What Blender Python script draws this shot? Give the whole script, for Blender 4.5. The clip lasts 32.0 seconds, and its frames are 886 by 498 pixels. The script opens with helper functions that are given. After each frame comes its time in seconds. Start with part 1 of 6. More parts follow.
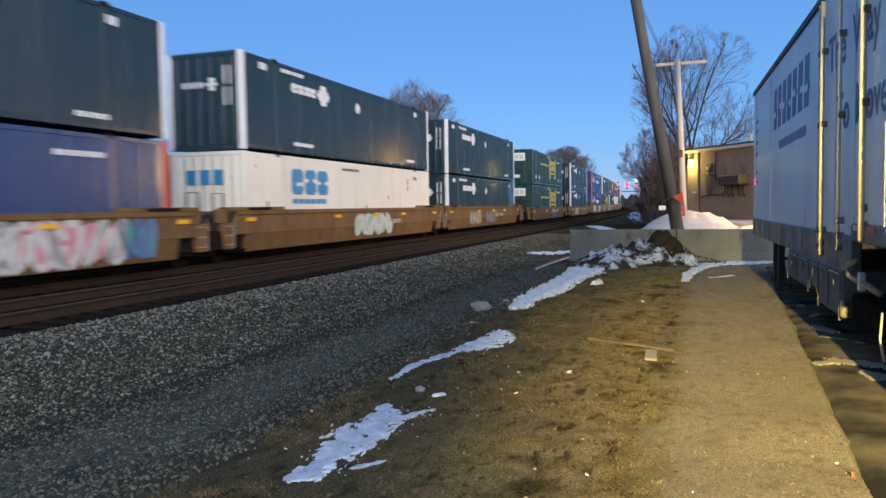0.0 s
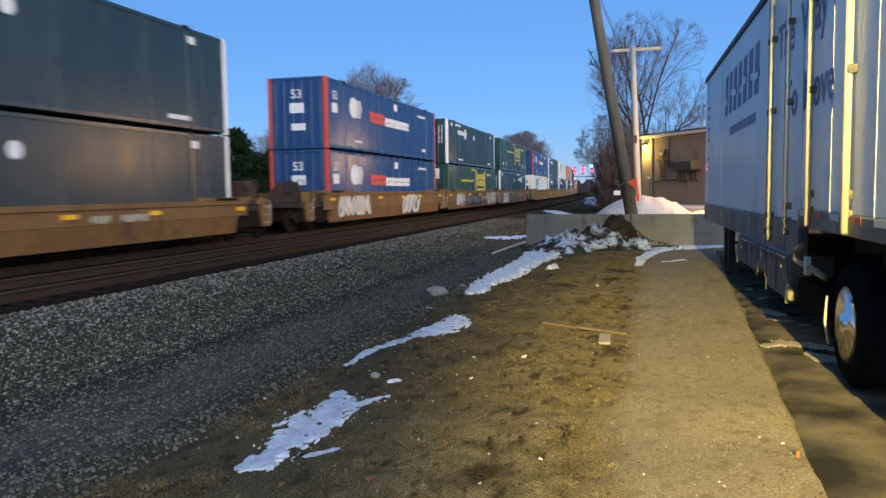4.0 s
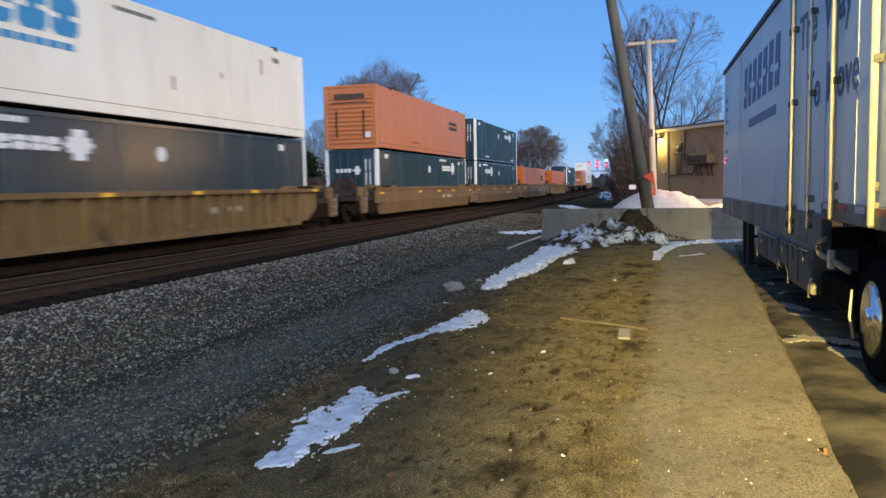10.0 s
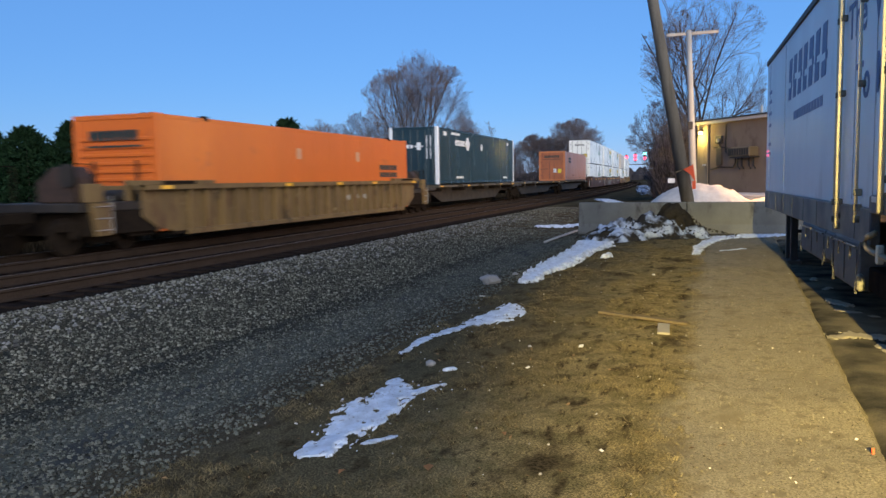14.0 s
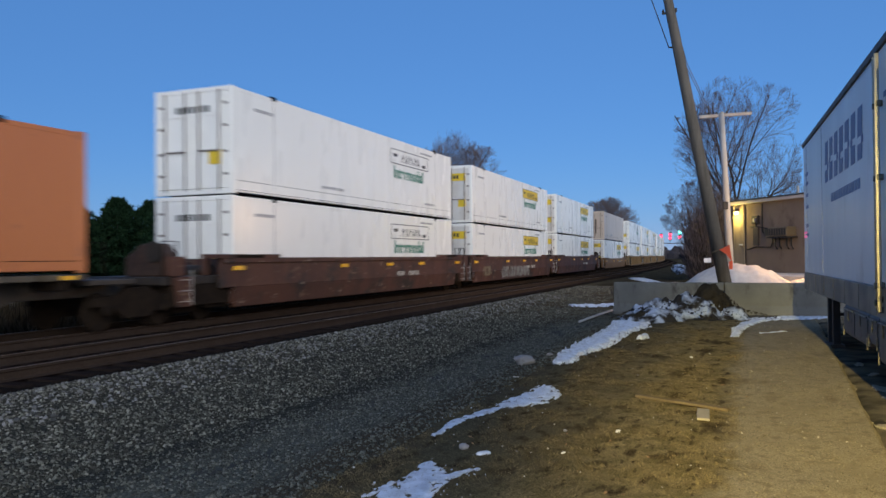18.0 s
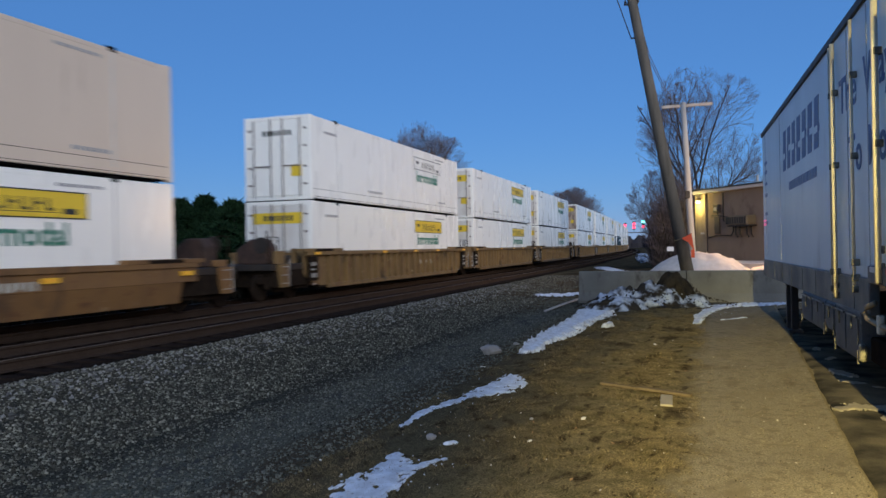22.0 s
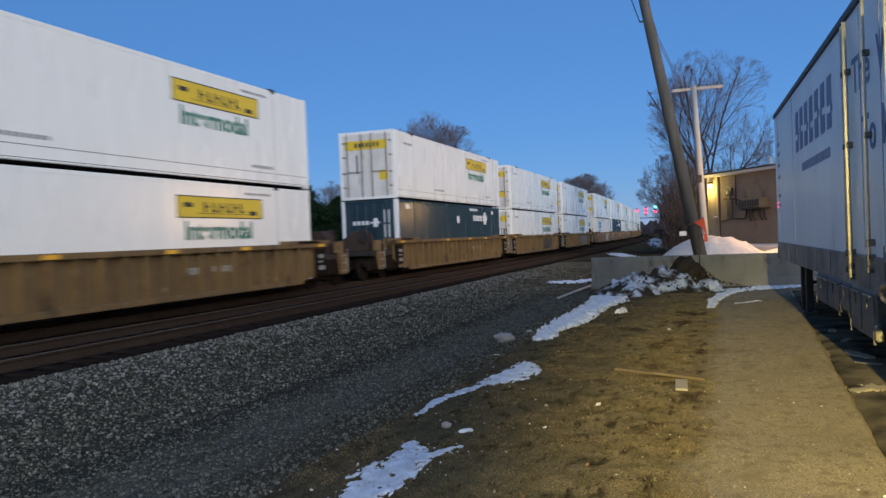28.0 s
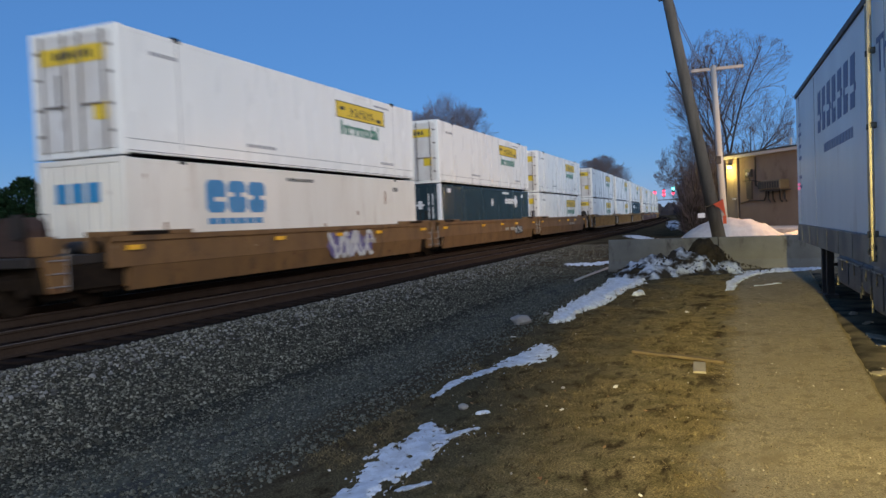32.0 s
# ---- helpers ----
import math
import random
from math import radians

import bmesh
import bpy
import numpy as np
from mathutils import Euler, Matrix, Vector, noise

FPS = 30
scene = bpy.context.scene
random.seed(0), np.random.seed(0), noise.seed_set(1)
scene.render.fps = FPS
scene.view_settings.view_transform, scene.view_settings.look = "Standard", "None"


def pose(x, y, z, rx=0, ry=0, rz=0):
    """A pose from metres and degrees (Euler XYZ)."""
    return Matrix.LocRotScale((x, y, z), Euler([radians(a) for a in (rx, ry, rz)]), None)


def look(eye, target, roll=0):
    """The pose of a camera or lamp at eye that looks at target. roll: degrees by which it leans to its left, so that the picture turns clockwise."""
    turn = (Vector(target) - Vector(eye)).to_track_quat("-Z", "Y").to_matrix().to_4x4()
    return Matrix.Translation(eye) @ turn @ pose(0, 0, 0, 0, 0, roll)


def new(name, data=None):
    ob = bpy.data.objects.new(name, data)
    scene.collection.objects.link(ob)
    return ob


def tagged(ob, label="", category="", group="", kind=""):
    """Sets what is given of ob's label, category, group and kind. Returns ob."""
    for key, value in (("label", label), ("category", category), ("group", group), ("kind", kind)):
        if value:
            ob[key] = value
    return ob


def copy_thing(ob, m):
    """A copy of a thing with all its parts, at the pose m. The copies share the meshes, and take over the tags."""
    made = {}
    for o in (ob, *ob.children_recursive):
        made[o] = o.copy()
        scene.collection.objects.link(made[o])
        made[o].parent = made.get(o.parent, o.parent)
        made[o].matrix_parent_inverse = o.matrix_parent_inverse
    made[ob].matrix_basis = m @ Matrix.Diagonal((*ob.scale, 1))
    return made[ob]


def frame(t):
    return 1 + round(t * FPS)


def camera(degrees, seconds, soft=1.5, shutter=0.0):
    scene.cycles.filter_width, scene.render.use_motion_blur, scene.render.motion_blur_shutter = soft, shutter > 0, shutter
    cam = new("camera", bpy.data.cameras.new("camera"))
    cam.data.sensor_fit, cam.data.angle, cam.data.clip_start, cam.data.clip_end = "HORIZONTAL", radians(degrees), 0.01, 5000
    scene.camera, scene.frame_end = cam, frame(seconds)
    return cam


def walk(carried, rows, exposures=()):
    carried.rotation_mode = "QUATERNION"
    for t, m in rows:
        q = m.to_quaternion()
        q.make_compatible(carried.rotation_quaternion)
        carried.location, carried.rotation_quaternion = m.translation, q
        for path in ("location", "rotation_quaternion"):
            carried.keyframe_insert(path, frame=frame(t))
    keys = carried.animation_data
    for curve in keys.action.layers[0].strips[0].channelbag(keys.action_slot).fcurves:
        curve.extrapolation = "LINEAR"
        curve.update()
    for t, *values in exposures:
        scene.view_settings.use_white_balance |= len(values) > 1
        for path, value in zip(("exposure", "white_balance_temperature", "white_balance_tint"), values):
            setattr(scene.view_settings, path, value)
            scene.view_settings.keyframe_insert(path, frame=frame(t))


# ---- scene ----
# ---- camera ----
cam = camera(60.77, 32.0, soft=1.5, shutter=0.4)
# seconds, eye (x, y, z), yaw, pitch, roll
ROWS = [
    (0.0, 0.051, -0.061, 1.592, 19.07, -3.19, 0.88),
    (0.5, 0.059, -0.060, 1.590, 19.16, -3.34, 1.11),
    (1.0, 0.060, -0.061, 1.594, 18.92, -3.53, 1.18),
    (1.5, 0.063, -0.061, 1.589, 18.22, -3.75, 1.23),
    (2.0, 0.069, -0.062, 1.587, 17.26, -4.04, 1.08),
    (2.5, 0.076, -0.066, 1.590, 16.23, -4.33, 1.01),
    (4.5, 0.038, -0.006, 1.595, 15.86, -4.40, 0.75),
    (5.0, -0.031, -0.025, 1.593, 17.87, -3.17, 0.48),
    (5.5, -0.041, 0.010, 1.606, 19.25, -2.50, 0.21),
    (6.0, -0.053, 0.029, 1.605, 19.99, -1.83, 0.27),
    (6.5, -0.056, 0.037, 1.609, 20.17, -1.60, 0.48),
    (7.0, -0.040, 0.029, 1.605, 19.82, -1.89, 0.65),
    (7.5, -0.011, 0.023, 1.595, 18.96, -2.62, 0.63),
    (8.0, 0.014, 0.012, 1.592, 17.94, -3.48, 0.60),
    (8.5, 0.021, 0.013, 1.593, 17.15, -4.24, 0.64),
    (9.0, 0.022, 0.006, 1.594, 16.70, -4.68, 0.75),
    (9.5, 0.015, 0.012, 1.588, 16.67, -4.82, 0.97),
    (10.0, 0.012, 0.017, 1.588, 16.91, -4.74, 1.07),
    (10.5, 0.003, 0.012, 1.593, 17.22, -4.59, 0.95),
    (11.0, -0.003, 0.016, 1.595, 17.45, -4.50, 0.69),
    (11.5, -0.003, 0.022, 1.592, 17.65, -4.52, 0.55),
    (12.0, 0.001, 0.018, 1.586, 17.87, -4.58, 0.62),
    (12.5, 0.002, 0.017, 1.587, 18.18, -4.73, 0.60),
    (13.0, -0.006, 0.022, 1.587, 18.71, -4.90, 0.71),
    (13.5, -0.013, 0.023, 1.581, 19.44, -5.03, 0.90),
    (15.5, 0.008, 0.016, 1.584, 19.72, -5.53, 1.10),
    (16.0, 0.002, 0.004, 1.577, 19.70, -5.13, 1.04),
    (16.5, -0.002, -0.000, 1.586, 20.04, -4.33, 0.82),
    (17.0, -0.003, -0.004, 1.591, 20.61, -3.30, 0.65),
    (17.5, -0.012, -0.010, 1.604, 21.47, -0.97, 0.55),
    (18.0, -0.010, -0.011, 1.615, 22.15, 0.67, 0.51),
    (18.5, -0.005, -0.016, 1.619, 22.33, 1.10, 0.57),
    (19.0, -0.012, -0.011, 1.618, 22.27, 1.19, 0.63),
    (19.5, -0.008, -0.009, 1.619, 21.92, 0.99, 0.89),
    (20.0, -0.011, 0.003, 1.612, 21.29, 0.65, 0.97),
    (20.5, -0.004, 0.003, 1.612, 20.65, 0.35, 1.04),
    (21.0, 0.003, 0.003, 1.613, 20.07, 0.14, 1.04),
    (21.5, 0.001, 0.001, 1.612, 19.72, 0.03, 1.06),
    (22.0, -0.004, 0.002, 1.610, 19.61, -0.03, 1.10),
    (22.5, -0.009, 0.009, 1.607, 19.71, -0.03, 1.33),
    (23.0, -0.011, 0.015, 1.606, 19.90, -0.02, 1.61),
    (23.5, -0.010, 0.016, 1.609, 20.08, 0.03, 2.00),
    (24.0, -0.016, 0.015, 1.612, 20.08, -0.04, 2.08),
    (24.5, -0.014, 0.016, 1.611, 20.00, -0.16, 2.09),
    (25.0, -0.015, 0.012, 1.613, 19.82, -0.43, 1.95),
    (25.5, -0.008, 0.013, 1.606, 19.71, -0.70, 1.92),
    (27.5, -0.002, 0.006, 1.607, 20.18, -0.90, 2.28),
    (28.0, -0.004, 0.002, 1.602, 20.48, -0.80, 2.27),
    (28.5, -0.011, 0.001, 1.609, 20.79, -0.91, 1.95),
    (29.0, -0.016, 0.004, 1.604, 21.00, -1.08, 1.72),
    (29.5, -0.012, 0.001, 1.603, 21.12, -1.29, 1.60),
    (30.0, -0.011, -0.002, 1.600, 21.27, -1.52, 1.64),
    (30.5, -0.016, 0.000, 1.602, 21.39, -1.70, 1.83),
    (31.0, -0.018, 0.006, 1.603, 21.59, -1.82, 2.07),
    (31.5, -0.012, 0.007, 1.602, 21.70, -1.89, 2.22),
    (32.0, -0.013, 0.016, 1.600, 21.72, -2.08, 2.35),
]
# seconds, stops, kelvin, tint
EXPOSURES = [(0.0, 0.16, 6400, 10), (2.0, 0.22, 6450, 10), (4.5, 0.17, 6350, 10), (6.0, 0.15, 6300, 10), (13.0, 0.15, 6300, 10), (16.0, 0.16, 6300, 10), (17.2, 0.1, 6150, 10), (18.2, -0.34, 6050, 10),
             (20.0, -0.46, 6000, 10), (23.0, -0.4, 5850, 10), (25.5, -0.42, 5950, 10), (29.0, -0.3, 6050, 10), (32.0, -0.36, 6100, 10)]
walk(cam, [(t, pose(x, y, z, 90 + pitch, roll, yaw)) for t, x, y, z, yaw, pitch, roll in ROWS], EXPOSURES)

# ---- dusk light ----
world = bpy.data.worlds.new("dusk")
scene.world = world
world.use_nodes = True
wn = world.node_tree.nodes
wl = world.node_tree.links
sky = wn.new("ShaderNodeTexSky")
sky.sky_type = "NISHITA"
sky.sun_disc = False
sky.sun_elevation = radians(14.0)
sky.sun_rotation = radians(165.0)
sky.air_density, sky.dust_density, sky.ozone_density = 1.0, 0.0, 8.0
tint = wn.new("ShaderNodeVectorMath")
tint.operation = "MULTIPLY_ADD"
tint.inputs[1].default_value = (0.55, 0.4, 0.36)
tint.inputs[2].default_value = (0.5, 1.3, 2.95)      # even twilight blue under the gradient
wl.new(sky.outputs["Color"], tint.inputs[0])
wl.new(tint.outputs["Vector"], wn["Background"].inputs["Color"])
wn["Background"].inputs["Strength"].default_value = 0.15


def lamp(name, kind, energy, colour, m, **values):
    data = bpy.data.lights.new(name, kind)
    data.energy, data.color = energy, colour
    if "size" in values:
        data.shadow_soft_size = values["size"]
    if "angle" in values:
        data.angle = radians(values["angle"])
    if "spot" in values:
        data.spot_size, data.spot_blend = radians(values["spot"]), values["blend"]
    ob = new(name, data)
    ob.matrix_world = m
    return ob


# afterglow of the sunk sun, behind the camera and to its right
lamp("afterglow", "SUN", 5.2, (1.0, 0.92, 0.78), look((24, -26, 3.8), (0, 0, 0)), angle=75)
# sodium yard lamp on the building behind the camera
lamp("yard_light", "SPOT", 78000, (1.0, 0.77, 0.25), look((1.85, -14.0, 8.2), (1.7, 7.2, 0.6)), size=0.2, spot=22, blend=0.97)
# wall lamp on the brick building
lamp("wall_lamp_light", "POINT", 260, (1.0, 0.72, 0.16), pose(-1.18, 54.9, 4.25), size=0.12)
# yard lamps beside the tan building, behind the trailer
lamp("building_yard_light", "POINT", 2700, (1.0, 0.54, 0.18), pose(3.5, 36.6, 4.0), size=0.2)
lamp("second_yard_light", "POINT", 450, (1.0, 0.5, 0.2), pose(7.5, 30.0, 3.4), size=0.2)

# ---- materials ----
MATS = {}


def mat(name, colour, rough=0.7, metal=0.0, var=0.25, scale=3.0, fine=60.0, bump=0.15, dist=0.01, tint=None, spread=0.5,
        streak=0.0, island=0.0, emit=0.0, coat=0.0, spec=0.5, rare=2.0, wear=()):
    """A surface with two scales of variation: large stains towards tint and fine grain, with relief."""
    if name in MATS:
        return MATS[name]
    m = bpy.data.materials.new(name)
    MATS[name] = m
    m.use_nodes = True
    n, l = m.node_tree.nodes, m.node_tree.links
    b = n["Principled BSDF"]
    b.inputs["Roughness"].default_value, b.inputs["Metallic"].default_value = rough, metal
    b.inputs["Coat Weight"].default_value = coat
    b.inputs["Specular IOR Level"].default_value = spec
    if rough >= 0.8:
        b.inputs["Specular IOR Level"].default_value = 0.0
    if emit:
        b.inputs["Emission Color"].default_value = (*colour, 1)
        b.inputs["Emission Strength"].default_value = emit
        b.inputs["Base Color"].default_value = (*colour, 1)
        return m
    at = n.new("ShaderNodeTexCoord")
    big = n.new("ShaderNodeTexNoise")
    big.inputs["Scale"].default_value, big.inputs["Detail"].default_value = scale, 5.0
    if streak:
        grow = n.new("ShaderNodeMapping")
        grow.inputs["Scale"].default_value = (1.0, 1.0, 1.0 / streak)
        l.new(at.outputs["Object"], grow.inputs["Vector"])
        l.new(grow.outputs["Vector"], big.inputs["Vector"])
    else:
        l.new(at.outputs["Object"], big.inputs["Vector"])
    small = n.new("ShaderNodeTexNoise")
    small.inputs["Scale"].default_value, small.inputs["Detail"].default_value = fine, 3.0
    l.new(at.outputs["Object"], small.inputs["Vector"])
    step = n.new("ShaderNodeMapRange")
    step.inputs["From Min"].default_value, step.inputs["From Max"].default_value = 0.5 - spread / 2, 0.5 + spread / 2
    l.new(big.outputs["Fac"], step.inputs["Value"])
    mix = n.new("ShaderNodeMix")
    mix.data_type = "RGBA"
    mix.inputs["A"].default_value = (*colour, 1)
    mix.inputs["B"].default_value = (*(tint or [c * (1 - var) for c in colour]), 1)
    l.new(step.outputs["Result"], mix.inputs["Factor"])
    grain = n.new("ShaderNodeMapRange")
    grain.inputs["To Min"].default_value, grain.inputs["To Max"].default_value = 1 - var, 1 + var
    l.new(small.outputs["Fac"], grain.inputs["Value"])
    mul = n.new("ShaderNodeVectorMath")
    mul.operation = "SCALE"
    l.new(mix.outputs["Result"], mul.inputs[0])
    l.new(grain.outputs["Result"], mul.inputs["Scale"])
    out = mul.outputs["Vector"]
    for colour_, scale_, lo, hi, squeeze in wear:      # chips, smears and runs with ragged edges
        put = n.new("ShaderNodeMapping")
        put.inputs["Scale"].default_value = squeeze
        put.inputs["Location"].default_value = (scale_ * 3.7, lo * 50, hi * 30)
        spots = n.new("ShaderNodeTexNoise")
        spots.inputs["Scale"].default_value, spots.inputs["Detail"].default_value = scale_, 9.0
        spots.inputs["Roughness"].default_value = 0.62
        edge = n.new("ShaderNodeMapRange")
        edge.inputs["From Min"].default_value, edge.inputs["From Max"].default_value = lo, hi
        over = n.new("ShaderNodeMix")
        over.data_type = "RGBA"
        over.inputs["B"].default_value = (*colour_, 1)
        l.new(at.outputs["Object"], put.inputs["Vector"])
        l.new(put.outputs["Vector"], spots.inputs["Vector"])
        l.new(spots.outputs["Fac"], edge.inputs["Value"])
        l.new(edge.outputs["Result"], over.inputs["Factor"])
        l.new(out, over.inputs["A"])
        out = over.outputs["Result"]
    if island:
        geo = n.new("ShaderNodeNewGeometry")
        vary = n.new("ShaderNodeMapRange")
        vary.inputs["To Min"].default_value, vary.inputs["To Max"].default_value = 1 - island, 1 + island * (rare - 1)
        curve = n.new("ShaderNodeMath")
        curve.operation = "POWER"
        curve.inputs[1].default_value = rare - 1
        l.new(geo.outputs["Random Per Island"], curve.inputs[0])
        l.new(curve.outputs[0], vary.inputs["Value"])
        mul2 = n.new("ShaderNodeVectorMath")
        mul2.operation = "SCALE"
        l.new(out, mul2.inputs[0])
        l.new(vary.outputs["Result"], mul2.inputs["Scale"])
        out = mul2.outputs["Vector"]
    l.new(out, b.inputs["Base Color"])
    ro = n.new("ShaderNodeMapRange")
    ro.inputs["To Min"].default_value, ro.inputs["To Max"].default_value = max(rough - 0.12, 0.05), min(rough + 0.12, 1.0)
    l.new(big.outputs["Fac"], ro.inputs["Value"])
    l.new(ro.outputs["Result"], b.inputs["Roughness"])
    if bump:
        bm = n.new("ShaderNodeBump")
        bm.inputs["Strength"].default_value, bm.inputs["Distance"].default_value = bump, dist
        l.new(small.outputs["Fac"], bm.inputs["Height"])
        l.new(bm.outputs["Normal"], b.inputs["Normal"])
    return m


NAVY = mat("navy_paint", (0.014, 0.033, 0.046), 0.25, var=0.3, scale=2.2, streak=9, tint=(0.026, 0.048, 0.06), spread=0.5, spec=0.36)
GREEN = mat("green_paint", (0.015, 0.041, 0.038), 0.28, var=0.3, scale=2.2, streak=9, tint=(0.025, 0.056, 0.052), spread=0.5, spec=0.4)
BLUE = mat("blue_paint", (0.009, 0.045, 0.16), 0.27, var=0.25, scale=2.2, streak=9, tint=(0.018, 0.056, 0.145), spread=0.5)
FRESH_ORANGE = mat("fresh_orange_paint", (0.62, 0.135, 0.014), 0.36, var=0.14, scale=1.2, streak=4, tint=(0.54, 0.125, 0.02), spread=0.6, spec=0.3, wear=(((0.36, 0.1, 0.035), 1.6, 0.6, 0.72, (1, 0.5, 1)),))
ORANGE = mat("orange_paint", (0.49, 0.17, 0.056), 0.34, var=0.14, scale=1.2, streak=4, tint=(0.46, 0.15, 0.05), spread=0.6, wear=(((0.3, 0.11, 0.05), 1.6, 0.6, 0.72, (1, 0.5, 1)),))
WHITE = mat("white_paint", (0.86, 0.85, 0.8), 0.28, var=0.04, scale=0.8, streak=4, tint=(0.8, 0.79, 0.74), spread=0.8, bump=0.05, wear=(((0.62, 0.58, 0.51), 1.3, 0.6, 0.82, (1, 1.6, 0.3)), ((0.4, 0.34, 0.28), 7.0, 0.7, 0.76, (1, 1, 0.7))))
OLDWHITE = mat("old_white_paint", (0.8, 0.77, 0.69), 0.4, var=0.08, scale=1.1, streak=4, tint=(0.68, 0.63, 0.54), spread=0.6, bump=0.05, wear=(((0.5, 0.42, 0.33), 1.2, 0.58, 0.8, (1, 1.8, 0.25)), ((0.26, 0.15, 0.08), 6.0, 0.67, 0.74, (1, 1.2, 0.5))))
BEIGE = mat("beige_paint", (0.64, 0.53, 0.42), 0.36, var=0.06, scale=0.6, streak=5, tint=(0.57, 0.47, 0.37), bump=0.05, wear=(((0.42, 0.33, 0.25), 1.4, 0.6, 0.8, (1, 1.6, 0.3)),))
DOORWHITE = mat("stained_door_paint", (0.74, 0.73, 0.7), 0.45, var=0.1, scale=1.1, streak=3, tint=(0.52, 0.48, 0.43), spread=0.4, wear=(((0.24, 0.17, 0.12), 2.2, 0.6, 0.74, (1.6, 1, 0.5)),))
DOORBEIGE = mat("beige_door_paint", (0.58, 0.48, 0.38), 0.45, var=0.1, scale=1.1, streak=3, tint=(0.48, 0.38, 0.29), spread=0.5, wear=(((0.2, 0.1, 0.06), 2.4, 0.56, 0.7, (1.8, 1, 0.4)),))
DOORRUST = mat("rusty_door_paint", (0.5, 0.42, 0.35), 0.5, var=0.15, scale=1.1, streak=3, tint=(0.3, 0.21, 0.15), spread=0.4, wear=(((0.1, 0.05, 0.03), 2.0, 0.5, 0.64, (1.6, 1, 0.6)), ((0.05, 0.03, 0.02), 4.0, 0.58, 0.68, (1, 1, 0.5))))
POST = mat("white_post_paint", (0.74, 0.75, 0.76), 0.45, var=0.08, scale=2)
REDPOST = mat("red_post_paint", (0.5, 0.06, 0.03), 0.45, var=0.15, scale=2)
SEAM = mat("dark_seam", (0.012, 0.012, 0.013), 0.8, var=0.2)
STEEL = mat("bare_steel", (0.35, 0.34, 0.33), 0.45, metal=0.7, var=0.2)
LOGO_WHITE = mat("logo_white", (0.72, 0.73, 0.74), 0.5, var=0.1, scale=3)
LOGO_YELLOW = mat("logo_yellow", (0.62, 0.47, 0.06), 0.5, var=0.12, scale=3)
LOGO_BLUE = mat("logo_blue", (0.04, 0.24, 0.48), 0.5, var=0.12, scale=3)
LOGO_GREEN = mat("logo_green", (0.035, 0.19, 0.125), 0.5, var=0.12, scale=3)
LOGO_DARK = mat("logo_dark", (0.03, 0.035, 0.03), 0.6, var=0.12, scale=3)
LOGO_RED = mat("logo_red", (0.6, 0.08, 0.05), 0.5, var=0.12, scale=3)
PANEL_YELLOW = mat("panel_yellow", (0.74, 0.53, 0.022), 0.45, var=0.08, scale=2, tint=(0.66, 0.46, 0.03))
CAR_YELLOW = mat("car_yellow_brown", (0.2, 0.108, 0.038), 0.6, var=0.3, scale=1.3, streak=2, tint=(0.135, 0.075, 0.033), spread=0.5, spec=0.3, wear=(((0.065, 0.04, 0.024), 1.5, 0.56, 0.72, (1, 1.4, 0.5)), ((0.11, 0.052, 0.024), 4.0, 0.58, 0.68, (1, 0.6, 1)), ((0.34, 0.25, 0.15), 5.0, 0.66, 0.74, (1, 0.5, 1.2))))
CAR_OCHRE = mat("car_ochre", (0.2, 0.127, 0.048), 0.62, var=0.3, scale=1.6, streak=3, tint=(0.12, 0.078, 0.036), spread=0.5, spec=0.3, wear=(((0.09, 0.042, 0.022), 2.2, 0.56, 0.68, (1, 1.6, 0.4)), ((0.04, 0.03, 0.02), 1.4, 0.6, 0.72, (1, 1.2, 0.6)), ((0.32, 0.24, 0.14), 4.5, 0.63, 0.72, (1, 0.7, 0.9))))
CAR_TAN = mat("car_tan", (0.195, 0.118, 0.052), 0.6, var=0.25, scale=1.1, streak=2, tint=(0.145, 0.09, 0.042), spread=0.6, spec=0.3, wear=(((0.09, 0.055, 0.03), 1.4, 0.57, 0.74, (1, 1.2, 0.5)), ((0.32, 0.24, 0.14), 4.0, 0.65, 0.74, (1, 0.5, 1.2))))
DECK = mat("spine_deck", (0.06, 0.046, 0.032), 0.75, var=0.3, scale=2, tint=(0.028, 0.022, 0.018))
CAR_BROWN = mat("car_brown", (0.085, 0.03, 0.016), 0.66, var=0.3, scale=1.8, streak=4, tint=(0.045, 0.02, 0.013), spread=0.5, wear=(((0.018, 0.013, 0.011), 1.4, 0.53, 0.66, (1, 0.8, 0.8)), ((0.16, 0.1, 0.06), 3.2, 0.6, 0.68, (1, 0.45, 1.5)), ((0.3, 0.25, 0.18), 6.0, 0.64, 0.7, (1, 0.5, 1.3))))
TRUCK = mat("truck_grime", (0.012, 0.01, 0.009), 0.8, var=0.3, scale=6, tint=(0.028, 0.02, 0.014))
RUSTED = mat("rusted_steel", (0.06, 0.03, 0.019), 0.78, var=0.3, scale=4, tint=(0.022, 0.014, 0.01), spread=0.4)
# darkness of the gaps between cars is put into this colour
GAPDARK = mat("gap_dark_car_end", (0.03, 0.021, 0.014), 0.75, var=0.3, scale=3, tint=(0.012, 0.01, 0.009))
REFLECT = mat("reflector_yellow", (0.8, 0.42, 0.02), 0.3, var=0.05)
RAILSTEEL = mat("rail_steel", (0.05, 0.036, 0.028), 0.82, var=0.25, scale=2, fine=30)
RAILTOP = mat("rail_running_surface", (0.2, 0.155, 0.125), 0.72, var=0.2, scale=1.5, fine=30, tint=(0.12, 0.085, 0.066), spec=0.2)
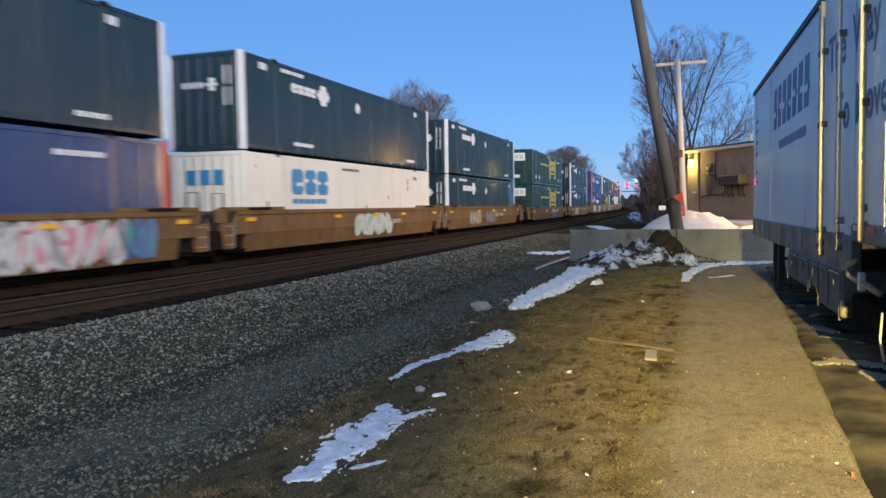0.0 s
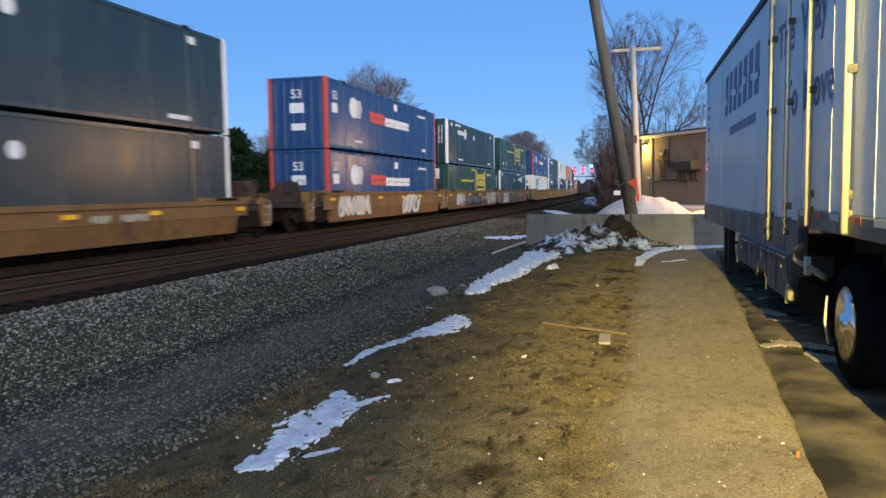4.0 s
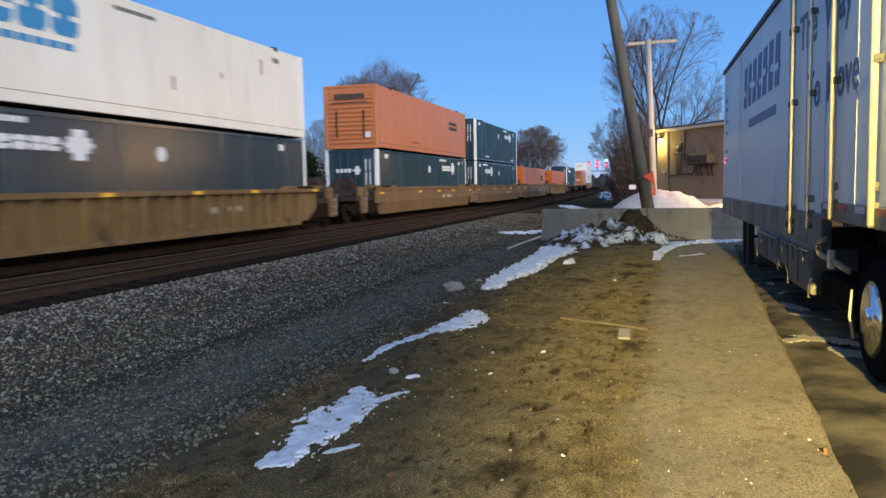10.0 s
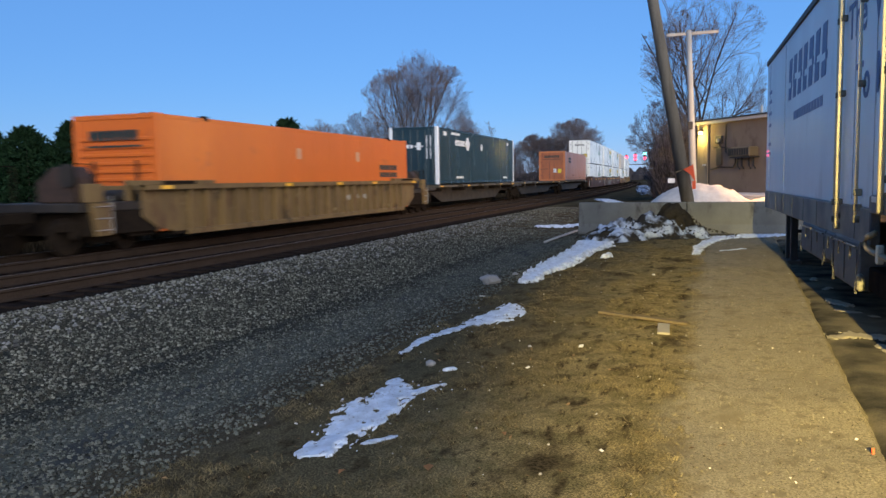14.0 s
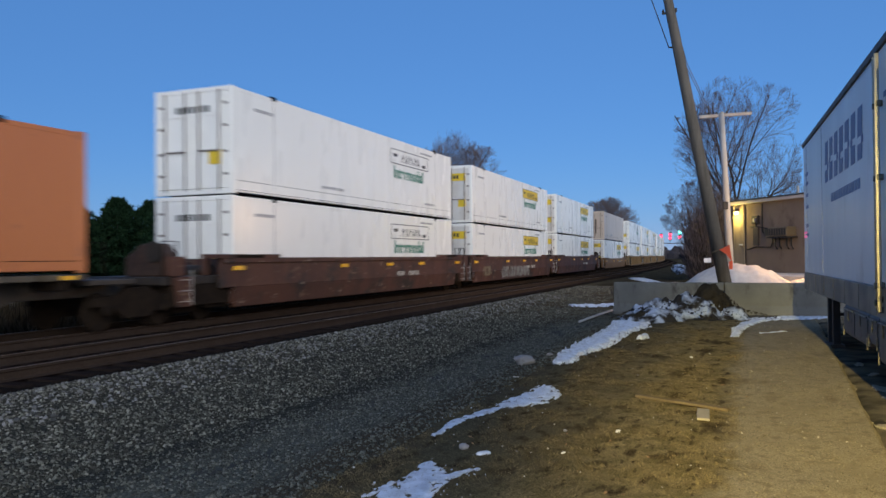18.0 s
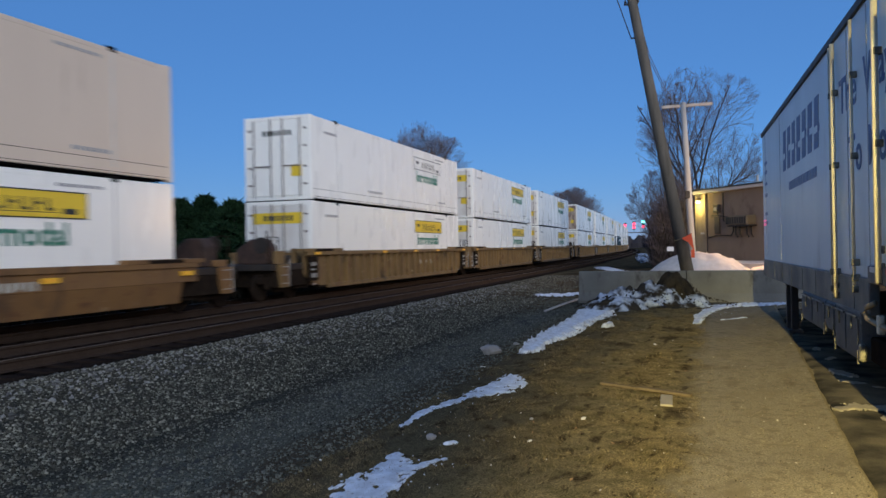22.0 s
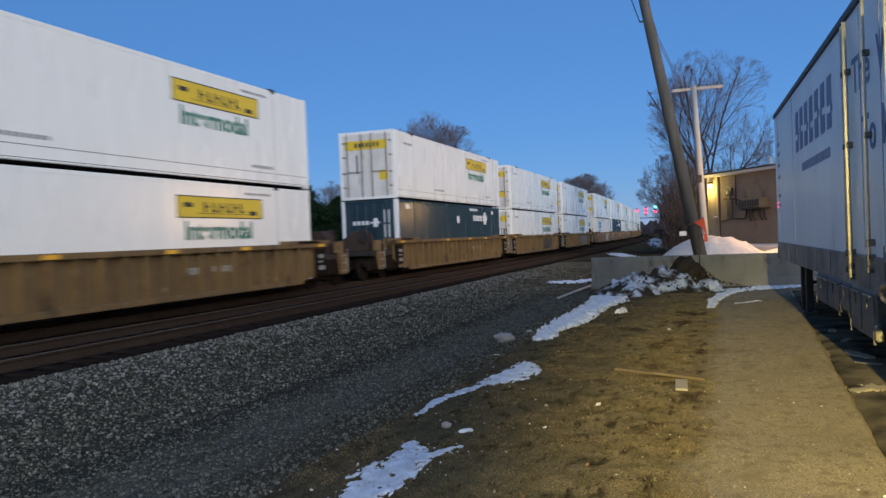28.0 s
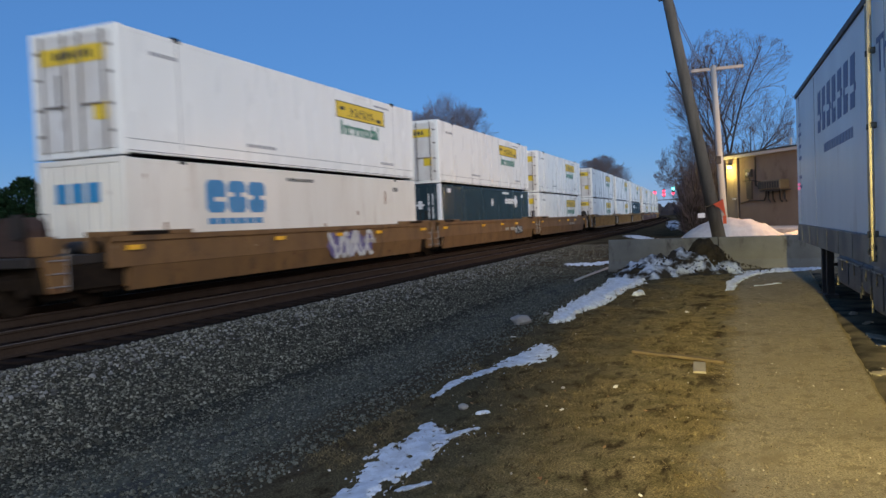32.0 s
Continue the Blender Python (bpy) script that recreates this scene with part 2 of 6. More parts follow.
TIEWOOD = mat("tie_wood", (0.026, 0.02, 0.017), 0.9, var=0.3, scale=4, fine=40, tint=(0.014, 0.011, 0.01), bump=0.4)
STONE = mat("ballast_stone", (0.106, 0.105, 0.087), 0.85, var=0.25, scale=8, fine=80, island=0.6, rare=4.2)
CONCRETE = mat("barrier_concrete", (0.17, 0.17, 0.155), 0.9, var=0.15, scale=1.5, fine=50, tint=(0.12, 0.12, 0.11), spread=0.4, wear=(((0.07, 0.068, 0.06), 2.4, 0.56, 0.7, (1, 1, 0.5)),))
SNOW = mat("old_snow", (0.62, 0.67, 0.75), 0.75, var=0.14, scale=9, fine=60, tint=(0.44, 0.47, 0.52), spread=0.3, bump=0.4, dist=0.015, wear=(((0.2, 0.18, 0.14), 26.0, 0.6, 0.7, (1, 0.6, 1)),))
DIRTSNOW = mat("dirty_snow", (0.42, 0.48, 0.58), 0.85, var=0.3, scale=2.6, fine=26, tint=(0.035, 0.032, 0.028), spread=0.14, bump=0.7, dist=0.04)
# warm lamp light on the snow is put into this base colour
WARMSNOW = mat("lamp_warm_snow", (0.6, 0.54, 0.48), 0.85, var=0.15, scale=3, fine=30, tint=(0.48, 0.42, 0.36), bump=0.4, dist=0.03)
SOIL = mat("soil_clods", (0.022, 0.019, 0.014), 0.95, var=0.35, scale=5, fine=30, tint=(0.045, 0.038, 0.027), bump=0.7, dist=0.04)
GRASS = mat("dead_grass", (0.2, 0.155, 0.08), 0.9, var=0.3, scale=4.5, tint=(0.075, 0.06, 0.03), spread=0.3, island=0.5, bump=0)
POLEWOOD = mat("pole_wood", (0.16, 0.14, 0.115), 0.85, var=0.3, scale=5, fine=40, streak=8, tint=(0.085, 0.075, 0.063), bump=0.5)
POLEWHITE = mat("weathered_white_pole", (0.4, 0.4, 0.39), 0.8, var=0.15, scale=4, streak=6, tint=(0.28, 0.27, 0.26))
BARK = mat("bark", (0.07, 0.06, 0.056), 0.9, var=0.25, scale=5, fine=40, bump=0.3)
TWIG = mat("twigs", (0.19, 0.15, 0.145), 0.9, var=0.25, scale=2, bump=0)
NEEDLE = mat("spruce_needles", (0.016, 0.034, 0.016), 0.85, var=0.3, scale=1.5, tint=(0.01, 0.022, 0.012), island=0.5, bump=0)
STUCCO = mat("tan_wall", (0.24, 0.19, 0.145), 0.9, var=0.12, scale=0.8, fine=25, tint=(0.19, 0.15, 0.115), bump=0.3, wear=(((0.13, 0.1, 0.075), 0.9, 0.56, 0.72, (1, 1, 0.6)),))
TRIMWHITE = mat("roof_trim", (0.5, 0.47, 0.44), 0.7, var=0.1)
DARKMETAL = mat("dark_metal", (0.045, 0.04, 0.036), 0.6, metal=0.3, var=0.25, scale=5)
TRAILER = mat("trailer_panel", (0.74, 0.79, 0.8), 0.4, var=0.06, scale=0.9, streak=4, tint=(0.64, 0.69, 0.71), bump=0.06, wear=(((0.42, 0.43, 0.42), 1.1, 0.6, 0.78, (1, 1, 0.35)),))
TRAILER_LOW = mat("trailer_lower_paint", (0.066, 0.072, 0.082), 0.5, var=0.35, scale=1.7, tint=(0.21, 0.2, 0.17), spread=0.24)
# the lamp's yellow light is put into the rod colour
ROD = mat("lamp_yellow_rod", (0.68, 0.62, 0.46), 0.45, var=0.2, scale=6, tint=(0.5, 0.45, 0.34))
BRACKET = mat("worn_bracket", (0.24, 0.215, 0.15), 0.55, var=0.3, scale=14, tint=(0.05, 0.047, 0.04), spread=0.3)
HOSE = mat("dusty_hose", (0.3, 0.22, 0.12), 0.6, var=0.25, scale=9)
BOXPAINT = mat("dusty_box_paint", (0.11, 0.11, 0.1), 0.6, var=0.25, scale=2.2, tint=(0.055, 0.058, 0.062), spread=0.5, wear=(((0.2, 0.17, 0.11), 5.0, 0.62, 0.72, (1, 1, 1)), ((0.02, 0.02, 0.022), 2.5, 0.56, 0.66, (1, 1, 1))))
LETTER_BLUE = mat("letter_blue", (0.075, 0.12, 0.26), 0.55, var=0.2, scale=3, tint=(0.13, 0.18, 0.32))
BLACK = mat("black_rubber", (0.012, 0.012, 0.012), 0.8, var=0.2, scale=9)
CHROME = mat("polished_rim", (0.75, 0.76, 0.78), 0.16, metal=1.0, var=0.05)
PLANK = mat("old_plank", (0.15, 0.115, 0.072), 0.85, var=0.25, scale=4, fine=40, tint=(0.09, 0.07, 0.046))
ORANGE_FLAG = mat("orange_vinyl", (0.75, 0.1, 0.03), 0.5, var=0.08)
SIGNAL_RED = mat("signal_red", (1.0, 0.05, 0.1), emit=4.5)
SIGNAL_GREEN = mat("signal_green", (0.2, 1.0, 0.75), emit=6.0)
LAMP_GLOW = mat("lamp_glow", (1.0, 0.75, 0.2), emit=12.0)
FAR_WHITE = mat("far_white_wall", (0.62, 0.62, 0.62), 0.7, var=0.05)
TAPE_RED = mat("tape_red", (0.4, 0.05, 0.03), 0.4, var=0.1)
TAPE_WHITE = mat("tape_white", (0.65, 0.62, 0.58), 0.4, var=0.1)


def ground_material():
    """Bands of earth by distance from the track: sooty gravel, dead grass, packed sand drive, wet asphalt."""
    m = bpy.data.materials.new("ground_earth")
    m.use_nodes = True
    n, l = m.node_tree.nodes, m.node_tree.links
    b = n["Principled BSDF"]
    b.inputs["Roughness"].default_value, b.inputs["Specular IOR Level"].default_value = 0.95, 0.0
    at = n.new("ShaderNodeTexCoord")
    sep = n.new("ShaderNodeSeparateXYZ")
    l.new(at.outputs["Object"], sep.inputs[0])

    def noise_of(scale, detail=5.0):
        t = n.new("ShaderNodeTexNoise")
        t.inputs["Scale"].default_value, t.inputs["Detail"].default_value = scale, detail
        l.new(at.outputs["Object"], t.inputs["Vector"])
        return t.outputs["Fac"]

    def add(a, k, c):
        t = n.new("ShaderNodeMath")
        t.operation = "MULTIPLY_ADD"
        l.new(a, t.inputs[0])
        t.inputs[1].default_value = k
        l.new(c, t.inputs[2])
        return t.outputs[0]

    def band(v, lo, hi):
        t = n.new("ShaderNodeMapRange")
        t.interpolation_type = "SMOOTHSTEP"
        t.inputs["From Min"].default_value, t.inputs["From Max"].default_value = lo, hi
        l.new(v, t.inputs["Value"])
        return t.outputs["Result"]

    def mix(f, a, c):
        t = n.new("ShaderNodeMix")
        t.data_type = "RGBA"
        l.new(f, t.inputs["Factor"])
        for slot, value in (("A", a), ("B", c)):
            if isinstance(value, tuple):
                t.inputs[slot].default_value = (*value, 1)
            else:
                l.new(value, t.inputs[slot])
        return t.outputs["Result"]

    def blotch(scale, sx, sy, detail=6.0):
        """Noise drawn out across or along the track."""
        g = n.new("ShaderNodeMapping")
        g.inputs["Scale"].default_value = (sx, sy, 1.0)
        l.new(at.outputs["Object"], g.inputs["Vector"])
        t = n.new("ShaderNodeTexNoise")
        t.inputs["Scale"].default_value, t.inputs["Detail"].default_value = scale, detail
        l.new(g.outputs["Vector"], t.inputs["Vector"])
        return t.outputs["Fac"]

    big, mid, fine, mat_ = noise_of(0.9), noise_of(5.0), noise_of(45.0, 4.0), noise_of(85.0, 9.0)
    x = add(mid, 0.9, sep.outputs["X"])
    x = add(big, 0.7, x)           # wavering distance, offset about +0.8
    near = add(mid, 0.35, sep.outputs["X"])
    near = add(mat_, 0.3, near)    # less wavering, offset about +0.32
    grit = mix(band(fine, 0.35, 0.7), (0.02, 0.02, 0.016), (0.07, 0.069, 0.056))
    toe = mix(band(fine, 0.3, 0.75), (0.05, 0.05, 0.038), (0.135, 0.134, 0.105))
    toe = mix(band(blotch(2.5, 1.0, 0.35), 0.5, 0.68), toe, (0.054, 0.055, 0.051))
    dirt = mix(band(mat_, 0.32, 0.7), (0.038, 0.031, 0.021), (0.1, 0.083, 0.056))
    straw = mix(band(mat_, 0.38, 0.68), (0.105, 0.083, 0.041), (0.29, 0.22, 0.104))
    weeds = mix(band(mat_, 0.35, 0.68), (0.066, 0.055, 0.027), (0.175, 0.14, 0.064))
    turf = mix(band(mid, 0.42, 0.6), straw, weeds)
    bare = mix(band(fine, 0.35, 0.65), (0.022, 0.017, 0.01), (0.065, 0.048, 0.026))
    turf = mix(band(blotch(1.5, 1.2, 0.6), 0.54, 0.68), turf, bare)
    turf = mix(band(blotch(5.5, 1.3, 0.5, 9.0), 0.53, 0.7), turf, bare)
    turf = mix(band(blotch(14.0, 1.3, 0.5, 9.0), 0.55, 0.72), turf, bare)
    sand = mix(band(noise_of(80.0, 8.0), 0.32, 0.68), (0.13, 0.109, 0.073), (0.28, 0.235, 0.158))
    sand = mix(band(noise_of(8.0, 8.0), 0.52, 0.66), sand, (0.15, 0.124, 0.082))
    sand = mix(band(big, 0.5, 0.75), sand, (0.18, 0.15, 0.1))
    sand = mix(band(blotch(3.0, 1.0, 0.5), 0.54, 0.72), sand, (0.15, 0.122, 0.078))
    sand = mix(band(noise_of(55.0, 3.0), 0.64, 0.7), sand, (0.085, 0.07, 0.047))
    c = mix(band(x, -4.3, -3.7), grit, toe)
    # ground past the tracks darkened so the gap under the cars looks shaded
    c = mix(band(x, -19.0, -17.5), (0.016, 0.014, 0.01), c)
    c = mix(band(x, -3.0, -2.5), c, dirt)
    # turf left of the lamp pool: the pool's falloff is put into the colour
    dull = mix(band(mat_, 0.36, 0.7), (0.05, 0.041, 0.024), (0.14, 0.113, 0.06))
    dull = mix(band(blotch(6.0, 1.2, 0.6, 9.0), 0.5, 0.66), dull, bare)
    c = mix(band(x, -2.45, -1.7), c, dull)
    c = mix(band(add(blotch(1.1, 1.0, 0.7), 1.6, x), -0.6, 0.7), c, turf)
    near = add(blotch(1.7, 1.0, 0.8), 0.55, near)
    c = mix(band(near, 0.2, 0.55), c, sand)
    c = mix(band(sep.outputs["Y"], 19.0, 24.0), c, mix(band(big, 0.4, 0.6), (0.04, 0.032, 0.021), (0.07, 0.058, 0.036)))
    l.new(c, b.inputs["Base Color"])
    bm = n.new("ShaderNodeBump")
    bm.inputs["Strength"].default_value, bm.inputs["Distance"].default_value = 0.3, 0.006
    l.new(noise_of(140.0, 6.0), bm.inputs["Height"])
    l.new(bm.outputs["Normal"], b.inputs["Normal"])
    return m


EARTH = ground_material()
# pale tint holds both sand and lamp-lit patches in the colour
ASPHALT = mat("wet_asphalt", (0.03, 0.028, 0.024), 0.85, var=0.4, scale=1.6, fine=70, tint=(0.14, 0.118, 0.08), spread=0.26, bump=0.4)


# ---- mesh building ----
class Mesh:
    """Collects vertices and faces of one part."""

    def __init__(self):
        self.v, self.f = [], []

    def box(self, x0, x1, y0, y1, z0, z1, m=None):
        i = len(self.v)
        p = [(x, y, z) for z in (z0, z1) for x, y in ((x0, y0), (x1, y0), (x1, y1), (x0, y1))]
        self.v += [tuple(m @ Vector(q)) for q in p] if m else p
        self.f += [tuple(i + k for k in q) for q in ((3, 2, 1, 0), (4, 5, 6, 7), (0, 1, 5, 4), (1, 2, 6, 5), (2, 3, 7, 6), (3, 0, 4, 7))]
        return self

    def prism(self, profile, a, b, axis="y"):
        """A closed profile swept from a to b; the profile is in (x, z) for axis y, (y, z) for x, (x, y) for z."""
        i, n = len(self.v), len(profile)
        for s in (a, b):
            for p, q in profile:
                self.v.append({"y": (p, s, q), "x": (s, p, q), "z": (p, q, s)}[axis])
        self.f += [(i + k, i + (k + 1) % n, i + n + (k + 1) % n, i + n + k) for k in range(n)]
        self.f += [tuple(i + k for k in reversed(range(n))), tuple(i + n + k for k in range(n))]
        return self

    def tube(self, points, radii, sides=8, caps=True):
        """A tube through the points, with a radius at each."""
        i = len(self.v)
        points = [Vector(p) for p in points]
        for k, p in enumerate(points):
            way = (points[min(k + 1, len(points) - 1)] - points[max(k - 1, 0)]).normalized()
            a = way.orthogonal().normalized()
            b = way.cross(a)
            for s in range(sides):
                w = 2 * math.pi * s / sides
                self.v.append(tuple(p + radii[k] * (math.cos(w) * a + math.sin(w) * b)))
        for k in range(len(points) - 1):
            for s in range(sides):
                o, t = i + k * sides, (s + 1) % sides
                self.f.append((o + s, o + t, o + sides + t, o + sides + s))
        if caps:
            e = i + (len(points) - 1) * sides
            self.f += [tuple(i + s for s in reversed(range(sides))), tuple(e + s for s in range(sides))]
        return self

    def disc(self, centre, radius, width, axis, sides=20, inner=0.0):
        """A wheel-like drum round the axis."""
        c = Vector(centre)
        half = Vector(axis).normalized() * width / 2
        return self.tube([c - half, c - half * 0.8, c + half * 0.8, c + half], [radius * 0.95, radius, radius, radius * 0.95], sides)

    def data(self, name, material, bevel=0.0, smooth=False):
        me = bpy.data.meshes.new(name)
        me.from_pydata(self.v, [], self.f)
        if bevel:
            bm = bmesh.new()
            bm.from_mesh(me)
            bmesh.ops.remove_doubles(bm, verts=bm.verts, dist=1e-5)
            bmesh.ops.bevel(bm, geom=bm.edges[:], offset=bevel, segments=1, affect="EDGES", clamp_overlap=True)
            bm.to_mesh(me)
            bm.free()
        me.materials.append(material)
        if smooth:
            me.shade_smooth()
        me.update()
        return me


def part(name, mesh, material, parent, label="", bevel=0.0, smooth=False, at=None):
    """One mesh object under a thing or part."""
    me = mesh if isinstance(mesh, bpy.types.Mesh) else mesh.data(name, material, bevel, smooth)
    ob = new(name, me)
    ob.parent = parent
    if at is not None:
        ob.matrix_basis = at
    if label:
        ob["label"] = label
    return ob


def thing(name, label, category, m=None, group="", kind=""):
    ob = tagged(new(name), label, category, group, kind)
    if m is not None:
        ob.matrix_basis = m
    return ob


def solid(name, mesh, material, label, category, m=None, group="", kind="", bevel=0.0, smooth=False):
    ob = tagged(new(name, mesh.data(name, material, bevel, smooth)), label, category, group, kind)
    if m is not None:
        ob.matrix_basis = m
    return ob


def text_mesh(words, size, material, m, stretch=1.0, bold=0.012):
    """Letters of the built-in font as a mesh, laid in the plane of m, from its origin rightwards."""
    cu = bpy.data.curves.new("letters", "FONT")
    cu.body, cu.size, cu.extrude, cu.offset = words, size, 0.002, size * bold
    ob = bpy.data.objects.new("letters", cu)
    me = bpy.data.meshes.new_from_object(ob)
    bpy.data.objects.remove(ob)
    me.transform(m @ Matrix.Diagonal((stretch, 1, 1, 1)))
    me.materials.append(material)
    return me


# ---- the railway's line: a wide curve to the left ----
BEND = 0.00041108        # 1 / radius
RAIL_Z = 0.07            # rail head over the ground at the camera


def line(s, aside):
    """The pose on the line s metres ahead of the camera, aside metres to its left."""
    a = BEND * s
    return pose(-aside - (1 - math.cos(a)) / BEND, math.sin(a) / BEND, RAIL_Z, 0, 0, math.degrees(a))


TRAIN_SIDE = 12.698      # the containers' flank
TRAIN_MID = TRAIN_SIDE + 1.3
TRACK_NEAR = 10.684


# ---- ground ----
def drive_edge(y):
    """Where the sand drive drops to the asphalt."""
    return 0.88 + 0.0355 * max(min(y, 20) - 4, 0) + 0.009 * noise.noise(Vector((y * 1.7, 3.1, 0))) + 0.012 * noise.noise(Vector((y * 7, 1.1, 0)))


def ground_z(x, y):
    q = x + BEND * y * y / 2 if y > 0 else x
    shape = ((-1e6, -0.35), (-24, -0.34), (-17.2, -0.22), (-9.4, -0.2), (-9.0, -0.13), (-7.0, -0.16), (-5.2, -0.24), (-4.2, -0.2), (-3.0, -0.04), (-2.0, 0.0), (1e6, 0.0))
    z = 0.0
    for (a, za), (b, zb) in zip(shape, shape[1:]):
        if a <= q <= b:
            z = za + (zb - za) * (q - a) / (b - a)
            break
    if -9 < q < 6 and -8 < y < 40:
        z += 0.025 * noise.noise(Vector((x * 1.3, y * 1.3, 0))) + 0.012 * noise.noise(Vector((x * 6, y * 6, 5)))
    if y < 21:
        t = min(max((x - drive_edge(y)) / 0.05, 0), 1)
        z += -0.07 * t
    return z


def spaced(*runs):
    out = []
    for a, b, step in runs:
        n = max(1, round((b - a) / step))
        out += [a + (b - a) * k / n for k in range(n)]
    return out + [runs[-1][1]]


def sheet(xs, ys, height):
    g = Mesh()
    g.v = [(x, y, height(x, y)) for y in ys for x in xs]
    n = len(xs)
    g.f = [(j * n + i, j * n + i + 1, (j + 1) * n + i + 1, (j + 1) * n + i) for j in range(len(ys) - 1) for i in range(n - 1)]
    return g


gx = spaced((-2500, -200, 400), (-200, -30, 20), (-30, -9.5, 1.0), (-9.5, -2.5, 0.22), (-2.5, 0.76, 0.12), (0.76, 1.72, 0.02), (1.72, 6, 0.8), (6, 60, 9), (60, 2500, 400))
gy = spaced((-400, -10, 60), (-10, 2, 1.0), (2, 12, 0.14), (12, 26, 0.35), (26, 60, 2.0), (60, 300, 12), (300, 4000, 400))
solid("ground", sheet(gx, gy, ground_z), EARTH, "brown trampled earth and dark gravel beside the railway", "ground", kind="structure", smooth=True)

ax = spaced((0.02, 1.0, 0.1), (1.0, 9.0, 1.0))
ay = spaced((-12, 2, 1.0), (2, 20.6, 0.25))
g = Mesh()
g.v = [(drive_edge(y) + x, y, -0.04 - 0.01 * noise.noise(Vector((x * 2, y * 2, 1))) - (0.03 if x < 0.05 else 0)) for y in ay for x in ax]
n = len(ax)
g.f = [(j * n + i, j * n + i + 1, (j + 1) * n + i + 1, (j + 1) * n + i) for j in range(len(ay) - 1) for i in range(n - 1)]
solid("pavement", g, ASPHALT, "wet dark asphalt under the trailer, sandy puddles and painted lamp-lit patches", "pavement", kind="structure", smooth=True)


# ---- tracks ----
def rail_mesh(a, b, aside, step=6.0):
    """One rail along the bend, with head, web and foot."""
    prof = ((-0.036, 0.0), (0.036, 0.0), (0.036, -0.035), (0.009, -0.05), (0.009, -0.15), (0.07, -0.165), (0.07, -0.175), (-0.07, -0.175), (-0.07, -0.165), (-0.009, -0.15), (-0.009, -0.05), (-0.036, -0.035))
    g, n = Mesh(), len(prof)
    count = int((b - a) / step)
    for k in range(count + 1):
        m = line(a + (b - a) * k / count, aside)
        g.v += [tuple(m @ Vector((x, 0, z))) for x, z in prof]
    g.f = [(k * n + i, k * n + (i + 1) % n, (k + 1) * n + (i + 1) % n, (k + 1) * n + i) for k in range(count) for i in range(n)]
    return g


TRACKS = []
for aside, words in ((TRACK_NEAR, "empty railway track of worn steel rails on dark wooden ties"), (TRAIN_MID, "railway track under the passing train on dark ties")):
    track = thing("railway_track", words, "railway track", kind="structure")
    for d in (-0.752, 0.752):
        rail = part("rail", rail_mesh(-60, 900, aside - d), RAILSTEEL, track, "rusty steel rail")
        top_ = Mesh()
        for k in range(161):
            m = line(-60 + 6 * k, aside - d)
            top_.v += [tuple(m @ Vector((x, 0, z))) for x, z in ((-0.024, 0.003), (0.024, 0.003))]
        top_.f = [(2 * k, 2 * k + 1, 2 * k + 3, 2 * k + 2) for k in range(160)]
        part("running_surface", top_, RAILTOP, rail, "worn brighter rail head")
    TRACKS.append(track)

# the near-black bed between and under the rails
bed = Mesh()
# run out past the far track so the view under the cars is dark
bw = [-20.5, -19.0, -17.4, -16.6, -15.3, -14.0, -12.7, -12.2, -11.5, -10.7, -9.9, -9.4, -9.0]
rows = spaced((-60, 0, 10), (0, 60, 1.5), (60, 900, 12))
for s in rows:
    m = line(s, 0)
    for x in bw:
        z = -0.21 + 0.02 * noise.noise(Vector((x * 3, s * 2, 0))) - (0.03 if x in (-20.5, -9.0) else 0)
        bed.v.append(tuple(m @ Vector((x, 0, z))))
n = len(bw)
bed.f = [(j * n + i, j * n + i + 1, (j + 1) * n + i + 1, (j + 1) * n + i) for j in range(len(rows) - 1) for i in range(n - 1)]
BEDMAT = mat("near_black_bed", (0.011, 0.0088, 0.0076), 0.95, var=0.4, scale=3, fine=40, tint=(0.022, 0.0175, 0.015), bump=0.8, dist=0.03)
solid("track_bed", bed, BEDMAT, "near-black brown ballast bed under both tracks", "track bed", kind="structure", smooth=True)


def scatter_stones(name, count, place, sizes, label, category, material=STONE, seed=1):
    """Many small angular stones in one mesh."""
    rnd = np.random.RandomState(seed)
    base = np.array([(-1, -1, -.6), (1, -.8, -.6), (.9, 1, -.6), (-.8, .9, -.6), (-.7, -.6, .6), (.6, -.7, .7), (.7, .6, .5), (-.6, .7, .65)])
    faces = np.array([(3, 2, 1, 0), (4, 5, 6, 7), (0, 1, 5, 4), (1, 2, 6, 5), (2, 3, 7, 6), (3, 0, 4, 7)])
    spot = [place(rnd) for k in range(count)]
    floor = np.array([(x, y, ground_z(x, y)) for x, y in spot])
    r = rnd.uniform(*sizes, count) / 2
    w, tilt = rnd.uniform(0, 6.28, (count, 1)), rnd.uniform(-0.7, 0.7, (count, 1))
    p = base * (r[:, None, None] * rnd.uniform(0.6, 1.35, (count, 1, 3))) * rnd.uniform(0.7, 1.2, (count, 8, 3))
    y_, z_ = p[:, :, 1] * np.cos(tilt) - p[:, :, 2] * np.sin(tilt), p[:, :, 1] * np.sin(tilt) + p[:, :, 2] * np.cos(tilt)
    q = np.stack([p[:, :, 0] * np.cos(w) - y_ * np.sin(w), p[:, :, 0] * np.sin(w) + y_ * np.cos(w), z_], 2) + floor[:, None, :]
    q[:, :, 2] += r[:, None] * 0.35
    g = Mesh()
    g.v, g.f = q.reshape(-1, 3).tolist(), (faces[None] + 8 * np.arange(count)[:, None, None]).reshape(-1, 4).tolist()
    return solid(name, g, material, label, category, kind="stuff")


